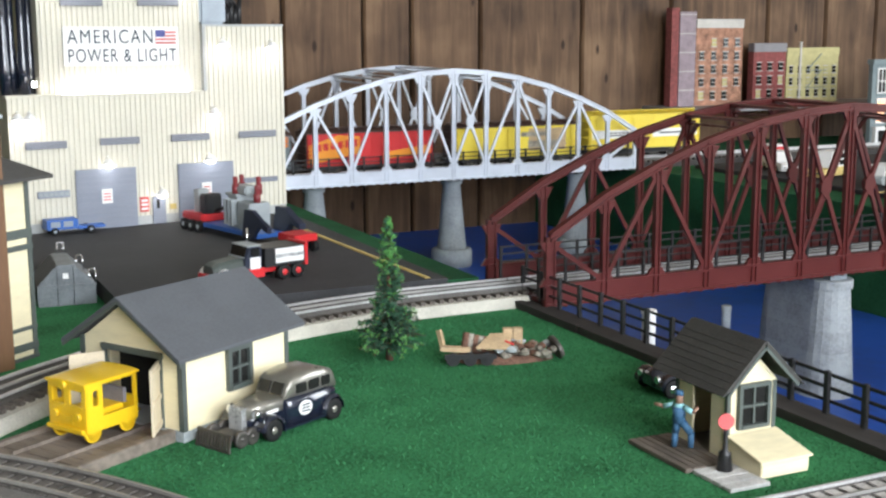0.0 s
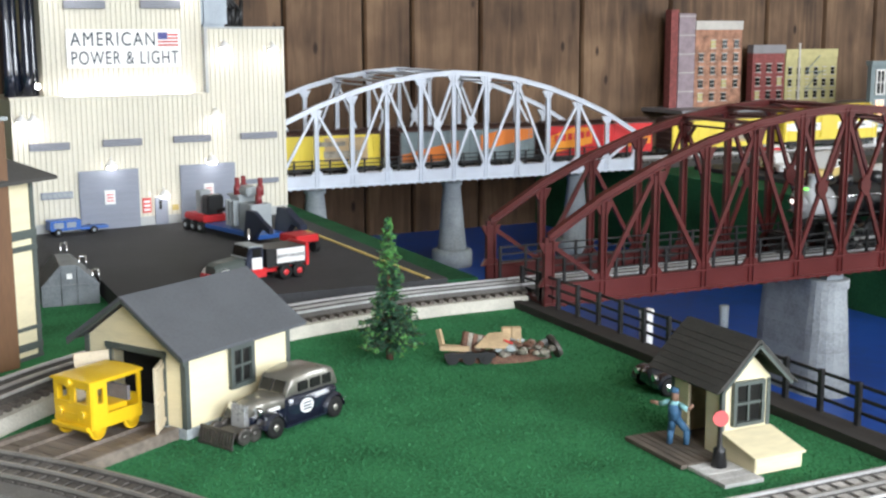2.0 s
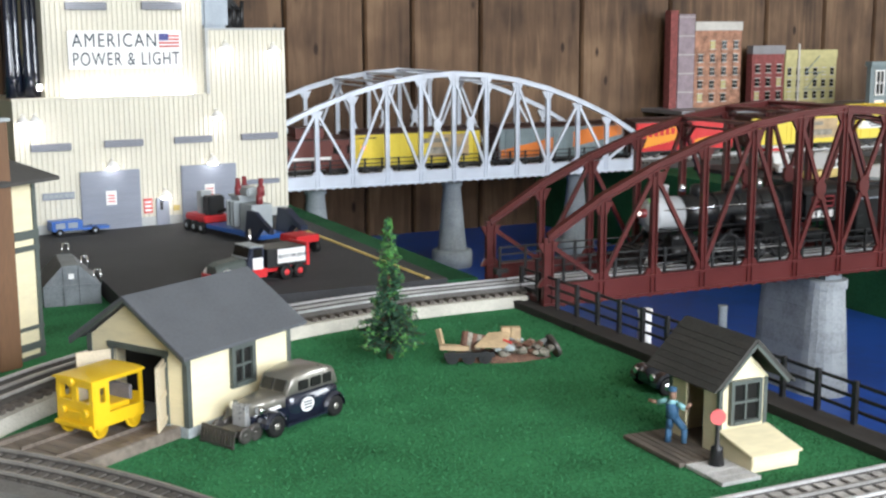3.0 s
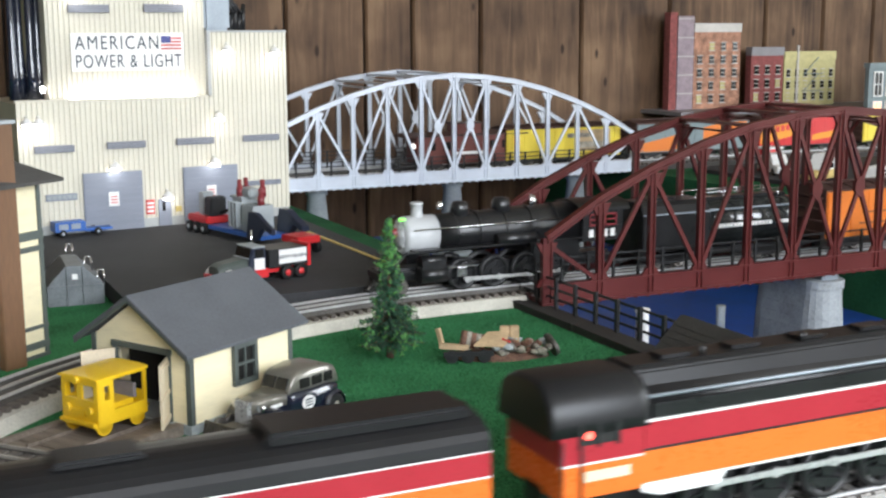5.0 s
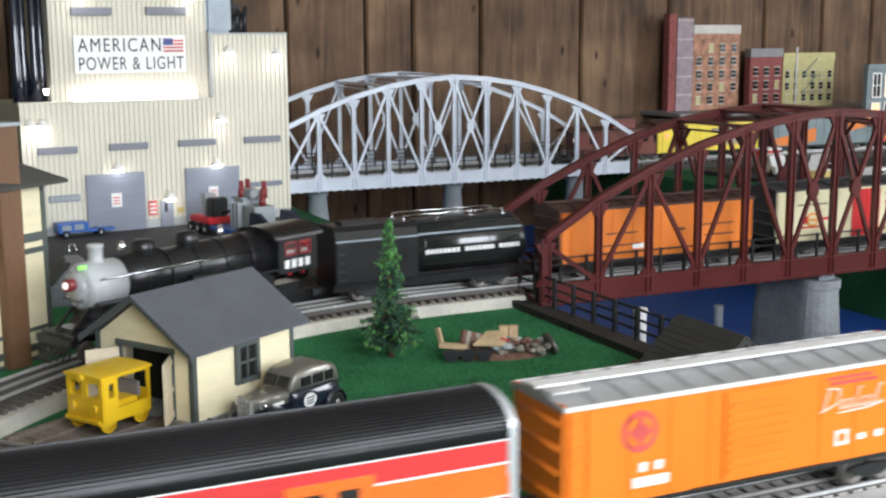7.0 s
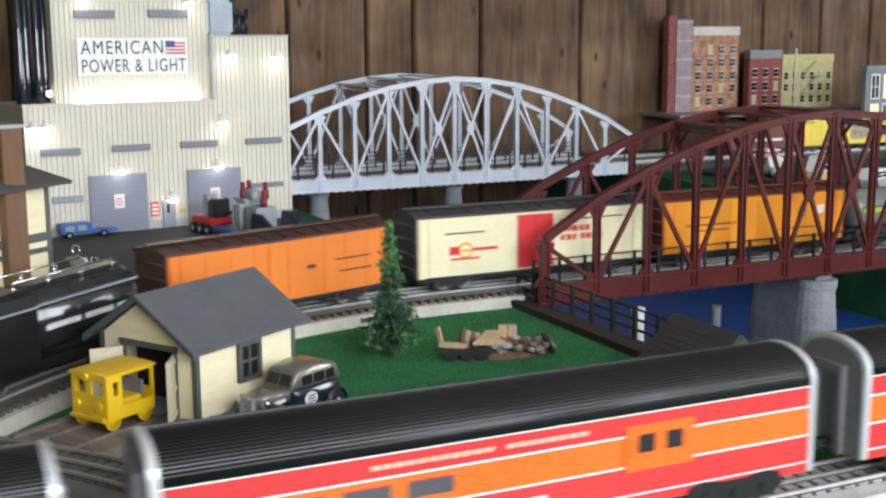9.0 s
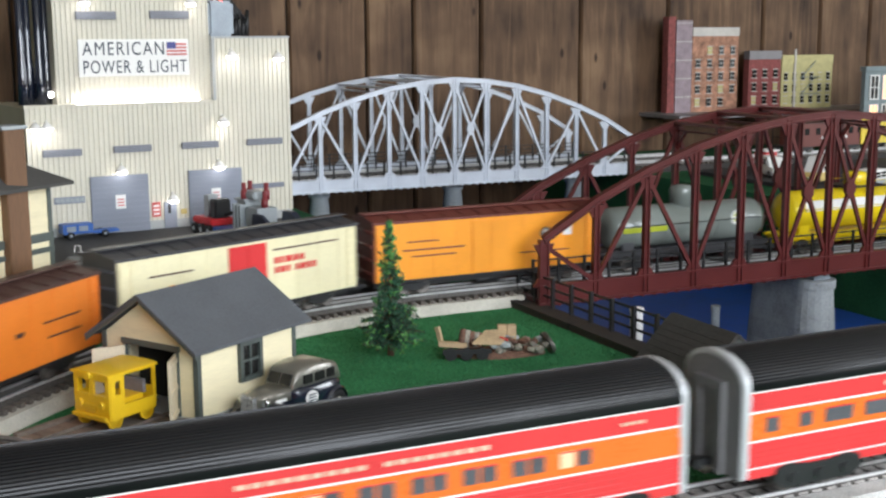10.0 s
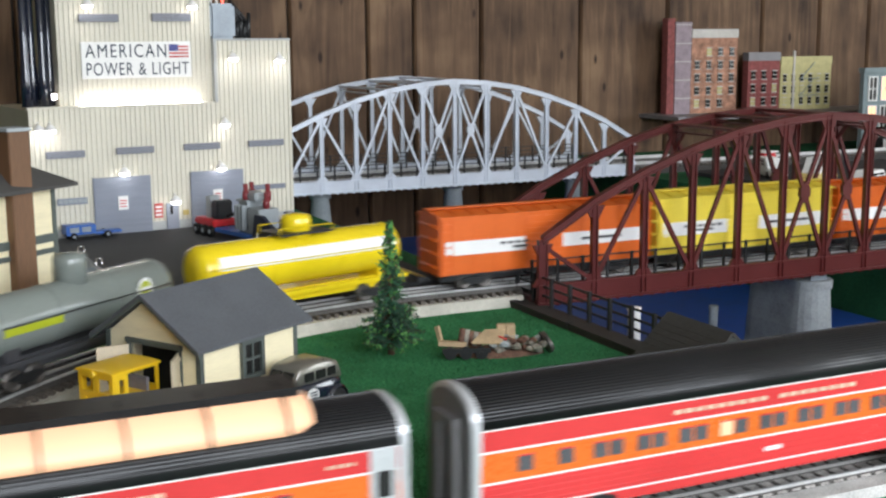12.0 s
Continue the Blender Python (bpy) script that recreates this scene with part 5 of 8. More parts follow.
# ================= yard: heavy haulage truck, trailer, wagon, bin =================
def haul_truck():
    """Tractor with its tail toward the canal; x forward."""
    root = thing("heavy_haul_truck", "red and white heavy haulage tractor on the asphalt yard", "truck", pose(0.367, 1.241, 0.02, 0, 0, 194))
    part("chassis", bm_box(-0.045, 0.055, -0.009, 0.009, 0.008, 0.0125), "red", root)
    part("ballast_box", bm_box(-0.048, 0.0, -0.018, 0.018, 0.0145, 0.034), "black", root, "black ballast box", bevel=0.0006)
    part("name_board", bm_box(-0.046, -0.012, 0.018, 0.0192, 0.018, 0.033), "white", root, "white name board")
    b = part("tail_panel", bm_box(-0.052, -0.048, -0.0185, 0.0185, 0.012, 0.036), "red", root, "red tail panel", bevel=0.0006)
    lettering("letters", "HEAVY HAULING", 0.0052, "ink", root, pose(-0.029, 0.0194, 0.0235) @ pose(0, 0, 0, 0, 0, 180) @ FACE, 0.9)
    part("skirt", bm_box(0.0, 0.024, -0.0175, 0.0175, 0.0055, 0.015), "red", root, bevel=0.0005)
    # solid cab; its dark colour stands for shade inside the open cab
    bm = bmesh.new()
    loft(bm, [[(x, -w, z0), (x, -w, z1 - 0.003), (x, -w * 0.85, z1), (x, w * 0.85, z1), (x, w, z1 - 0.003), (x, w, z0)] for x, w, z0, z1 in ((0.003, 0.0165, 0.014, 0.0372), (0.018, 0.0165, 0.014, 0.0372), (0.0225, 0.016, 0.014, 0.026))])
    cab = part("cab", bm, "armblue", root, "cab block coloured dark for its shaded inside", bevel=0.0005)
    part("cab_roof", bm_box(0.0025, 0.0195, -0.0158, 0.0158, 0.0372, 0.0388), "lightgrey", cab, "pale grey cab roof", bevel=0.0005)
    part("windscreen_frame", bm_beam((0.0232, 0, 0.0262), (0.0226, 0, 0.0275), 0.03, 0.001, up=(1, 0, 0.4)), "lightgrey", cab)
    for s in (-1, 1):
        part("door", bm_box(0.005, 0.017, s * 0.0168 - 0.0006, s * 0.0168 + 0.0006, 0.014, 0.0265), "white", cab, "white cab door")
        part("door_window", bm_box(0.0062, 0.0158, s * 0.0168 - 0.0008, s * 0.0168 + 0.0008, 0.0275, 0.036), "pane", cab)
        for x in (-0.039, -0.0225, 0.046):
            wheel_parts(root, "wheel", x, s * 0.0165, 0.0078, 0.0078, 0.0062, "rubber", "red")
    part("windscreen", bm_beam((0.0222, 0, 0.0275), (0.019, 0, 0.0375), 0.028, 0.001, up=(1, 0, 0.4)), "pane", cab)
    bm = bmesh.new()
    loft(bm, [[(x, -w, 0.012), (x, -w, z - 0.003), (x, -w * 0.7, z), (x, w * 0.7, z), (x, w, z - 0.003), (x, w, 0.012)] for x, w, z in ((0.0225, 0.0135, 0.0265), (0.05, 0.0125, 0.0235), (0.056, 0.011, 0.0205))])
    part("hood", bm, "trimgreen", root, "dark green bonnet", bevel=0.0005)
    for s in (-1, 1):
        bm = bmesh.new()
        arch(bm, 0.046, s * 0.0135, s * 0.0195, 0.0078, 0.0092, 0.0012, 0, 180)
        part("fender", bm, "white", root, "white front fender")
    part("bumper", bm_box(0.056, 0.059, -0.0165, 0.0165, 0.006, 0.012), "red", root, bevel=0.0005)
    bm = bmesh.new()
    tube(bm, (0.002, -0.014, 0.03), (0.002, -0.014, 0.052), 0.0013, seg=10)
    part("exhaust", bm, "chrome", root)


haul_truck()


def transformer_trailer():
    """Lowboy trailer; x along it from the goose neck (0) to the rear bogie."""
    root = thing("lowboy_trailer", "dark lowboy trailer with red bogies in the plant yard", "trailer", pose(0.462, 1.368, 0.02, 0, 0, 105))
    part("deck", bm_box(0.07, 0.2, -0.02, 0.02, 0.009, 0.0145), "blue", root, "dark blue deck", bevel=0.0006)
    for s in (-1, 1):
        bm = bmesh.new()
        prism(bm, [(0.036, 0.027), (0.052, 0.034), (0.07, 0.044), (0.088, 0.044), (0.094, 0.0145), (0.094, 0.009), (0.074, 0.009), (0.056, 0.026), (0.036, 0.02)], s * 0.024 - 0.004, s * 0.022 + 0.004)
        part("goose_neck", bm, "armblue", root, "blue-black goose neck arm", bevel=0.0005)
    part("front_bogie", bm_box(-0.006, 0.03, -0.016, 0.016, 0.0135, 0.022), "red", root, "red front bogie", bevel=0.0008)
    part("rear_bogie", bm_box(0.206, 0.258, -0.0185, 0.0185, 0.014, 0.0235), "red", root, "red rear bogie", bevel=0.002)
    part("winch", bm_box(0.205, 0.222, -0.012, 0.012, 0.0235, 0.049), "black", root, bevel=0.002)
    part("cabinet", bm_box(0.228, 0.24, -0.006, 0.01, 0.0235, 0.053), "lightgrey", root, "pale control cabinet", bevel=0.0008)
    part("hose_arm", bm_beam((0.2, 0.0, 0.028), (0.175, -0.004, 0.036), 0.004, 0.004), "black", root)
    for s in (-1, 1):
        for x in (0.212, 0.231, 0.25):
            wheel_parts(root, "wheel", x, s * 0.0185, 0.0075, 0.0075, 0.006, "rubber", "lightgrey")
        for x in (0.0, 0.018):
            wheel_parts(root, "wheel", x, s * 0.0145, 0.0068, 0.0068, 0.006, "rubber", "red")
    load = thing("transformer", "grey power transformer with maroon bushings on the trailer", "transformer", pose(0.462, 1.368, 0.0345, 0, 0, 105))
    part("tank", bm_box(0.122, 0.156, -0.017, 0.017, 0, 0.04), "lightgrey", load, bevel=0.006)
    for i in range(3):
        part("fin", bm_box(0.129 + i * 0.0085, 0.1315 + i * 0.0085, -0.019, 0.019, 0.004, 0.036), "lightgrey", load)
    part("lid", bm_box(0.126, 0.153, -0.014, 0.014, 0.04, 0.043), "lightgrey", load, bevel=0.0008)
    part("radiator", bm_box(0.094, 0.122, -0.015, 0.015, 0.0, 0.034), "lightgrey", load, bevel=0.001)
    part("conservator", bm_box(0.112, 0.146, -0.011, 0.009, 0.043, 0.053), "lightgrey", load, bevel=0.002)
    for x, y, t in ((0.148, -0.008, -0.004), (0.135, 0.009, 0.0), (0.115, -0.012, 0.004), (0.1, 0.0, 0.008)):
        bm = bmesh.new()
        lathe(bm, [(0.0045, 0), (0.0045, 0.012), (0.003, 0.0125), (0.0032, 0.021), (0.0024, 0.022)], 12)
        part("bushing", bm, "maroon", load, "maroon insulator bushing", m=pose(x, y, 0.042 - max(0, 0.115 - x) * 0.6, 0, -math.degrees(t) * 3))


transformer_trailer()


def flat_wagon():
    root = thing("utility_cart", "blue utility cart parked at the plant wall", "cart", pose(0.232, 1.636, 0.02, 0, 0, 8))
    part("body", bm_box(-0.026, 0.014, -0.011, 0.011, 0.007, 0.02), "blue", root, bevel=0.0008)
    part("tow_bed", bm_box(0.014, 0.05, -0.009, 0.009, 0.006, 0.009), "blue", root, bevel=0.0005)
    for i in range(2):
        part("hatch", bm_box(-0.021 + i * 0.016, -0.009 + i * 0.016, -0.0118, -0.011, 0.0105, 0.0175), "steel", root)
    for x in (-0.016, 0.03):
        for s in (-1, 1):
            wheel_parts(root, "wheel", x, s * 0.0105, 0.005, 0.005, 0.003, "rubber", "steel")


flat_wagon()


def grey_dumpster():
    root = thing("steel_hopper_bin", "grey ribbed steel hopper bin with hoop handles", "bin", pose(0.154, 1.292, 0, 0, 0, -3))
    prof = [(0.0, 0.0), (0.0575, 0.0), (0.0575, 0.021), (0.036, 0.042), (0.02, 0.042), (0.0, 0.021)]
    bm = bmesh.new()
    prism(bm, prof, 0.0, 0.075)
    part("hopper", bm, "bingrey", root, bevel=0.0006)
    for x in (0.02, 0.036):
        part("rib", bm_box(x, x + 0.002, -0.0025, 0, 0.0, 0.042), "bingrey", root)
    part("band", bm_box(0.0, 0.0575, -0.002, 0, 0.019, 0.022), "bingrey", root)
    part("label_plate", bm_box(0.0255, 0.031, -0.0008, 0, 0.028, 0.0335), "white", root)
    for x, y in ((0.03, 0.07), (0.046, 0.04), (0.055, 0.006)):
        bm = bmesh.new()
        z = 0.042 if x < 0.037 else 0.042 - (x - 0.036)
        pts = [Vector((x - 0.004, y, z - 0.004)), Vector((x - 0.003, y, z + 0.012)), Vector((x + 0.003, y, z + 0.012)), Vector((x + 0.004, y, z - 0.004))]
        for a, b in zip(pts, pts[1:]):
            tube(bm, a, b, 0.0008, seg=6)
        part("hoop_handle", bm, "chrome", root, "bright hoop handle")


grey_dumpster()


def depot():
    root = thing("depot", "cream two-storey depot with green bands and dark hipped roof", "station building", pose(0.128, 1.0974, 0, 0, 0, 40))
    part("wall", bm_box(-0.16, 0.0, 0.0, 0.1, 0.0, 0.158), "housecream", root)
    for z0, z1 in ((0.008, 0.014), (0.0255, 0.0285), (0.094, 0.0985), (0.104, 0.1115), (0.0, 0.003)):
        part("band", bm_box(-0.162, 0.0022, -0.002, 0.102, z0, z1), "trimgreen", root, "dark green trim band")
    part("corner_board", bm_box(-0.0025, 0.0016, -0.0016, 0.0025, 0.0, 0.158), "trimgreen", root)
    bm = bmesh.new()
    a = [(-0.17, -0.016, 0.156), (0.016, -0.016, 0.156), (0.016, 0.116, 0.156), (-0.17, 0.116, 0.156)]
    b = [(-0.13, 0.035, 0.19), (-0.05, 0.035, 0.19), (-0.05, 0.065, 0.19), (-0.13, 0.065, 0.19)]
    loft(bm, [[(x, y, z - 0.003) for x, y, z in a], a, b])
    part("roof", bm, "brownroof", root)
    return root


depot()
p = thing("timber_post", "square brown post with pale cap before the depot", "post", pose(0.0935, 1.066, 0, 0, 0, 28))
part("shaft", bm_box(-0.0105, 0.0105, -0.0105, 0.0105, 0, 0.206), "brownpost", p, bevel=0.0008)
part("cap", bm_box(-0.0125, 0.0125, -0.0125, 0.0125, 0.206, 0.209), "lightgrey", p, bevel=0.0005)


# ================= far side: road vehicles and city fronts =================
def road_car(m, label, low, high, length=0.1, tall=0.036):
    root = thing("road_vehicle", label, "car", m)
    h = length / 2

    def ring(x, w, z0, z1):
        return [(x, -w, z0), (x, -w * 1.03, (z0 + z1) / 2), (x, -w * 0.9, z1), (x, w * 0.9, z1), (x, w * 1.03, (z0 + z1) / 2), (x, w, z0)]

    bm = bmesh.new()
    loft(bm, [ring(-h, 0.015, 0.008, 0.016), ring(-h * 0.9, 0.0175, 0.005, 0.0195), ring(h * 0.45, 0.0175, 0.005, 0.0195), ring(h * 0.95, 0.0155, 0.005, 0.017), ring(h, 0.013, 0.008, 0.014)])
    part("body", bm, low, root, bevel=0.0008)
    bm = bmesh.new()
    loft(bm, [ring(-h * 0.86, 0.015, 0.0196, 0.021), ring(-h * 0.7, 0.0155, 0.0196, tall), ring(h * 0.2, 0.0155, 0.0196, tall), ring(h * 0.48, 0.0145, 0.0196, 0.021)])
    cab = part("cabin", bm, high, root, bevel=0.0006)
    for s in (-1, 1):
        for x0, x1 in ((-h * 0.6, -h * 0.25), (-h * 0.18, h * 0.14)):
            part("side_window", bm_box(x0, x1, s * 0.0149 - 0.001, s * 0.0149 + 0.001, 0.0225, tall - 0.004), "pane", cab)
        for x in (-h * 0.58, h * 0.6):
            wheel_parts(root, "wheel", x, s * 0.016, 0.0068, 0.0068, 0.004, "rubber", "chrome")
        part("headlight", bm_box(h - 0.001, h + 0.0012, s * 0.009 - 0.002, s * 0.009 + 0.002, 0.0105, 0.014), "chrome", root)


road_car(pose(1.487, 1.742, 0.026, 0, 0, 250), "white and black sedan parked on the far road", "white", "white", 0.1)
road_car(pose(1.49, 1.625, 0.026, 0, 0, 200), "yellow and white van parked on the far road", "line", "white", 0.1, 0.046)
road_car(pose(1.50, 1.5, 0.026, 0, 0, 20), "pale green saloon car on the far road", "lightgrey", "white", 0.1)
crate = thing("crossing_hut", "red and white striped crossing hut by the far road", "hut", pose(1.52, 1.8, 0.026, 0, 0, 10))
part("body", bm_box(-0.016, 0.016, -0.014, 0.014, 0.0, 0.04), "red", crate, bevel=0.0008)
part("stripe", bm_box(-0.0165, 0.0165, -0.0145, 0.0145, 0.014, 0.022), "white", crate)
part("roof", bm_box(-0.019, 0.019, -0.017, 0.017, 0.04, 0.043), "white", crate)


def card_front(name, label, x0, x1, top, wall, wins, cornice, base=0.108, y=2.3, deep=0.02, glaze="pane", sill="stonecard"):
    """A shallow city building front standing on the shelf; wins: columns, rows, and a skip set."""
    root = thing(name, label, "building front", pose(x0, y, base), group="city fronts")
    w, h = x1 - x0, top - base
    part("wall", bm_box(0, w, 0, deep, 0, h - 0.008), wall, root)
    part("cornice", bm_box(-0.0008, w + 0.0008, -0.0025, deep, h - 0.02, h), cornice, root, bevel=0.0008)
    cols, rows, skip = wins
    for c in range(cols):
        for r in range(rows):
            if (c, r) in skip:
                continue
            cx, cz = w * (c + 0.5) / cols, 0.012 + (h - 0.045) * (r + 0.35) / rows
            ww, hh = w / cols * 0.2, (h - 0.04) / rows * 0.27
            win = part("window", bm_box(cx - ww, cx + ww, -0.0012, 0.0005, cz - hh, cz + hh), glaze if (2 * c + 3 * r) % 7 else "yellowcard", root)
            part("sill", bm_box(cx - ww * 1.2, cx + ww * 1.2, -0.0028, 0.0004, cz - hh - 0.0022, cz - hh), sill, win)
            part("head", bm_box(cx - ww * 1.2, cx + ww * 1.2, -0.0022, 0.0004, cz + hh, cz + hh + 0.002), sill, win)
            part("sash", bm_box(cx - ww, cx + ww, -0.002, -0.0012, cz - 0.0006, cz + 0.0006), sill, win)
    return root


tall = card_front("tenement_building", "salmon brick tenement front four storeys high", 1.714, 1.8455, 0.302, "brickpink", (4, 5, {(0, 4), (3, 0)}), "stonecard")
part("chimney_flank", bm_box(-0.045, -0.001, 0.0, 0.02, 0, 0.21), "mauve", tall, "mauve brick flank wall")
for k in range(5):
    part("flank_band", bm_box(-0.0455, -0.0005, -0.0012, 0.0, 0.035 + k * 0.042, 0.037 + k * 0.042), "stonecard", tall)
part("red_flank", bm_box(-0.066, -0.046, 0.002, 0.024, 0, 0.2185), "brickred", tall, "narrow red brick flank")
card_front("brick_building", "small red brick city front with dark cornice", 1.8786, 1.974, 0.247, "brickred", (3, 3, set()), "ventgrey")
yf = card_front("yellow_building", "pale yellow city front with fire escape", 1.977, 2.134, 0.236, "yellowcard", (6, 3, set()), "yellowcard")
part("downpipe", bm_box(0.036, 0.041, -0.004, 0.0, 0, 0.142), "stonecard", yf)
for r in range(2):
    part("fire_escape", bm_box(0.055, 0.115, -0.007, -0.0005, 0.034 + r * 0.04, 0.0355 + r * 0.04), "slate", yf)
    part("fire_escape", bm_beam((0.06, -0.005, 0.036 + r * 0.04), (0.1, -0.005, 0.074 + r * 0.04), 0.0015, 0.0015), "slate", yf)


def slate_house():
    root = thing("slate_building", "slate grey city building with white window frames", "building front", pose(2.03, 2.08, 0.014))
    part("wall", bm_box(0, 0.34, 0.0, 0.012, 0, 0.193), "slate", root)
    part("cornice", bm_box(-0.004, 0.344, -0.006, 0.014, 0.187, 0.198), "slate", root, bevel=0.001)
    for c in range(9):
        for r in range(2):
            x, z = 0.016 + c * 0.037, 0.06 + r * 0.066
            lit = "pane" if (c + r) % 2 else "warmglow"
            w = part("window", bm_box(x, x + 0.021, -0.001, 0.0005, z, z + 0.05), lit, root, "white framed window")
            bm = bmesh.new()
            for a0, a1, b0, b1 in ((x - 0.003, x, z - 0.003, z + 0.053), (x + 0.021, x + 0.024, z - 0.003, z + 0.053), (x, x + 0.021, z + 0.05, z + 0.053), (x, x + 0.021, z - 0.003, z), (x, x + 0.021, z + 0.0235, z + 0.026), (x + 0.0096, x + 0.0114, z, z + 0.05)):
                box(bm, a0, a1, -0.003, 0.0006, b0, b1)
            part("frame", bm, "white", w)
    part("shop_front", bm_box(0.005, 0.335, -0.012, -0.0005, 0.0, 0.05), "white", root, "white shop front", bevel=0.0008)
    for c in range(6):
        part("shop_window", bm_box(0.014 + c * 0.053, 0.055 + c * 0.053, -0.0135, -0.012, 0.008, 0.042), "pane", root)


slate_house()


# ================= rolling stock =================
for key, rgb, rough in (("boxorange", (0.8, 0.2, 0.015), 0.4), ("stripeorange", (0.68, 0.125, 0.012), 0.38), ("enginered", (0.36, 0.022, 0.035), 0.3), ("reeferorange", (0.72, 0.19, 0.02), 0.5), ("reeferyellow", (0.82, 0.3, 0.015), 0.45), ("cream", (0.78, 0.71, 0.46), 0.45),
                        ("carbrown", (0.07, 0.032, 0.025), 0.55), ("carred", (0.15, 0.035, 0.025), 0.5), ("tankgrey", (0.2, 0.225, 0.205), 0.2), ("tankyellow", (0.8, 0.6, 0.015), 0.2),
                        ("boxyellow", (0.8, 0.62, 0.06), 0.42), ("darkgrey", (0.055, 0.055, 0.06), 0.45), ("roofgrey", (0.34, 0.34, 0.34), 0.35), ("chipper", (0.78, 0.06, 0.03), 0.35),
                        ("lightgreen", (0.4, 0.45, 0.02), 0.5), ("daylightorange", (0.77, 0.155, 0.025), 0.28), ("daylightred", (0.64, 0.05, 0.052), 0.24), ("smokebox", (0.45, 0.46, 0.47), 0.4)):
    M[key] = mat(key, rgb, rough, 0.0, var=0.05, scale=18, fine=500, bump=0.06, coat=0.15)
M["roofblack"] = mat("black_ribbed_roof", (0.013, 0.013, 0.014), 0.34, var=0.1, scale=18, bump=0.05, spec=0.28)
M["locoblack"] = mat("black_locomotive_paint", (0.012, 0.012, 0.013), 0.3, var=0.15, scale=30, bump=0.08)
M["tenderblack"] = mat("glossy_tender_paint", (0.016, 0.018, 0.018), 0.17, var=0.1, scale=30, bump=0.03, coat=0.5)
M["aluminium"] = mat("aluminium", (0.6, 0.61, 0.63), 0.35, 0.25, var=0.05)
M["smoked"] = mat("smoked_window", (0.1, 0.1, 0.11), 0.15)


def bogie(root, x, r=0.0088, base=0.019, drop=0.0):
    t = part("truck", bm_box(-base / 2, base / 2, -0.008, 0.008, 0.008, 0.0125), "black", root, m=pose(x, 0, -drop))
    if drop:
        part("bolster", bm_box(-base * 0.6, base * 0.6, -0.014, 0.014, 0.0125, 0.0125 + drop), "black", t)
    for s in (-1, 1):
        bm = bmesh.new()
        prism(bm, [(-base * 0.95, 0.0105), (-base * 0.8, 0.0125), (-0.006, 0.0135), (0.006, 0.0135), (base * 0.8, 0.0125), (base * 0.95, 0.0105), (base * 0.5, 0.0075), (0.006, 0.0055), (-0.006, 0.0055), (-base * 0.5, 0.0075)], s * 0.0195 - 0.0014, s * 0.0195 + 0.0014)
        part("side_frame", bm, "black", t, bevel=0.0004)
        for q in (-1, 1):
            bm = bmesh.new()
            lathe(bm, [(r * 1.08, -0.0012), (r * 1.08, -0.0006), (r * 0.97, -0.0004), (r * 0.95, 0.003), (r * 0.8, 0.0032), (r * 0.7, 0.002), (r * 0.3, 0.002), (r * 0.25, 0.0035), (r * 0.05, 0.0035)], 18, pose(q * base * 0.62, s * 0.0148, r, 90 if s < 0 else -90))
            part("wheel", bm, "pewter", t)


def couplers(root, h):
    for s in (-1, 1):
        bm = bmesh.new()
        box(bm, min(s * h, s * (h + 0.012)), max(s * h, s * (h + 0.012)), -0.0025, 0.0025, 0.0095, 0.0135)
        box(bm, min(s * (h + 0.009), s * (h + 0.0145)), max(s * (h + 0.009), s * (h + 0.0145)), -0.0045, 0.0045, 0.0085, 0.0145)
        part("coupler", bm, "black", root)


def ladder(root, x, z0, z1, y, material):
    bm = bmesh.new()
    n = 7
    for i in range(n):
        z = z0 + (z1 - z0) * (i + 0.5) / n
        box(bm, x - 0.0055, x + 0.0055, y - 0.0012, y - 0.0004, z - 0.0005, z + 0.0005)
    for dx in (-0.0055, 0.0055):
        box(bm, x + dx - 0.0004, x + dx + 0.0004, y - 0.0012, y + 0.0002, z0, z1)
    part("ladder", bm, material, root)


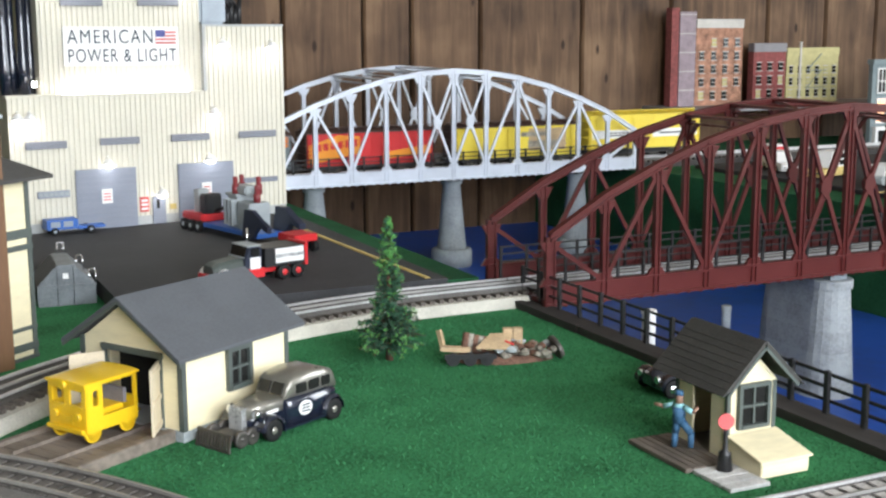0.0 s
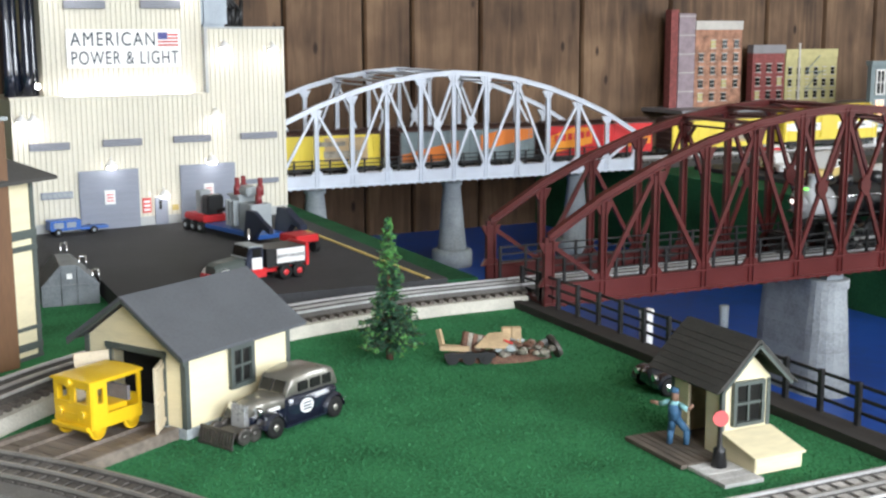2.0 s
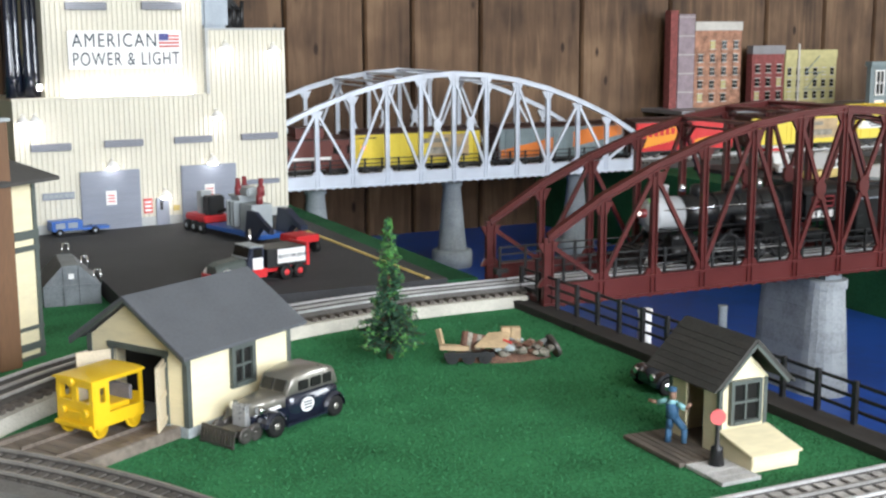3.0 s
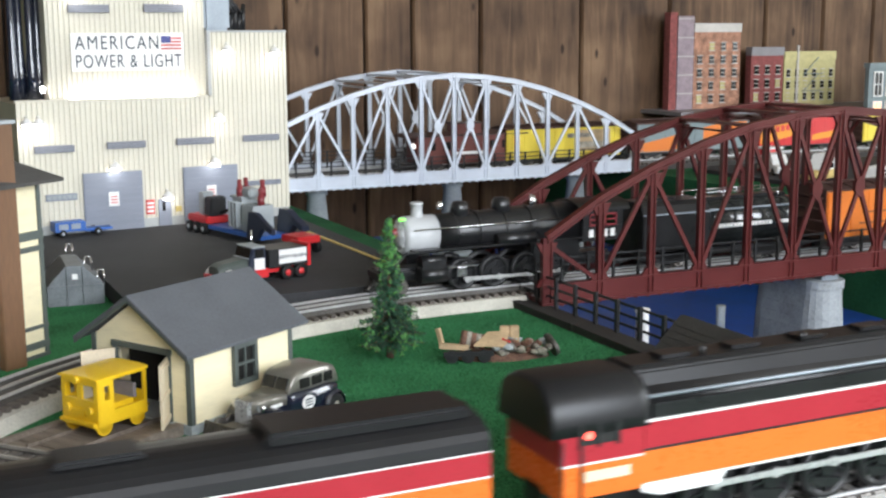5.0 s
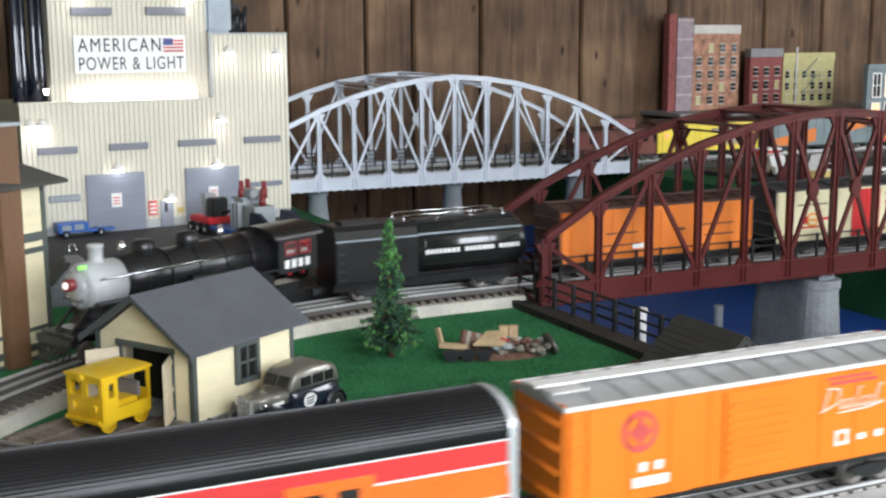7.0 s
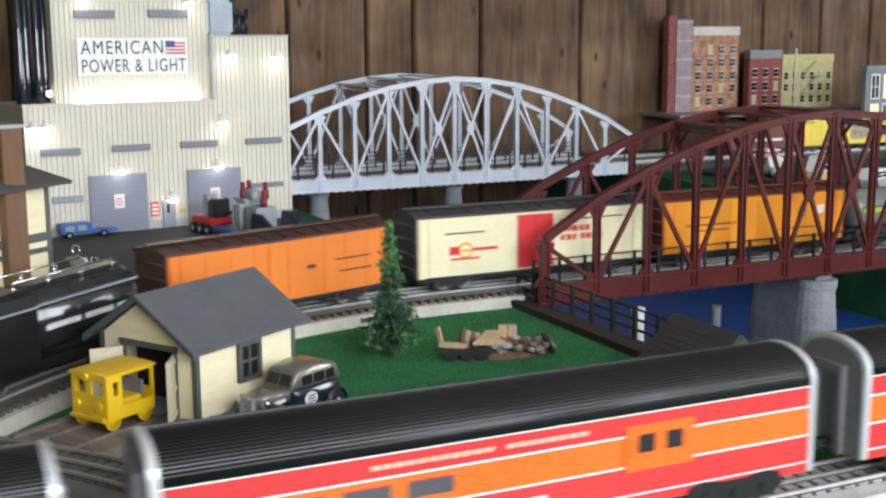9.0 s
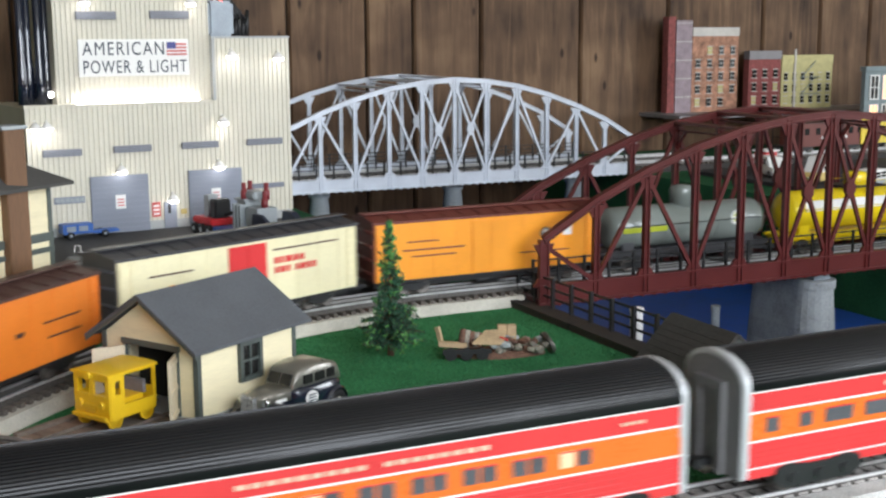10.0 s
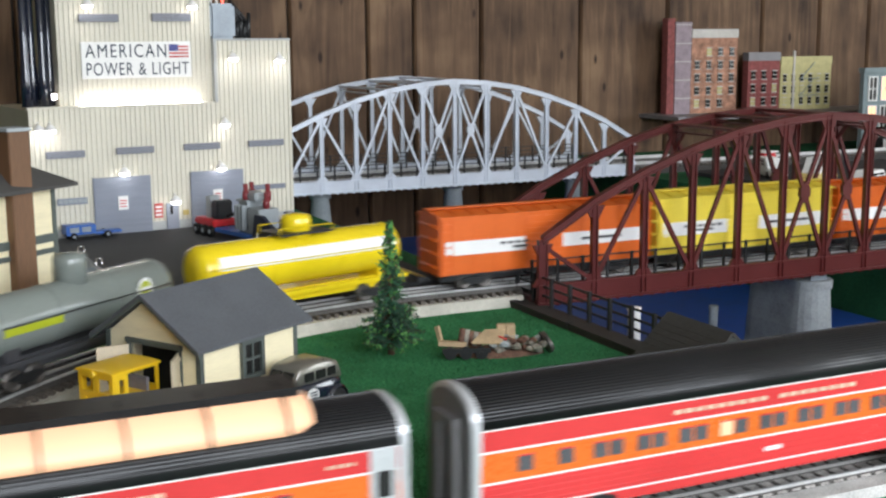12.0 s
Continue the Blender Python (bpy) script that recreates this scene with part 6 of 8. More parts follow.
def house_car(name, label, length, colour, roof, low=0.0135, high=0.07, wide=0.054, door="plug", end=None, doorcol=None, roofwalk="roofgrey", drop=0.0, rib=0.0012):
    """A closed freight car; origin on the rail under its middle."""
    root = thing(name, label, "freight car")
    h, w = length / 2, wide / 2
    part("body", bm_box(-h + 0.002, h - 0.002, -w, w, low, high), colour, root, bevel=0.0006)
    for s in (-1, 1):
        x0, x1 = sorted((s * (h - 0.0018), s * h))
        part("end_wall", bm_box(x0, x1, -w + 0.0008, w - 0.0008, low, high + 0.002), end or roof, root, bevel=0.0003)
        for k in range(4):
            z = low + (high - low) * (k + 0.6) / 4.3
            bm = bmesh.new()
            tube(bm, (s * h, -w + 0.004, z), (s * h, w - 0.004, z), 0.0014, seg=8)
            part("end_rib", bm, end or roof, root)
    bm = bmesh.new()
    rise = 0.0052
    prism_pts = [(-w - 0.0012, high - 0.0015), (w + 0.0012, high - 0.0015), (w + 0.0012, high + 0.0006), (0, high + rise), (-w - 0.0012, high + 0.0006)]
    loft(bm, [[(x, y, z) for y, z in prism_pts] for x in (-h - 0.001, h + 0.001)])
    rf = part("roof", bm, roof, root, "ridged car roof")
    n = max(8, int(length / 0.02))
    for i in range(1, n):
        x = -h + length * i / n
        for s in (-1, 1):
            part("roof_rib", bm_beam((x, s * (w + 0.001), high + 0.0012), (x, 0, high + rise + 0.0006), 0.0016, rib), roof, rf)
    part("roof_walk", bm_box(-h - 0.004, h + 0.004, -0.0055, 0.0055, high + rise + 0.001, high + rise + 0.0022), roofwalk, rf)
    for s in (-1, 1):
        y = s * w
        d0, d1 = (-0.03, 0.016) if door == "slide" else (-0.0215, 0.0215)
        bm = bmesh.new()
        yy0, yy1 = sorted((y, y + s * 0.0014))
        box(bm, d0, d1, yy0, yy1, low + 0.003, high - 0.004)
        dr = part("door", bm, doorcol or colour, root, "car side door", bevel=0.0003)
        if door == "slide":
            for k in range(8):
                z = low + 0.007 + k * (high - low - 0.015) / 8
                a, b = sorted((y + s * 0.0014, y + s * 0.0024))
                part("door_rib", bm_box(d0 + 0.003, d1 - 0.003, a, b, z, z + 0.0028), doorcol or colour, dr)
            a, b = sorted((y, y + s * 0.0022))
            part("door_track", bm_box(d0 - 0.02, d1 + 0.03, a, b, low - 0.001, low + 0.0015), "black", root)
        else:
            part("latch_bar", bm_box(-0.0006, 0.0006, min(y + s * 0.0014, y + s * 0.0022), max(y + s * 0.0014, y + s * 0.0022), low + 0.004, high - 0.006), doorcol or colour, dr)
        for sx in (-1, 1):
            ladder(root, sx * (h - 0.009), low + 0.002, high - 0.003, y if s < 0 else y + 0.0012, colour)
        a, b = sorted((y, y + s * 0.0008))
        part("sill", bm_box(-h + 0.01, h - 0.01, a, b, low - 0.0015, low + 0.001), "black", root)
        for k in range(int(length / 0.026)):
            x = -h + 0.014 + k * 0.026
            if d0 - 0.002 < x < d1 + 0.002:
                continue
            a, b = sorted((y, y + s * 0.0005))
            part("seam", bm_box(x - 0.0004, x + 0.0004, a, b, low + 0.002, high - 0.002), colour, root)
    part("underframe", bm_box(-h + 0.006, h - 0.006, -0.016, 0.016, 0.0095, low), "black", root)
    part("brake_tank", bm_tube((-0.012, -0.012, 0.0085), (0.016, -0.012, 0.0085), 0.0042, seg=12), "black", root)
    for s in (-1, 1):
        bogie(root, s * (h - 0.045), drop=drop)
    couplers(root, h)
    return root


def bars(root, y, items, material):
    """Plain bars for writing on a side: x0, x1, z0, z1 each."""
    for x0, x1, z0, z1 in items:
        part("writing_bar", bm_box(x0, x1, y - 0.0006, y - 0.0001, z0, z1), material, root)


def round_emblem(root, x, y, z, r, outer, inner):
    bm = bmesh.new()
    tube(bm, (x, y - 0.0005, z), (x, y, z), r, seg=26)
    e = part("emblem", bm, outer, root, "round emblem")
    bm = bmesh.new()
    tube(bm, (x, y - 0.0009, z), (x, y - 0.0005, z), r * 0.72, seg=22)
    part("emblem_field", bm, inner, e)
    part("emblem_bar", bm_box(x - r * 0.6, x + r * 0.6, y - 0.0013, y - 0.0009, z - r * 0.14, z + r * 0.14), outer, e)


def tank_car(name, label, length, colour, r, zc, stripe, dome):
    root = thing(name, label, "tank car")
    h = length / 2
    bm = bmesh.new()
    secs = [(-h, 0.35), (-h + 0.0015, 0.7), (-h + 0.005, 0.92), (-h + 0.01, 1.0), (h - 0.01, 1.0), (h - 0.005, 0.92), (h - 0.0015, 0.7), (h, 0.35)]
    loft(bm, [[(x, r * f * math.cos(a), zc + r * f * math.sin(a)) for a in [2 * math.pi * i / 32 for i in range(32)]] for x, f in secs], smooth=True)
    tank = part("tank", bm, colour, root)
    for x in (-h + 0.012, -h * 0.33, h * 0.33, h - 0.012):
        bm = bmesh.new()
        tube(bm, (x - 0.0007, 0, zc), (x + 0.0007, 0, zc), r + 0.0004, seg=32)
        part("seam_band", bm, colour, tank)
    bm = bmesh.new()
    if dome == "tall":
        lathe(bm, [(0.0135, zc + r * 0.8), (0.0135, zc + r + 0.0165), (0.012, zc + r + 0.0195), (0.003, zc + r + 0.0212)], 24)
    else:
        lathe(bm, [(0.0145, zc + r * 0.8), (0.0145, zc + r + 0.0155), (0.0125, zc + r + 0.0185), (0.002, zc + r + 0.02)], 24)
    dm = part("dome", bm, colour, root)
    if dome == "low":
        pl = part("platform", bm_box(-0.03, 0.03, -0.021, 0.021, zc + r + 0.0015, zc + r + 0.0035), "black", root, "black dome platform")
        for s in (-1, 1):
            bm = bmesh.new()
            beam(bm, (-0.03, s * 0.0185, zc + r + 0.009), (0.03, s * 0.0185, zc + r + 0.009), 0.0008, 0.0008)
            for x in (-0.03, 0.0, 0.03):
                beam(bm, (x, s * 0.0185, zc + r), (x, s * 0.0185, zc + r + 0.009), 0.0008, 0.0008)
            part("platform_rail", bm, colour, pl)
    for s in (-1, 1):
        bm = bmesh.new()
        y = s * (r + 0.0022)
        tube(bm, (-h + 0.008, y, zc + 0.004), (h - 0.008, y, zc + 0.004), 0.0006, seg=6)
        for i in range(6):
            x = -h + 0.012 + i * (length - 0.024) / 5
            tube(bm, (x, s * (r - 0.001), zc + 0.004), (x, y, zc + 0.004), 0.0005, seg=6)
        part("handrail", bm, "black" if colour == "tankgrey" else colour, root)
        # stripe as a thin curved plate on the shell
        bm = bmesh.new()
        a0, a1 = stripe[1], stripe[2]
        secs = []
        for x in (stripe[3], stripe[4]):
            ang = [radians(a0 + (a1 - a0) * i / 6) for i in range(7)]
            outer = [(x, s * (r + 0.0006) * math.cos(a), zc + (r + 0.0006) * math.sin(a)) for a in ang]
            inner = [(x, s * (r - 0.0005) * math.cos(a), zc + (r - 0.0005) * math.sin(a)) for a in reversed(ang)]
            secs.append(outer + inner)
        loft(bm, secs)
        part("stripe", bm, stripe[0], tank)
    frame_col = "tankyellow" if colour == "tankyellow" else "darkgrey"
    part("frame", bm_box(-h - 0.006, h + 0.006, -0.013, 0.013, 0.0125, 0.0245), frame_col, root, bevel=0.0005)
    for s in (-1, 1):
        part("side_sill", bm_box(-h - 0.004, h + 0.004, s * 0.0215 - 0.0018, s * 0.0215 + 0.0018, 0.0205, 0.0245), frame_col, root)
        x0, x1 = sorted((s * (h - 0.03), s * (h - 0.015)))
        part("saddle", bm_box(x0, x1, -0.018, 0.018, 0.0205, zc - r * 0.55), frame_col, root)
        bogie(root, s * (h - 0.035))
    couplers(root, h + 0.004)
    return root


def streamliner(name, label, kind):
    """A 0.384 m streamlined passenger car with an arched black roof."""
    root = thing(name, label, "passenger car")
    h, w = 0.192, 0.0275
    low, eave = 0.0065, 0.0587

    def arch_ring(x, k=1.0, dz=0.0):
        pts = []
        for i in range(17):
            a = math.pi * i / 16
            pts.append((x, (w + 0.0005) * k * math.cos(a), eave + dz + 0.0188 * k * math.sin(a) ** 0.8 if 0 < i < 16 else eave + dz))
        return pts

    bands = (("daylightred", low, 0.0122), ("white", 0.0122, 0.0131), ("daylightred", 0.0131, 0.0283), ("white", 0.0283, 0.0294), ("daylightorange", 0.0294, 0.0456), ("white", 0.0456, 0.0467), ("daylightred", 0.0467, 0.0578), ("white", 0.0578, 0.0587))
    for colour, z0, z1 in bands:
        out = 0.0003 if colour == "white" else 0.0
        part("side_band", bm_box(-h + 0.004, h - 0.004, -w - out, w + out, z0, z1), colour, root)
    for k in range(4):
        for z in (0.0146 + k * 0.0034,):
            for s in (-1, 1):
                y0, y1 = sorted((s * w, s * (w + 0.0005)))
                part("flute", bm_box(-h + 0.006, h - 0.006, y0, y1, z, z + 0.0012), "daylightred", root)
    bm = bmesh.new()
    loft(bm, [arch_ring(-h + 0.004), arch_ring(h - 0.004)], smooth=True)
    roof = part("roof", bm, "roofblack", root, "black ribbed arched roof")
    for i in range(2, 31):
        a = math.pi * i / 32
        y, z = (w + 0.0005) * math.cos(a), eave + 0.0188 * math.sin(a) ** 0.8
        part("roof_flute", bm_beam((-h + 0.005, y, z), (h - 0.005, y, z), 0.001, 0.0004, up=(0, math.cos(a), math.sin(a))), "roofblack", roof)
    for s in (-1, 1):
        x0, x1 = sorted((s * (h - 0.0055), s * h))
        bm = bmesh.new()
        ring = [(y, z) for _, y, z in arch_ring(0, 1.015, 0.0004)] + [(-w - 0.0006, low), (w + 0.0006, low)]
        loft(bm, [[(x, y, z) for y, z in ring] for x in (x0, x1)])
        endcap = part("end_cap", bm, "aluminium", root, "bright aluminium end band", bevel=0.0008)
        a, b = sorted((s * h, s * (h + 0.004)))
        bm = bmesh.new()
        box(bm, a, b, -0.013, -0.008, low, 0.062)
        box(bm, a, b, 0.008, 0.013, low, 0.062)
        box(bm, a, b, -0.008, 0.008, 0.056, 0.062)
        part("diaphragm", bm, "ventgrey", endcap)
        part("end_door", bm_box(min(s * h, s * (h + 0.0012)), max(s * h, s * (h + 0.0012)), -0.008, 0.008, low, 0.056), "ventgrey", endcap)
        bm = bmesh.new()
        loft(bm, [[(x, y * 0.93, low + (z - low) * 0.96) for y, z in ring] for x in sorted((s * (h - 0.001), s * (h + 0.0006)))])
        part("end_plate", bm, "ventgrey", endcap, "dark grey car end")
        bogie(root, s * 0.135, 0.0095, 0.024, B_DROP)
        for q in (-1, 1):
            bm = bmesh.new()
            xc = s * 0.135
            prism(bm, [(xc - 0.034, 0.0035), (xc - 0.031, 0.0105), (xc - 0.022, 0.0125), (xc - 0.008, 0.0105), (xc + 0.008, 0.0105), (xc + 0.022, 0.0125), (xc + 0.031, 0.0105), (xc + 0.034, 0.0035), (xc + 0.026, -0.002), (xc - 0.026, -0.002)], q * (w + 0.0008) - 0.0009, q * (w + 0.0008) + 0.0009)
            frame_ = part("truck_frame", bm, "black", root, "black truck side frame", bevel=0.0004)
            for dx in (-0.02, 0.0, 0.02):
                part("journal_box", bm_tube((xc + dx, q * (w + 0.0012), 0.004), (xc + dx, q * (w + 0.0032), 0.004), 0.0032, seg=12), "black", frame_)
        part("skirt_box", bm_box(-0.08, 0.08, s * 0.018 - 0.004, s * 0.018 + 0.004, 0.0035, low), "black", root)
    part("underframe", bm_box(-h + 0.01, h - 0.01, -0.015, 0.015, 0.004, low), "black", root)
    couplers(root, h)

    def window(x0, x1, z0=0.0335, z1=0.0425, glass="smoked"):
        for s in (-1, 1):
            y0, y1 = sorted((s * (w - 0.001), s * (w + 0.0005)))
            wn = part("window", bm_box(x0, x1, y0, y1, z0, z1), glass, root, "dark side window")
            y0, y1 = sorted((s * (w + 0.0005), s * (w + 0.001)))
            part("gasket", bm_box(x0, x1, y0, y1, z1 - 0.0006, z1), "daylightred", wn)

    def baggage_door(xc):
        for s in (-1, 1):
            y0, y1 = sorted((s * w, s * (w + 0.0013)))
            d = part("baggage_door", bm_box(xc - 0.0225, xc + 0.0225, y0, y1, 0.0262, 0.0518), "daylightorange", root, "orange baggage door with two small windows", bevel=0.0004)
            y0, y1 = sorted((s * (w + 0.0013), s * (w + 0.0017)))
            for q in (-1, 1):
                part("door_window", bm_box(xc + q * 0.0092 - 0.0052, xc + q * 0.0092 + 0.0052, y0, y1, 0.0365, 0.0465), "darkroom", d)

    def vestibule(x):
        for s in (-1, 1):
            y0, y1 = sorted((s * w, s * (w + 0.0011)))
            d = part("vestibule_door", bm_box(x - 0.0075, x + 0.0075, y0, y1, low, 0.0587), "aluminium", root, "silver end door", bevel=0.0004)
            y0, y1 = sorted((s * (w + 0.0011), s * (w + 0.0015)))
            part("door_window", bm_box(x - 0.004, x + 0.004, y0, y1, 0.033, 0.0465), "darkroom", d)

    y = -w
    if kind == "baggage":
        baggage_door(0.092)
        baggage_door(-0.09)
        bars(root, y, [(-0.06 + i * 0.0065, -0.0555 + i * 0.0065, 0.0508, 0.0532) for i in range(15)], "palewood")
    elif kind == "combine":
        baggage_door(0.083)
        for x0, x1 in ((-0.175, -0.166), (-0.15, -0.141), (-0.131, -0.11), (-0.1, -0.075), (-0.066, -0.041)):
            window(x0, x1)
        bars(root, y, [(-0.085 + i * 0.0062, -0.0808 + i * 0.0062, 0.0508, 0.0532) for i in range(20) if i != 11], "palewood")
    else:
        xs = [-0.172, -0.143] if kind == "coach" else [-0.165, -0.14]
        for x in xs:
            window(x, x + 0.009)
        for i in range(9):
            x = -0.118 + i * 0.0285
            # two of these panes a side glow, taking the dome's emissive glass
            glass = "domeglow" if (i * 7) % 5 == 1 else "smoked"
            window(x, x + 0.0085, glass=glass)
            window(x + 0.0105, x + 0.019)
        bars(root, y, [(-0.065 + i * 0.0075, -0.0602 + i * 0.0075, 0.0508, 0.0532) for i in range(18) if i != 9] + [(0.148 + i * 0.004, 0.1505 + i * 0.004, 0.0515, 0.0532) for i in range(4)], "palewood")
        if kind != "coach":
            vestibule(0.178)
    if kind == "dome":
        bm = bmesh.new()
        loft(bm, [[(x, (w - 0.0015) * k * math.cos(math.pi * i / 14), 0.071 + 0.019 * k * math.sin(math.pi * i / 14)) for i in range(15)] for x, k in ((-0.15, 0.8), (-0.14, 1.0), (0.13, 1.0), (0.145, 0.75))], smooth=True)
        dome = part("dome_glass", bm, "domeglow", root, "lit glass dome")
        for i in range(8):
            x = -0.14 + i * 0.0386
            bm = bmesh.new()
            pts = [Vector((x, (w - 0.001) * math.cos(math.pi * k / 14), 0.071 + 0.0196 * math.sin(math.pi * k / 14))) for k in range(15)]
            for a, b in zip(pts, pts[1:]):
                beam(bm, a, b, 0.0028, 0.0012, up=(1, 0, 0))
            part("dome_rib", bm, "roofblack", dome)
        part("dome_spine", bm_box(-0.145, 0.14, -0.0135, 0.0135, 0.087, 0.0912), "roofblack", dome)
    bars(root, y, [(0.0, 0.012, 0.0195, 0.0222)], "white")
    return root


def steam_wheel(root, x, y, r, tyre="locoblack", drop=0.0):
    s = 1 if y > 0 else -1
    bm = bmesh.new()
    lathe(bm, [(r * 0.8, -0.002), (r * 1.06, -0.002), (r * 1.06, -0.0012), (r, -0.0008), (r, 0.0022), (r * 0.8, 0.0022), (r * 0.8, -0.002)], 26, pose(0, 0, 0, 90 if s < 0 else -90))
    wh = part("driving_wheel", bm, tyre, root, "spoked driving wheel", m=pose(x, y, r - drop))
    for k in range(9):
        a = 2 * math.pi * k / 9
        part("spoke", bm_beam((0, 0, 0), (r * 0.84 * math.cos(a), 0, r * 0.84 * math.sin(a)), 0.0014, 0.0014), "locoblack", wh)
    bm = bmesh.new()
    tube(bm, (0, -0.002, 0), (0, 0.002, 0), r * 0.26, seg=14)
    part("hub", bm, "locoblack", wh)
    bm = bmesh.new()
    prism(bm, [(-r * 0.75, -r * 0.3), (-r * 0.4, -r * 0.62), (r * 0.4, -r * 0.62), (r * 0.75, -r * 0.3)], -0.0017, 0.0017)
    part("counterweight", bm, "locoblack", wh)
    return wh


def consolidation():
    """Black steam engine heading toward -x; x = 0 where the smokebox meets the boiler."""
    root = thing("steam_locomotive", "black steam locomotive with silver smokebox and red cab windows", "locomotive")
    zc, r = 0.0575, 0.0195
    R = pose(0, 0, zc, 0, 90)
    bm = bmesh.new()
    lathe(bm, [(0.006, -0.0375), (0.0165, -0.0365), (r - 0.0005, -0.034), (r, -0.032), (r, 0.0)], 32, R)
    sb = part("smokebox", bm, "smokebox", root, "silver grey smokebox")
    bm = bmesh.new()
    lathe(bm, [(0.002, -0.041), (0.009, -0.0405), (0.0125, -0.038), (0.0125, -0.036)], 24, R)
    part("smokebox_door", bm, "smokebox", sb)
    for k in range(10):
        a = 2 * math.pi * k / 10
        part("bolt", bm_beam((-0.0376, 0.0148 * math.cos(a), zc + 0.0148 * math.sin(a)), (-0.0392, 0.0148 * math.cos(a), zc + 0.0148 * math.sin(a)), 0.0018, 0.0018), "smokebox", sb)
    bm = bmesh.new()
    lathe(bm, [(r + 0.0002, 0.0), (r + 0.0002, 0.04), (r + 0.002, 0.09), (r + 0.0035, 0.162)], 32, R)
    boiler = part("boiler", bm, "locoblack", root, "glossy black boiler")
    for x in (0.02, 0.045, 0.075, 0.105, 0.135):
        bm = bmesh.new()
        q = r + 0.0006 + (0.002 * x / 0.09 if x > 0.04 else 0)
        tube(bm, (x - 0.001, 0, zc), (x + 0.001, 0, zc), q + 0.0003, seg=32)
        part("boiler_band", bm, "locoblack", boiler)
    bm = bmesh.new()
    lathe(bm, [(0.0078, zc + r - 0.003), (0.0058, zc + r + 0.002), (0.0058, zc + r + 0.0105), (0.0066, zc + r + 0.011), (0.0066, zc + r + 0.0135)], 20, pose(-0.018, 0, 0))
    part("chimney", bm, "smokebox", root)
    for x, rr, hh, nm in ((0.03, 0.0095, 0.012, "sand_dome"), (0.078, 0.0098, 0.0135, "steam_dome")):
        bm = bmesh.new()
        lathe(bm, [(rr + 0.001, zc + r - 0.004), (rr, zc + r + hh * 0.6), (rr * 0.8, zc + r + hh * 0.9), (rr * 0.15, zc + r + hh)], 20, pose(x, 0, 0))
        part(nm, bm, "locoblack", root)
    bm = bmesh.new()
    lathe(bm, [(0.001, 0), (0.0042, 0.001), (0.003, 0.007), (0.001, 0.009)], 14, pose(0.008, 0, zc + r + 0.004))
    part("bell", bm, "chrome", root)
    bm = bmesh.new()
    tube(bm, (0.112, -0.003, zc + r), (0.112, -0.003, zc + r + 0.014), 0.0016, seg=8)
    tube(bm, (0.119, 0.003, zc + r), (0.119, 0.003, zc + r + 0.012), 0.0016, seg=8)
    part("whistle", bm, "chrome", root)
    # the housing's maroon paints in the red glow seen at the headlamp
    bm = bmesh.new()
    tube(bm, (-0.048, 0, zc + 0.003), (-0.036, 0, zc + 0.003), 0.0052, 0.005, 16)
    hl = part("headlamp", bm, "maroon", root, "headlamp housing reddened for the red glow on it")
    bm = bmesh.new()
    tube(bm, (-0.0486, 0, zc + 0.003), (-0.048, 0, zc + 0.003), 0.0028, seg=14)
    part("lens", bm, "trainglow", hl)
    for s in (-1, 1):
        bm = bmesh.new()
        tube(bm, (-0.042, s * 0.011, zc + 0.018), (-0.036, s * 0.011, zc + 0.018), 0.0015, seg=8)
        part("marker_lamp", bm, "locoblack" if s > 0 else "greenglow", root)
        # running boards, cylinders, handrails
        y0, y1 = sorted((s * 0.0155, s * 0.0275))
        part("running_board", bm_box(-0.032, 0.161, y0, y1, 0.044, 0.0458), "locoblack", root)
        bm = bmesh.new()
        tube(bm, (-0.026, s * 0.0225, 0.0195), (0.004, s * 0.0225, 0.0195), 0.0082, seg=20)
        tube(bm, (-0.024, s * 0.0215, 0.0335), (0.002, s * 0.0215, 0.0335), 0.0055, seg=18)
        box(bm, -0.024, 0.002, min(s * 0.012, s * 0.0275), max(s * 0.012, s * 0.0275), 0.0195, 0.0345)
        part("cylinder", bm, "locoblack", root, "black steam cylinder")
        bm = bmesh.new()
        tube(bm, (-0.03, s * 0.0225, zc + 0.008), (0.145, s * 0.0235, zc + 0.009), 0.0007, seg=6)
        part("handrail", bm, "chrome", root)
        bm = bmesh.new()
        tube(bm, (0.06, s * 0.024, 0.05), (0.105, s * 0.025, 0.05), 0.0058, seg=16)
        part("air_tank", bm, "locoblack", root, "black air tank")
        part("guide_bar", bm_box(0.004, 0.04, s * 0.0225 - 0.001, s * 0.0225 + 0.001, 0.0245, 0.0262), "chrome", root)
        part("crosshead", bm_box(0.016, 0.026, s * 0.0225 - 0.002, s * 0.0225 + 0.002, 0.0155, 0.0245), "chrome", root)
        bm = bmesh.new()
        beam(bm, (-0.03, s * 0.0105, 0.0445), (-0.058, s * 0.0105, 0.0185), 0.002, 0.002)
        part("front_brace", bm, "locoblack", root)
    part("frame", bm_box(-0.05, 0.205, -0.009, 0.009, 0.013, 0.026), "locoblack", root)
    part("firebox", bm_box(0.105, 0.164, -0.019, 0.019, 0.022, 0.05), "locoblack", root, bevel=0.002)
    part("pilot_beam", bm_box(-0.0625, -0.057, -0.0245, 0.0245, 0.0145, 0.0215), "locoblack", root, bevel=0.0005)
    part("front_deck", bm_box(-0.058, -0.03, -0.0225, 0.0225, 0.0215, 0.0235), "locoblack", root)
    pilot = part("pilot", bm_box(-0.0725, -0.0705, -0.009, 0.009, 0.003, 0.005), "locoblack", root, "slatted black pilot")
    for i in range(9):
        y = -0.022 + i * 0.0055
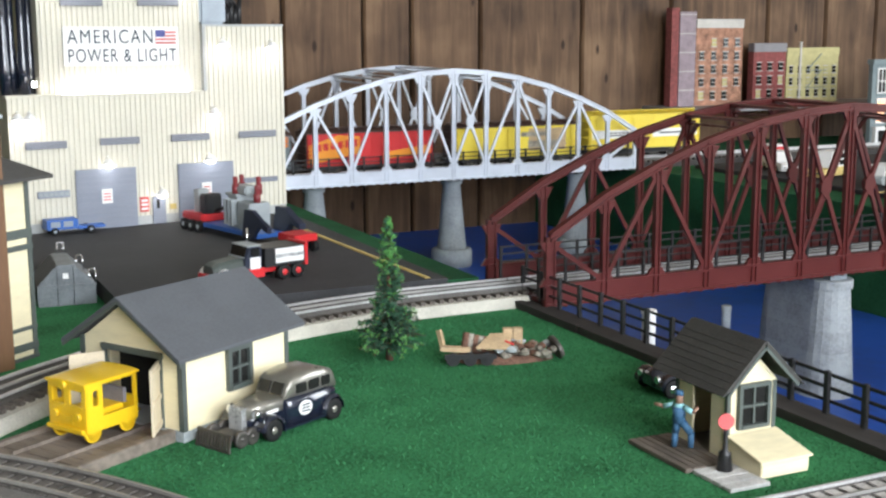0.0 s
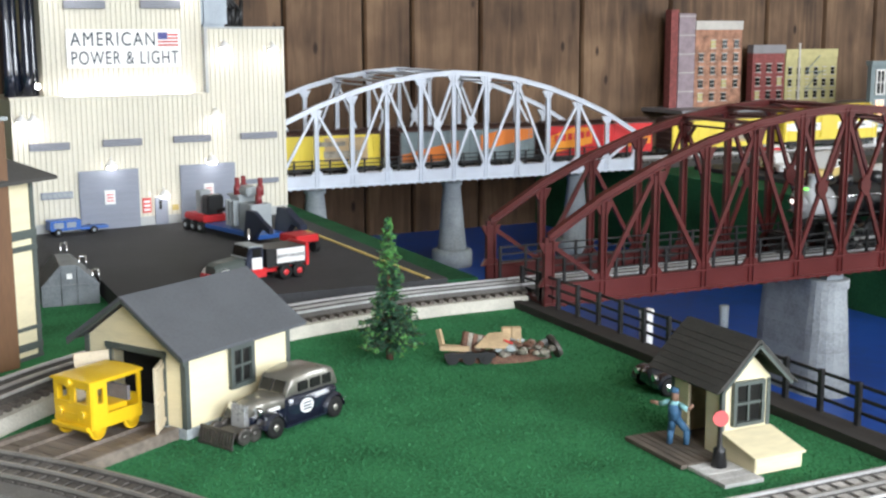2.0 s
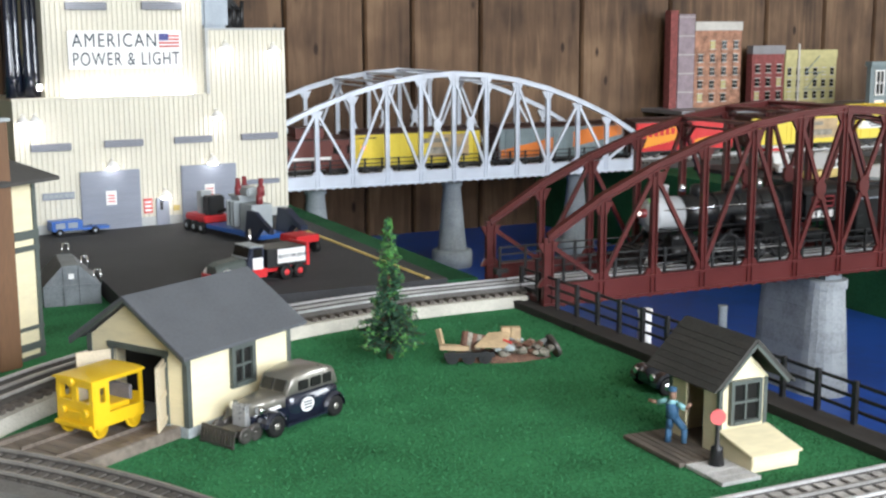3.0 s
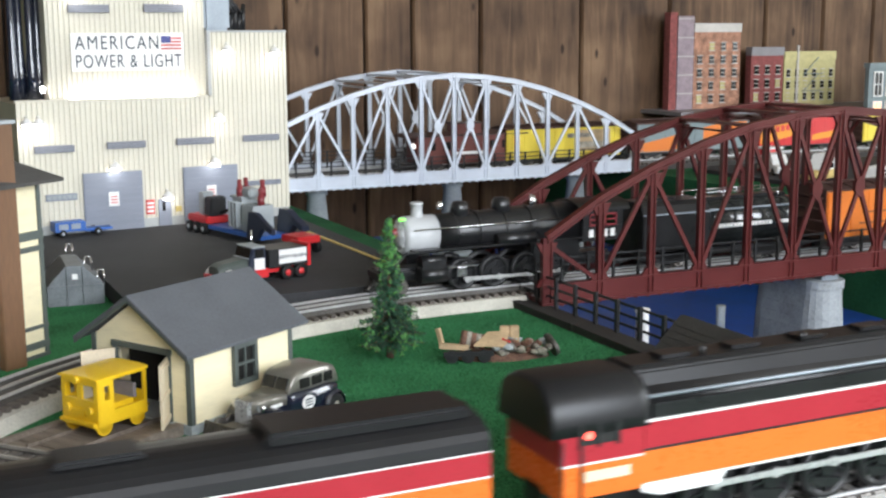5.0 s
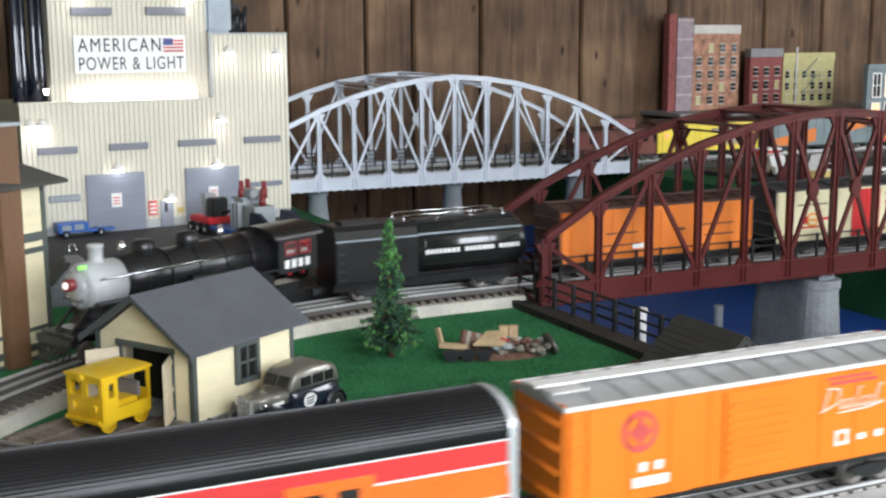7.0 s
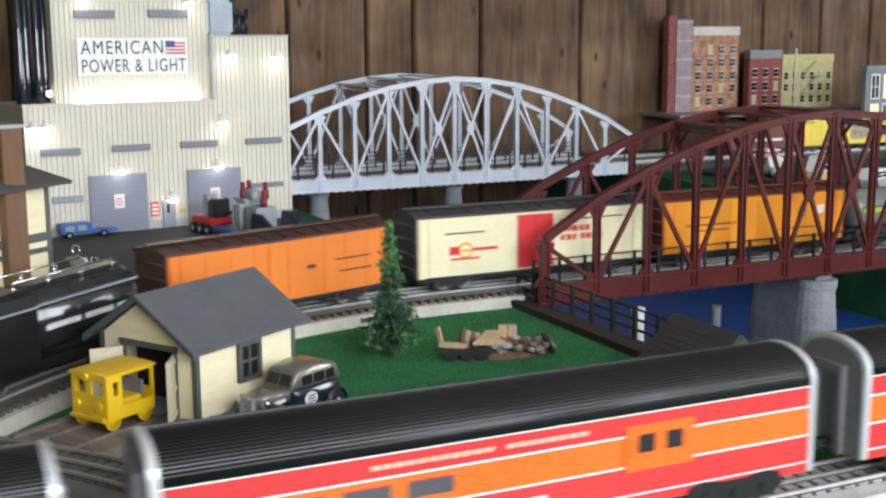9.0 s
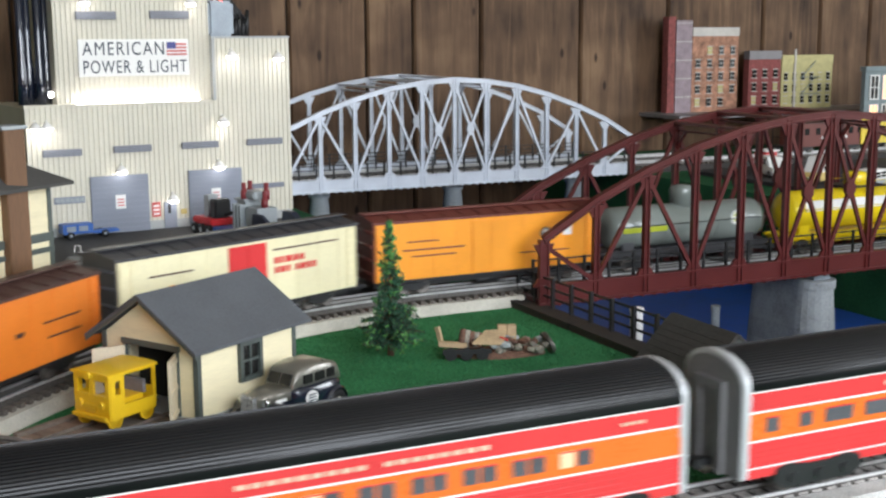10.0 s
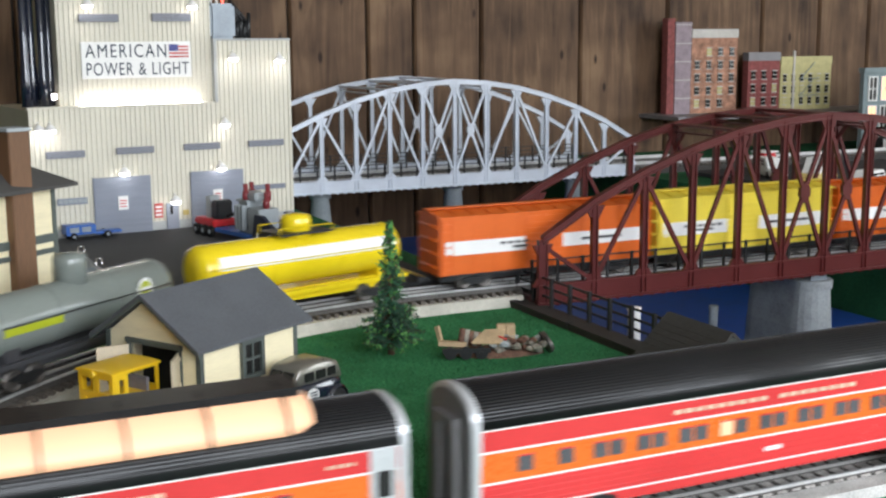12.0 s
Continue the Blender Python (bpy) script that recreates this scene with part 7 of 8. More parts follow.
        part("slat", bm_beam((-0.0605, y, 0.0145), (-0.0715 + abs(i - 4) * 0.0022, y * 0.9, 0.004), 0.0015, 0.0015), "locoblack", pilot)
    # cab
    bm = bmesh.new()
    for s in (-1, 1):
        y0, y1 = sorted((s * 0.026, s * 0.0275))
        box(bm, 0.15, 0.2, y0, y1, 0.04, 0.056)
        box(bm, 0.15, 0.158, y0, y1, 0.056, 0.0725)
        box(bm, 0.192, 0.2, y0, y1, 0.056, 0.0725)
        box(bm, 0.174, 0.177, y0, y1, 0.056, 0.0725)
        box(bm, 0.158, 0.192, y0, y1, 0.0695, 0.0725)
    box(bm, 0.15, 0.152, -0.026, 0.026, 0.04, 0.0725)
    cab = part("cab", bm, "locoblack", root, "black cab", bevel=0.0004, m=pose(0.011, 0, 0))
    for s in (-1, 1):
        for x0, x1 in ((0.158, 0.174), (0.177, 0.192)):
            bm = bmesh.new()
            for a0, a1, b0, b1 in ((x0, x0 + 0.0016, 0.056, 0.0695), (x1 - 0.0016, x1, 0.056, 0.0695), (x0, x1, 0.0675, 0.0695), (x0, x1, 0.056, 0.058), (x0, x1, 0.062, 0.0635)):
                box(bm, a0, a1, s * 0.0268 - 0.001, s * 0.0268 + 0.001, b0, b1)
            part("window_sash", bm, "maroon", cab, "red window sash")
    # engine numerals become plain bars
    bars(cab, -0.0275, [(0.1575 + i * 0.0088, 0.163 + i * 0.0088, 0.0445, 0.0525) for i in range(4)], "white")
    bm = bmesh.new()
    secs = []
    for x in (0.145, 0.208):
        secs.append([(x, 0.029 * math.cos(math.pi * i / 12), 0.0725 + 0.011 * math.sin(math.pi * i / 12)) for i in range(13)])
    loft(bm, secs)
    part("cab_roof", bm, "locoblack", cab, bevel=0.0004)
    for s in (-1, 1):
        wheel_parts(root, "pilot_wheel", -0.044, s * 0.0165, 0.0085, 0.0085, 0.003, "pewter", "locoblack")
    drivers, rods = [], []
    for s in (-1, 1):
        for i in range(4):
            drivers.append(steam_wheel(root, 0.025 + i * 0.0365, s * 0.0165, 0.0165))
        bm = bmesh.new()
        y = s * 0.0215
        beam(bm, (0.025, y, 0), (0.1345, y, 0), 0.0014, 0.0032)
        for i in range(4):
            tube(bm, (0.025 + i * 0.0365, y - 0.0014, 0), (0.025 + i * 0.0365, y + 0.0014, 0), 0.003, seg=12)
        rods.append(part("side_rod", bm, "radiator", root, "bright steel side rod"))
        bm = bmesh.new()
        beam(bm, (0.02, s * 0.0242, 0.002), (0.098, s * 0.0242, 0), 0.0014, 0.003)
        rods.append(part("main_rod", bm, "radiator", root, "bright steel main rod"))
    couplers(root, 0.211)
    return root, drivers, rods


def whaleback_tender():
    root = thing("oil_tender", "black rounded oil tender lettered along its side", "tender")
    part("frame", bm_box(-0.11, 0.11, -0.023, 0.023, 0.0125, 0.0185), "locoblack", root)
    bm = bmesh.new()
    r, zc = 0.0265, 0.0465
    secs = []
    for x, k in ((-0.02, 1.0), (0.1, 1.0), (0.106, 0.93), (0.109, 0.7)):
        secs.append([(x, r * k * math.cos(a), zc + r * k * math.sin(a)) for a in [2 * math.pi * i / 32 for i in range(32)]])
    loft(bm, secs, smooth=True)
    tank = part("tank", bm, "tenderblack", root, "glossy black cylindrical tank")
    for x in (-0.012, 0.026, 0.062, 0.0985):
        bm = bmesh.new()
        tube(bm, (x - 0.0008, 0, zc), (x + 0.0008, 0, zc), r + 0.0004, seg=32)
        part("seam_band", bm, "tenderblack", tank)
    for s in (-1, 1):
        y0, y1 = sorted((s * 0.0245, s * 0.027))
        part("walkway_rail", bm_box(-0.02, 0.1, y0, y1, 0.0625, 0.0642), "steel", tank, "grey edge rail along the tank")
        part("sill", bm_box(-0.11, 0.11, y0, y1, 0.0185, 0.0215), "locoblack", root)
    bm = bmesh.new()
    swap = Matrix(((0, 1, 0, 0), (1, 0, 0, 0), (0, 0, 1, 0), (0, 0, 0, 1)))
    prism(bm, [(-0.027, 0.0185), (0.027, 0.0185), (0.027, 0.063), (0.023, 0.0715), (0.017, 0.0755), (-0.017, 0.0755), (-0.023, 0.0715), (-0.027, 0.063)], -0.109, -0.02, swap)
    bunker = part("bunker", bm, "locoblack", root, "black oil bunker", bevel=0.001)
    part("bunker_hatch", bm_box(-0.095, -0.055, -0.01, 0.01, 0.0755, 0.0785), "locoblack", bunker, bevel=0.0008)
    part("bunker_edge", bm_box(-0.109, -0.02, -0.0276, -0.0265, 0.0618, 0.0634), "steel", bunker)
    for k in range(5):
        part("rung", bm_box(-0.1085, -0.1, -0.0285, -0.0275, 0.024 + k * 0.0085, 0.0251 + k * 0.0085), "black", bunker)
    part("deck_plate", bm_box(-0.015, 0.1, -0.008, 0.008, 0.0715, 0.075), "locoblack", root)
    part("rear_ladder", bm_box(0.109, 0.1105, -0.008, 0.008, 0.019, 0.066), "black", root)
    for s in (-1, 1):
        bm = bmesh.new()
        tube(bm, (-0.03, s * 0.013, 0.081), (0.085, s * 0.013, 0.081), 0.0008, seg=6)
        for i in range(4):
            x = -0.03 + i * 0.0383
            tube(bm, (x, s * 0.013, 0.069), (x, s * 0.013, 0.081), 0.0007, seg=6)
        part("handrail", bm, "chrome", root)
    bars(tank, -0.0264, [(-0.012 + i * 0.005, -0.0083 + i * 0.005, 0.0425, 0.0468) for i in range(22) if i not in (8, 16)], "white")
    for x in (-0.068, 0.068):
        bogie(root, x, 0.009, 0.022)
    couplers(root, 0.11)
    return root


def streamlined_engine():
    """Red, orange and black streamlined engine heading toward +x; x = 0 at the cab's rear."""
    root = thing("streamlined_locomotive", "orange, red and black streamlined steam locomotive", "locomotive")
    w = 0.0275
    swap = Matrix(((0, 1, 0, 0), (1, 0, 0, 0), (0, 0, 1, 0), (0, 0, 0, 1)))
    for s in (-1, 1):
        y0, y1 = sorted((s * (w - 0.0015), s * w))
        part("orange_skirt", bm_box(0.05, 0.33, y0, y1, 0.0245, 0.042), "daylightorange", root, "orange side skirt")
        part("red_skirt", bm_box(0.0505, 0.3, y0, y1, 0.0432, 0.0575), "enginered", root, "red upper skirt", bevel=0.0004)
        part("cab_side", bm_box(0.0, 0.05, y0, y1, 0.0412, 0.056), "enginered", root, "red cab side")
        part("cab_apron", bm_box(0.0, 0.05, y0, y1, 0.0225, 0.0402), "daylightorange", root, "orange cab apron")
        y0, y1 = sorted((s * (w - 0.0016), s * (w + 0.0004)))
        part("white_line", bm_box(0.0505, 0.3, y0, y1, 0.0575, 0.0586), "white", root)
        part("white_line", bm_box(0.0555, 0.33, y0, y1, 0.0234, 0.0245), "white", root)
        part("black_line", bm_box(0.05, 0.33, y0, y1, 0.042, 0.0432), "black", root)
        part("cab_line", bm_box(0.0, 0.05, y0, y1, 0.0402, 0.0412), "white", root)
        # the opening is a plate coloured with the cab's inside shade
        cw = part("cab_window", bm_box(0.0125, 0.033, y0, y1, 0.0505, 0.0615), "darkroom", root, "open cab window, its inside shade drawn as a dark plate")
        for x in (0.0105, 0.0215, 0.033):
            part("sash", bm_box(x, x + 0.002, min(s * w, s * (w + 0.0012)), max(s * w, s * (w + 0.0012)), 0.049, 0.0615), "black", cw)
        part("cab_glow", bm_tube((0.0165, s * (w + 0.0004), 0.0555), (0.0165, s * (w + 0.0009), 0.0555), 0.0022, seg=10), "redglow", cw)
        part("name_plate", bm_box(0.0145, 0.042, y0, y1, 0.031, 0.0365), "palewood", root, "pale number plate")
        part("grab_rail", bm_tube((0.012, s * (w + 0.0012), 0.021), (0.012, s * (w + 0.0012), 0.049), 0.0008, seg=6), "black", root)
        part("grab_rail", bm_tube((0.001, s * (w + 0.0008), 0.021), (0.001, s * (w + 0.0008), 0.054), 0.0007, seg=6), "black", root)
        bm = bmesh.new()
        prism(bm, [(0.05, 0.0245), (0.105, 0.0245), (0.1, 0.0165), (0.062, 0.0165), (0.05, 0.02)], s * (w - 0.001) - 0.0008, s * (w - 0.001) + 0.0008)
        part("skirt_step", bm, "white", root, "white stepped skirt")
        y0, y1 = sorted((s * (w - 0.0035), s * (w - 0.0005)))
        part("boiler_side", bm_box(0.056, 0.31, y0, y1, 0.0586, 0.0665), "locoblack", root, "black boiler casing side", bevel=0.0006)
    # rear of the cab, open above its red and orange sheets
    part("cab_rear", bm_box(0.0, 0.0015, -w + 0.002, w - 0.002, 0.041, 0.056), "enginered", root)
    part("cab_rear_apron", bm_box(0.0, 0.0015, -w + 0.002, w - 0.002, 0.0225, 0.041), "daylightorange", root)

    def roof_ring(x, k, q):
        """One row of the cab roof: steep sides and a rounded crown."""
        return [(x, (w + 0.0008) * q * math.copysign(abs(math.cos(a)) ** 0.55, math.cos(a)), 0.056 + 0.0265 * k * math.sin(a) ** 0.85) for a in [math.pi * i / 18 for i in range(19)]]

    bm = bmesh.new()
    loft(bm, [roof_ring(-0.006, 0.93, 0.97), roof_ring(-0.001, 1.0, 1.0), roof_ring(0.048, 1.0, 1.0), roof_ring(0.054, 0.96, 0.98)], smooth=True)
    part("cab_roof", bm, "roofblack", root, "black rounded cab roof")
    bm = bmesh.new()
    loft(bm, [[(x, r * math.cos(a), 0.055 + r * math.sin(a)) for a in [2 * math.pi * i / 32 for i in range(32)]] for x, r in ((0.05, 0.0252), (0.2, 0.0243), (0.335, 0.0232), (0.35, 0.021), (0.356, 0.012))], smooth=True)
    part("boiler", bm, "locoblack", root, "black boiler")
    bm = bmesh.new()
    prism(bm, [(-0.0185, 0.069), (0.0185, 0.069), (0.0145, 0.0805), (0.011, 0.083), (-0.011, 0.083), (-0.0145, 0.0805)], 0.052, 0.32, swap)
    part("skyline_casing", bm, "roofblack", root, "black skyline casing", bevel=0.001)
    for i in range(5):
        part("casing_hatch", bm_box(0.075 + i * 0.047, 0.095 + i * 0.047, -0.006, 0.006, 0.083, 0.0852), "locoblack", root, bevel=0.0005)
    for i in range(3):
        bm = bmesh.new()
        tube(bm, (0.1 + i * 0.07, -0.008, 0.083), (0.1 + i * 0.07, -0.008, 0.0885), 0.0016, seg=8)
        part("safety_valve", bm, "black", root)
    for s in (-1, 1):
        bm = bmesh.new()
        tube(bm, (0.054, s * 0.0245, 0.07), (0.33, s * 0.0242, 0.07), 0.0011, seg=6)
        part("handrail", bm, "steel", root)
    bm = bmesh.new()
    tube(bm, (0.355, 0, 0.0635), (0.361, 0, 0.0635), 0.0055, 0.006, 16)
    hl = part("headlamp", bm, "aluminium", root)
    bm = bmesh.new()
    tube(bm, (0.361, 0, 0.0635), (0.3618, 0, 0.0635), 0.0048, seg=14)
    part("lens", bm, "trainglow", hl)
    part("frame", bm_box(0.0, 0.345, -0.009, 0.009, 0.0, 0.025), "locoblack", root)
    bm = bmesh.new()
    loft(bm, [[(0.335, -0.026, 0.004), (0.335, 0.026, 0.004), (0.335, 0.026, 0.042), (0.335, -0.026, 0.042)], [(0.372, -0.009, 0.004), (0.372, 0.009, 0.004), (0.356, 0.016, 0.042), (0.356, -0.016, 0.042)]])
    part("pilot", bm, "daylightorange", root, "orange streamlined pilot", bevel=0.001)
    drivers, rods = [], []
    for s in (-1, 1):
        for i in range(4):
            drivers.append(steam_wheel(root, 0.1 + i * 0.042, s * 0.0165, 0.0175, drop=B_DROP))
        y = s * 0.0218
        bm = bmesh.new()
        beam(bm, (0.1, y, 0), (0.226, y, 0), 0.0014, 0.0034)
        for i in range(4):
            tube(bm, (0.1 + i * 0.042, y - 0.0014, 0), (0.1 + i * 0.042, y + 0.0014, 0), 0.003, seg=12)
        rods.append(part("side_rod", bm, "radiator", root, "bright steel side rod"))
        bm = bmesh.new()
        tube(bm, (0.26, s * 0.0215, 0.010), (0.292, s * 0.0215, 0.010), 0.0085, seg=20)
        part("cylinder", bm, "steel", root)
        for x in (0.03, 0.062):
            wheel_parts(root, "trailing_wheel", x, s * 0.0165, 0.0098 - B_DROP, 0.0098, 0.003, "pewter", "locoblack")
        for x in (0.265, 0.3):
            wheel_parts(root, "leading_wheel", x, s * 0.0155, 0.0085 - B_DROP, 0.0085, 0.003, "pewter", "locoblack")
    return root, drivers, rods


def daylight_tender():
    root = thing("streamlined_tender", "black, red and orange streamlined tender", "tender")
    h, w = 0.117, 0.0275
    for colour, z0, z1 in (("enginered", 0.0145, 0.0265), ("white", 0.0265, 0.0274), ("daylightorange", 0.0274, 0.0425), ("white", 0.0425, 0.0434), ("enginered", 0.0434, 0.0555), ("white", 0.0555, 0.0563)):
        o = 0.0003 if colour == "white" else 0
        part("side_band", bm_box(-h, h, -w - o, w + o, z0, z1), colour, root)
    bm = bmesh.new()
    loft(bm, [[(x, (w + 0.0005) * math.cos(math.pi * i / 14), 0.0563 + 0.0165 * k * math.sin(math.pi * i / 14) ** 0.7 if 0 < i < 14 else 0.0563) for i in range(15)] for x, k in ((-h, 0.75), (-h + 0.006, 1.0), (h, 1.0))])
    part("roof", bm, "roofblack", root, "black rounded tender top")
    part("hatch_casing", bm_box(0.008, 0.112, -0.017, 0.017, 0.069, 0.0765), "roofblack", root, "black oil bunker top", bevel=0.002)
    part("water_hatch", bm_box(-0.085, -0.045, -0.011, 0.011, 0.071, 0.0755), "roofblack", root, bevel=0.0015)
    bars(root, -w, [(-0.062 + i * 0.0092, -0.0685 + i * 0.0092, 0.0315, 0.0388) for i in range(16) if i != 8], "cream")
    for s in (-1, 1):
        bm = bmesh.new()
        tube(bm, (-h - 0.0012, s * 0.015, 0.0535), (-h, s * 0.015, 0.0535), 0.0022, seg=14)
        part("tail_lamp", bm, "redglow", root, "red tail lamp")
        for i in range(5):
            part("rung", bm_box(-h + 0.003, -h + 0.011, s * w - 0.001 if s < 0 else s * w, s * w if s < 0 else s * w + 0.001, 0.018 + i * 0.0075, 0.0192 + i * 0.0075), "black", root)
    bm = bmesh.new()
    tube(bm, (-h - 0.001, 0.0, 0.042), (-h, 0.0, 0.042), 0.0032, seg=14)
    part("rear_lamp", bm, "trainglow", root)
    part("underframe", bm_box(-h + 0.004, h - 0.004, -0.018, 0.018, 0.0105, 0.0145), "black", root)
    for x in (-0.078, 0.078):
        bogie(root, x, 0.0095, 0.024, B_DROP)
    couplers(root, h)
    return root


def caboose():
    root = thing("caboose", "dark red caboose with cupola and a lit marker lamp", "caboose")
    part("body", bm_box(-0.1, 0.1, -0.025, 0.025, 0.0135, 0.062), "carred", root, bevel=0.0005)
    bm = bmesh.new()
    loft(bm, [[(x, y, z) for y, z in ((-0.0275, 0.0615), (0.0275, 0.0615), (0.0275, 0.0635), (0, 0.0695), (-0.0275, 0.0635))] for x in (-0.122, 0.122)])
    part("roof", bm, "carbrown", root)
    part("cupola", bm_box(-0.02, 0.03, -0.02, 0.02, 0.064, 0.083), "carred", root, bevel=0.0005)
    part("cupola_roof", bm_box(-0.023, 0.033, -0.023, 0.023, 0.083, 0.085), "carbrown", root)
    for x in (-0.07, -0.04, 0.05, 0.075):
        for s in (-1, 1):
            part("window", bm_box(x - 0.006, x + 0.006, s * 0.025 - 0.0006, s * 0.025 + 0.0006, 0.038, 0.052), "pane", root)
    bars(root, -0.025, [(-0.03, 0.04, 0.029, 0.034)], "white")
    for s in (-1, 1):
        x0, x1 = sorted((s * 0.1, s * 0.122))
        part("end_platform", bm_box(x0, x1, -0.024, 0.024, 0.0135, 0.016), "black", root)
        bm = bmesh.new()
        for y in (-0.023, 0.023):
            beam(bm, (s * 0.12, y, 0.016), (s * 0.12, y, 0.062), 0.0012, 0.0012)
        beam(bm, (s * 0.12, -0.023, 0.034), (s * 0.12, 0.023, 0.034), 0.0012, 0.0012)
        part("end_rail", bm, "black", root)
        bogie(root, s * 0.065)
    bm = bmesh.new()
    lathe(bm, [(0.001, 0), (0.0042, 0.001), (0.0042, 0.007), (0.001, 0.009)], 12, pose(-0.108, -0.026, 0.043))
    part("marker_lamp", bm, "trainglow", root, "bright marker lamp")
    bm = bmesh.new()
    lathe(bm, [(0.001, 0), (0.0032, 0.001), (0.0032, 0.006), (0.001, 0.007)], 12, pose(0.0985, -0.027, 0.043))
    part("marker_lamp", bm, "redglow", root)
    couplers(root, 0.122)
    return root


# train on the middle track
engine_a, drivers_a, rods_a = consolidation()
tender_a = whaleback_tender()
reefer = house_car("orange_reefer", "orange refrigerator car with brown roof and ends", 0.256, "reeferorange", "carbrown", roofwalk="carbrown", low=0.0165, high=0.075)
bars(reefer, -0.027, [(0.012, 0.032, 0.044, 0.0475), (-0.07, -0.03, 0.046, 0.0475), (-0.075, -0.025, 0.033, 0.0345), (0.055, 0.1, 0.048, 0.0495), (0.06, 0.1, 0.036, 0.0375)], "carbrown")
bars(reefer, -0.027, [(-0.036, -0.018, 0.0285, 0.034)], "white")
cream = house_car("cream_boxcar", "cream boxcar with red door and dark roof", 0.274, "cream", "darkgrey", low=0.0165, high=0.0795, doorcol="daylightred", roofwalk="darkgrey")
round_emblem(cream, -0.082, -0.027, 0.043, 0.0085, "reeferyellow", "cream")
bars(cream, -0.027, [(-0.1, -0.089, 0.039, 0.0475), (-0.074, -0.045, 0.042, 0.045), (-0.098, -0.066, 0.0335, 0.0355)], "daylightred")
bars(cream, -0.027, [(0.031, 0.036, 0.054, 0.06), (0.038, 0.042, 0.054, 0.06), (0.044, 0.052, 0.054, 0.06), (0.054, 0.06, 0.054, 0.06), (0.062, 0.067, 0.054, 0.06), (0.031, 0.036, 0.045, 0.051), (0.038, 0.044, 0.045, 0.051), (0.046, 0.05, 0.045, 0.051), (0.056, 0.06, 0.045, 0.051), (0.062, 0.068, 0.045, 0.051), (0.07, 0.075, 0.045, 0.051), (0.077, 0.082, 0.045, 0.051)], "daylightred")
bars(cream, -0.027, [(0.03, 0.11, 0.0665, 0.068), (-0.105, -0.06, 0.0605, 0.062)], "carbrown")
reefer2 = house_car("yellow_orange_reefer", "yellow-orange refrigerator car with red-brown roof", 0.262, "reeferyellow", "carred", roofwalk="carred", low=0.0175, high=0.078)
round_emblem(reefer2, 0.066, -0.027, 0.055, 0.0062, "ink", "stonecard")
bars(reefer2, -0.027, [(0.088, 0.098, 0.051, 0.061)], "white")
bars(reefer2, -0.027, [(-0.1, -0.03, 0.0475, 0.0492), (-0.09, -0.04, 0.041, 0.0425), (-0.095, -0.06, 0.056, 0.0575), (0.035, 0.095, 0.035, 0.0365)], "carred")
grey_tank = tank_car("grey_tank_car", "glossy grey-green tank car with tall dome", 0.212, "tankgrey", 0.0235, 0.0485, ("lightgreen", -8, 6, -0.095, -0.035), "tall")
round_emblem(grey_tank, 0.062, -0.0238, 0.054, 0.009, "white", "lightgreen")
yellow_tank = tank_car("yellow_tank_car", "bright yellow tank car with white band and platform", 0.233, "tankyellow", 0.024, 0.0515, ("white", 4, 34, -0.098, 0.104), "low")
orange_box = house_car("orange_boxcar", "orange boxcar with broad white stripe", 0.262, "stripeorange", "stripeorange", door="slide", end="stripeorange", roofwalk="stripeorange", low=0.0175, high=0.079)
part("stripe", bm_box(-0.124, 0.124, -0.0279, -0.0269, 0.039, 0.0535), "white", orange_box, "broad white stripe")
bars(orange_box, -0.0279, [(-0.06 + i * 0.009, -0.054 + i * 0.009, 0.047, 0.05) for i in range(6)] + [(-0.045, -0.02, 0.0425, 0.045), (0.04, 0.09, 0.0445, 0.0475)], "darkgrey")
yellow_box = house_car("yellow_boxcar", "lemon yellow boxcar with pale panel", 0.252, "boxyellow", "boxyellow", door="slide", end="boxyellow", roofwalk="boxyellow", low=0.0175, high=0.082)
part("stripe", bm_box(-0.119, 0.119, -0.0279, -0.0269, 0.039, 0.0545), "white", yellow_box, "broad white stripe")
bars(yellow_box, -0.0279, [(-0.09 + i * 0.009, -0.084 + i * 0.009, 0.0475, 0.0505) for i in range(6)] + [(-0.085, -0.05, 0.043, 0.0455), (0.03, 0.09, 0.045, 0.048)], "darkgrey")
orange_box_b = copy_thing(orange_box, pose(0, 0, 0))

# train on the front track
engine_b, drivers_b, rods_b = streamlined_engine()
tender_b = daylight_tender()
silver_box = house_car("silver_roof_boxcar", "bright orange boxcar with silver roof", 0.263, "boxorange", "roofgrey", high=0.0685, low=0.0115, door="slide", end="boxorange", roofwalk="white", drop=B_DROP, rib=0.0004)
for side in (-1, 1):
    part("eave_strip", bm_beam((-0.131, side * 0.0283, 0.0686), (0.131, side * 0.0283, 0.0686), 0.0016, 0.0022), "white", silver_box, "bright eave strip")
    for k in range(5):
        part("end_platform_slat", bm_box(min(side * (0.111 + k * 0.0045), side * (0.1135 + k * 0.0045)), max(side * (0.111 + k * 0.0045), side * (0.1135 + k * 0.0045)), -0.017, -0.006, 0.0735, 0.0748), "white", silver_box)
round_emblem(silver_box, -0.085, -0.027, 0.0505, 0.0115, "signred", "boxorange")
bm = bmesh.new()
tube(bm, (-0.085, -0.0285, 0.0505), (-0.085, -0.0279, 0.0505), 0.0052, seg=20)
part("emblem_centre", bm, "signred", silver_box)
part("emblem_cross", bm_box(-0.0865, -0.0835, -0.0284, -0.0279, 0.0425, 0.0585), "signred", silver_box)
bars(silver_box, -0.027, [(-0.085, -0.08, 0.028, 0.033), (-0.075, -0.07, 0.028, 0.033), (-0.089, -0.066, 0.0195, 0.025)], "white")
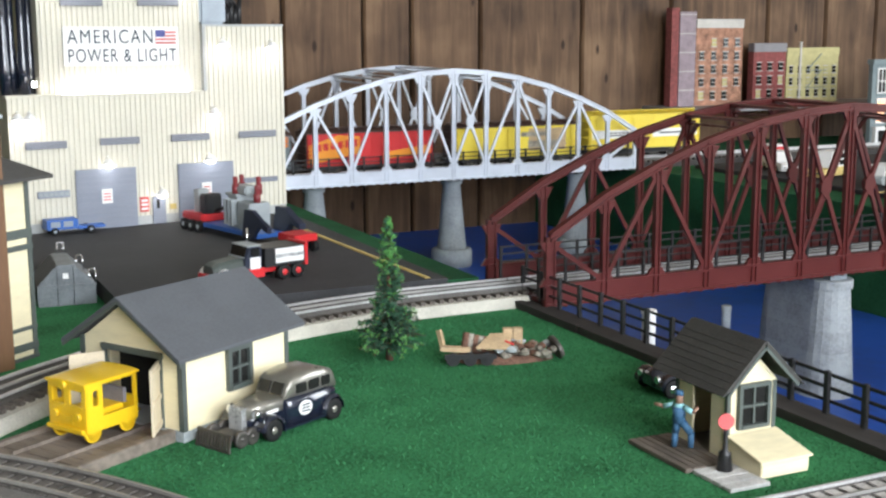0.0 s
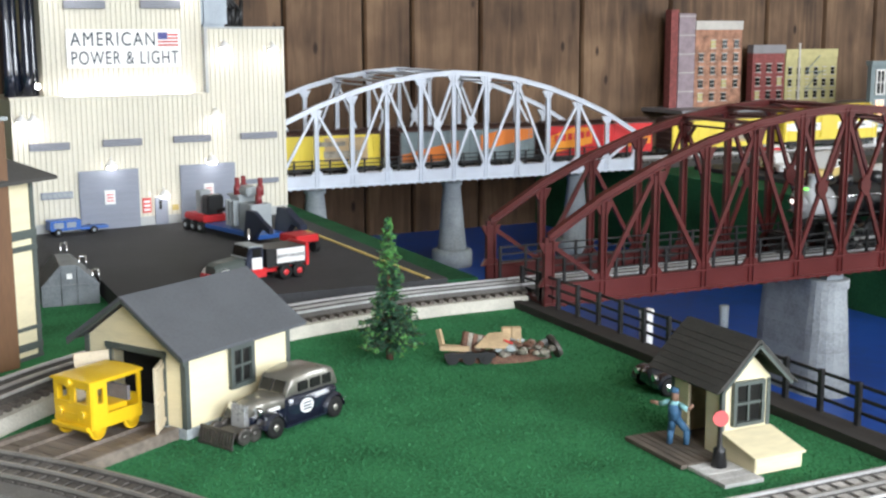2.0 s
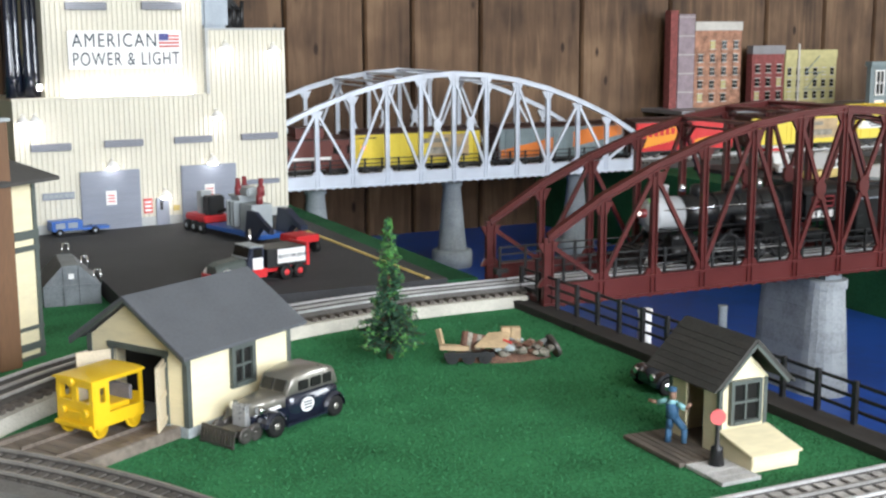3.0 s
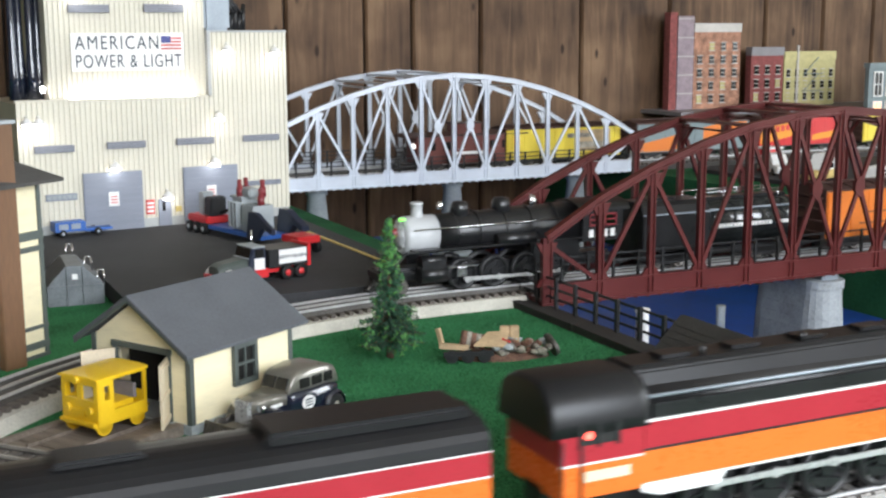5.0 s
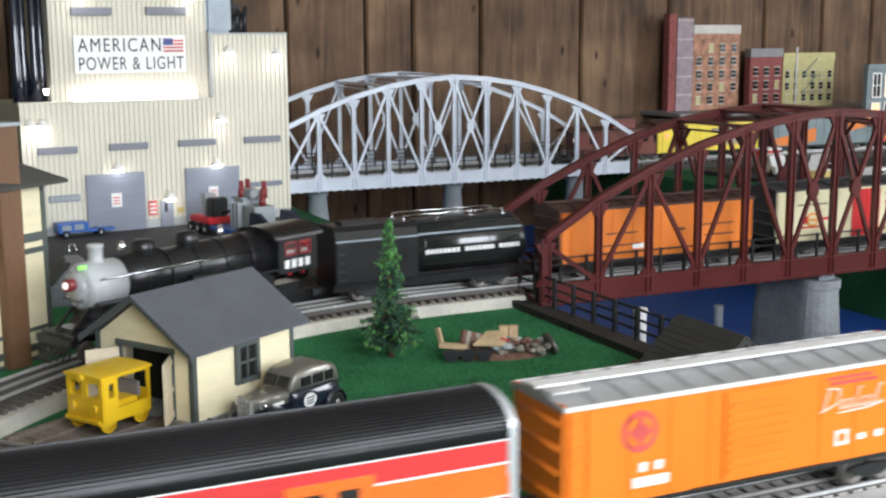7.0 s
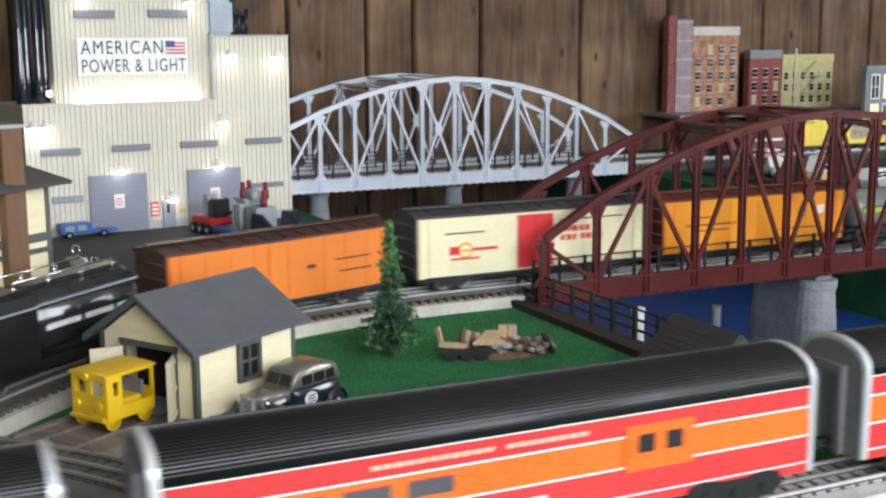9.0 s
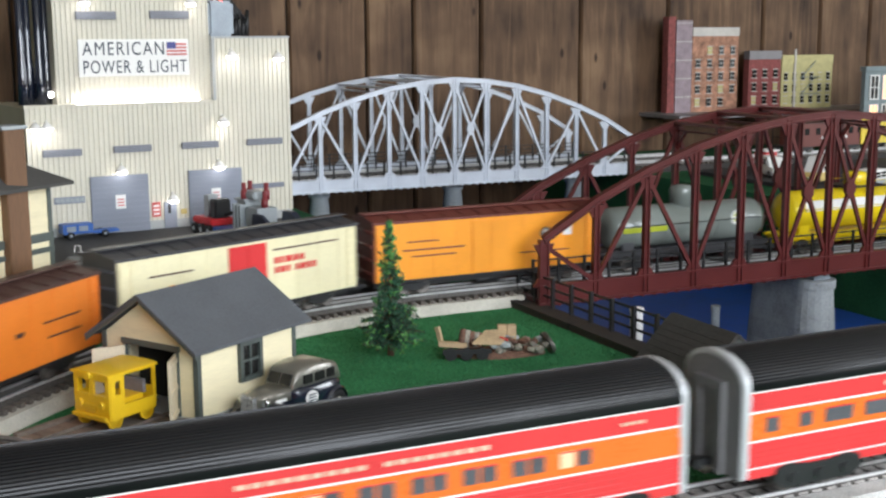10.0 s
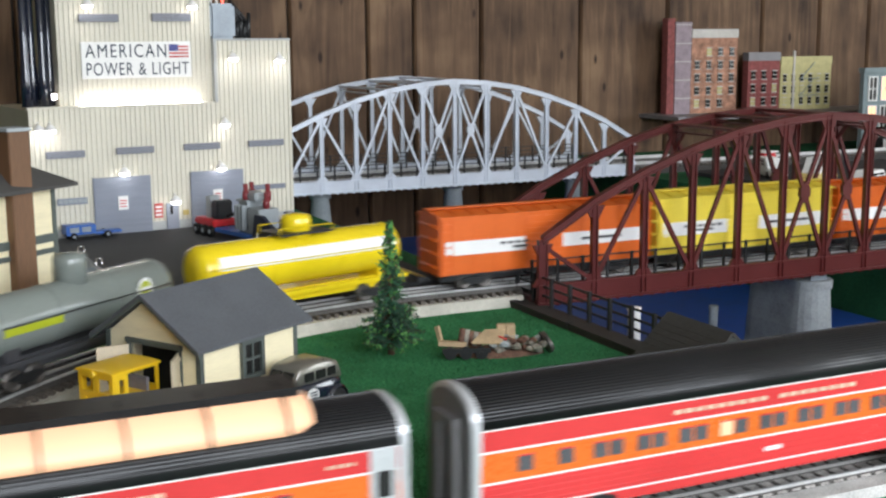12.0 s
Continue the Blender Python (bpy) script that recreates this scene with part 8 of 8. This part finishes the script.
def flourish(root, y, x0, z0, material):
    """A flowing painted emblem of slanted strokes with a sweep under it."""
    lean = 0.3
    strokes = [(0.0, 0.0, 0.0, 0.0135), (-0.002, 0.0135, 0.008, 0.0125), (0.008, 0.0125, 0.0095, 0.004), (0.0095, 0.004, -0.002, 0.0)]
    for k in range(6):
        x = 0.0125 + k * 0.0052
        top = 0.0062 if k not in (2, 5) else 0.0125
        strokes += [(x, 0.0, x, top), (x, top, x + 0.0026, top - 0.0012), (x + 0.0026, 0.0, x + 0.0052, 0.0022)]
    strokes += [(0.012, -0.0018, 0.034, -0.001), (0.034, -0.001, 0.046, 0.0012)]
    for a0, b0, a1, b1 in strokes:
        part("writing_stroke", bm_beam((x0 + a0 + lean * b0, y - 0.0004, z0 + b0), (x0 + a1 + lean * b1, y - 0.0004, z0 + b1), 0.0005, 0.0013, up=(0, -1, 0)), material, root)


flourish(silver_box, -0.027, 0.04, 0.0435, "white")
bars(silver_box, -0.027, [(0.05, 0.06, 0.022, 0.024), (0.05, 0.06, 0.029, 0.031), (0.05, 0.052, 0.024, 0.029), (0.058, 0.06, 0.024, 0.029), (0.067, 0.073, 0.0235, 0.027), (0.08, 0.086, 0.0235, 0.0275)], "white")
bars(silver_box, -0.027, [(0.045, 0.08, 0.0585, 0.0605), (0.042, 0.076, 0.0618, 0.0635)], "signred")
car_1 = streamliner("baggage_car", "red and orange streamlined baggage car with black roof", "baggage")
car_2 = streamliner("combine_car", "red and orange streamlined combine car with black roof", "combine")
car_3 = streamliner("coach_car", "red and orange streamlined coach with window row", "coach")
car_4 = streamliner("vestibule_coach", "red and orange streamlined coach with silver end door", "end_door")
car_5 = streamliner("dome_car", "red and orange dome car with lit glass dome", "dome")

# train on the back track
back_yellow = house_car("yellow_billboard_car", "yellow billboard boxcar with tan picture panel", 0.25, "boxyellow", "carbrown", roofwalk="carbrown")
part("picture_panel", bm_box(-0.005, 0.1, -0.0279, -0.0269, 0.024, 0.064), "tan", back_yellow, "tan picture panel")
bars(back_yellow, -0.0279, [(0.005, 0.06, 0.05, 0.058), (0.02, 0.085, 0.03, 0.042)], "rubble")
grey_car = house_car("grey_orange_boxcar", "grey boxcar with orange slanting band", 0.27, "slate", "carbrown", roofwalk="carbrown")
bm = bmesh.new()
prism(bm, [(-0.13, 0.016), (-0.06, 0.016), (0.128, 0.05), (0.128, 0.067), (0.07, 0.067), (-0.13, 0.03)], -0.0279, -0.0269)
part("slanting_band", bm, "reeferorange", grey_car, "orange slanting band")
red_car = house_car("red_yellow_boxcar", "red boxcar with yellow circus panels", 0.233, "daylightred", "carbrown", roofwalk="carbrown")
bm = bmesh.new()
prism(bm, [(-0.113, 0.018), (-0.02, 0.035), (0.02, 0.06), (-0.06, 0.066), (-0.113, 0.05)], -0.0279, -0.0269)
part("yellow_panel", bm, "reeferyellow", red_car, "yellow panel")
bm = bmesh.new()
prism(bm, [(-0.02, 0.018), (0.11, 0.03), (0.11, 0.044), (0.03, 0.035)], -0.0279, -0.0269)
part("yellow_panel", bm, "reeferyellow", red_car, "yellow panel")
bars(red_car, -0.0279, [(-0.1 + i * 0.013, -0.091 + i * 0.013, 0.04 + i * 0.0012, 0.052 + i * 0.0012) for i in range(6)], "daylightred")
front_yellow = copy_thing(back_yellow, pose(0, 0, 0))
lead_yellow = copy_thing(yellow_box, pose(0, 0, 0))
back_caboose = caboose()


# ================= movement =================
def glide(rows, t):
    """Smooth distance at t through rows of (t, s)."""
    ts, ss = [r[0] for r in rows], [r[1] for r in rows]
    k = max(0, min(len(ts) - 2, sum(1 for q in ts if q <= t) - 1))

    def slope(i):
        if i == 0:
            return (ss[1] - ss[0]) / (ts[1] - ts[0])
        if i == len(ts) - 1:
            return (ss[-1] - ss[-2]) / (ts[-1] - ts[-2])
        return (ss[i + 1] - ss[i - 1]) / (ts[i + 1] - ts[i - 1])

    d = ts[k + 1] - ts[k]
    u = (t - ts[k]) / d
    return ((2 * u ** 3 - 3 * u * u + 1) * ss[k] + (u ** 3 - 2 * u * u + u) * d * slope(k) + (3 * u * u - 2 * u ** 3) * ss[k + 1] + (u ** 3 - u * u) * d * slope(k + 1))


# distances of the cream car's front end, the combine's rear end and the yellow billboard car's rear end
RUN_A = [(0, 1.70), (1.2, 1.445), (2.5, 1.169), (3.2, 1.028), (4.8, 0.796), (5.5, 0.696), (6, 0.606), (6.5, 0.508), (7.2, 0.370), (8.0, 0.199), (8.8, 0.014), (9.2, -0.105), (9.5, -0.211), (9.8, -0.320), (10.5, -0.560), (11, -0.740), (12, -1.127)]
RUN_B = [(0, -2.68), (1.6, -2.17), (3.2, -1.66), (4.8, -1.155), (5.5, -0.96), (6, -0.817), (6.5, -0.673), (7.2, -0.467), (8.0, -0.225), (8.8, 0.033), (9.2, 0.153), (9.5, 0.254), (9.8, 0.359), (10.5, 0.595), (11, 0.769), (12, 1.10)]
RUN_C = [(0, 0.09), (1.5, 0.45), (2.5, 0.649), (3.2, 0.781), (4.8, 1.0186), (5.5, 1.112), (6, 1.198), (6.5, 1.288), (7.2, 1.415), (9, 1.73), (12, 2.26)]
TURN = 50.0  # degrees of the lawn curve before the line swings back


def spot_a(s):
    """A place on the middle track."""
    if s >= 0:
        return Vector((A_X0 + s, A_Y, 0.0203))
    a = -s / A_R
    if a <= radians(TURN):
        q = math.pi / 2 + a
        return Vector((A_X0 + A_R * math.cos(q), A_Y - A_R + A_R * math.sin(q), 0.0203))
    e = radians(90 + TURN)
    x, y = A_X0 + A_R * math.cos(e), A_Y - A_R + A_R * math.sin(e)
    rest = -s - A_R * radians(TURN)
    r = 0.42
    cx, cy = x + r * math.cos(e), y + r * math.sin(e)
    if rest <= r * radians(TURN):
        q = e + math.pi - rest / r
        return Vector((cx + r * math.cos(q), cy + r * math.sin(q), 0.0203))
    return Vector((cx - (rest - r * radians(TURN)), cy - r, 0.0203))


def spot_b(s):
    return Vector((s, B_Y, 0.0203))


def spot_c(s):
    return Vector((s, C_Y, 0.0378))


def ride(spot, s, reach):
    """The pose of a car whose middle is at s and whose trucks stand reach to each side."""
    a, b = spot(s - reach), spot(s + reach)
    return Matrix.Translation((a + b) / 2) @ pose(0, 0, 0, 0, 0, math.degrees(math.atan2(b.y - a.y, b.x - a.x)))


def motions():
    steps = [i * 0.2 for i in range(61)]
    # middle track: car, distance of its middle from the cream car's front end, half of the truck spacing
    for car, off, reach in ((tender_a, -0.4325, 0.068), (reefer, -0.159, 0.083), (cream, 0.1375, 0.092), (reefer2, 0.431, 0.086), (grey_tank, 0.692, 0.071), (yellow_tank, 0.953, 0.08), (orange_box, 1.242, 0.086), (yellow_box, 1.508, 0.081), (orange_box_b, 1.776, 0.086)):
        walk(car, [(t, ride(spot_a, glide(RUN_A, t) + off, reach)) for t in steps])
    head = []
    for t in steps:
        m = ride(spot_a, glide(RUN_A, t) - 0.779 + 0.075, 0.06)
        head.append((t, m @ Matrix.Translation((-0.075, 0, 0))))
    walk(engine_a, head)
    # front track: distance from the combine's rear end
    for car, off, reach in ((engine_b, 1.398, 0.1), (tender_b, 1.242, 0.074), (silver_box, 0.9635, 0.086), (car_1, 0.613, 0.135), (car_2, 0.192, 0.135), (car_3, -0.23, 0.135), (car_4, -0.652, 0.135), (car_5, -1.072, 0.135)):
        walk(car, [(t, ride(spot_b, glide(RUN_B, t) + off, reach)) for t in steps])
    # back track: distance from the billboard car's rear end
    for car, off, reach in ((back_caboose, -0.075, 0.065), (back_yellow, 0.125, 0.08), (grey_car, 0.42, 0.09), (red_car, 0.6965, 0.07), (front_yellow, 0.981, 0.08), (lead_yellow, 1.257, 0.081)):
        walk(car, [(t, ride(spot_c, glide(RUN_C, t) + off, reach)) for t in steps])
    # driving wheels and rods
    fine = [i * 0.075 for i in range(161)]
    for run, drivers, rods, r, crank, sign, drop in ((RUN_A, drivers_a, rods_a, 0.0165, 0.0065, 1, 0.0), (RUN_B, drivers_b, rods_b, 0.0175, 0.007, 1, B_DROP)):
        turn = [(t, sign * glide(run, t) / r) for t in fine]
        for wheel in drivers:
            at = wheel.matrix_basis.translation.copy()
            walk(wheel, [(t, Matrix.Translation(at) @ Matrix.Rotation(a, 4, "Y")) for t, a in turn])
        for rod in rods:
            walk(rod, [(t, Matrix.Translation((crank * math.sin(a), 0, r - drop + crank * math.cos(a)))) for t, a in turn])


motions()
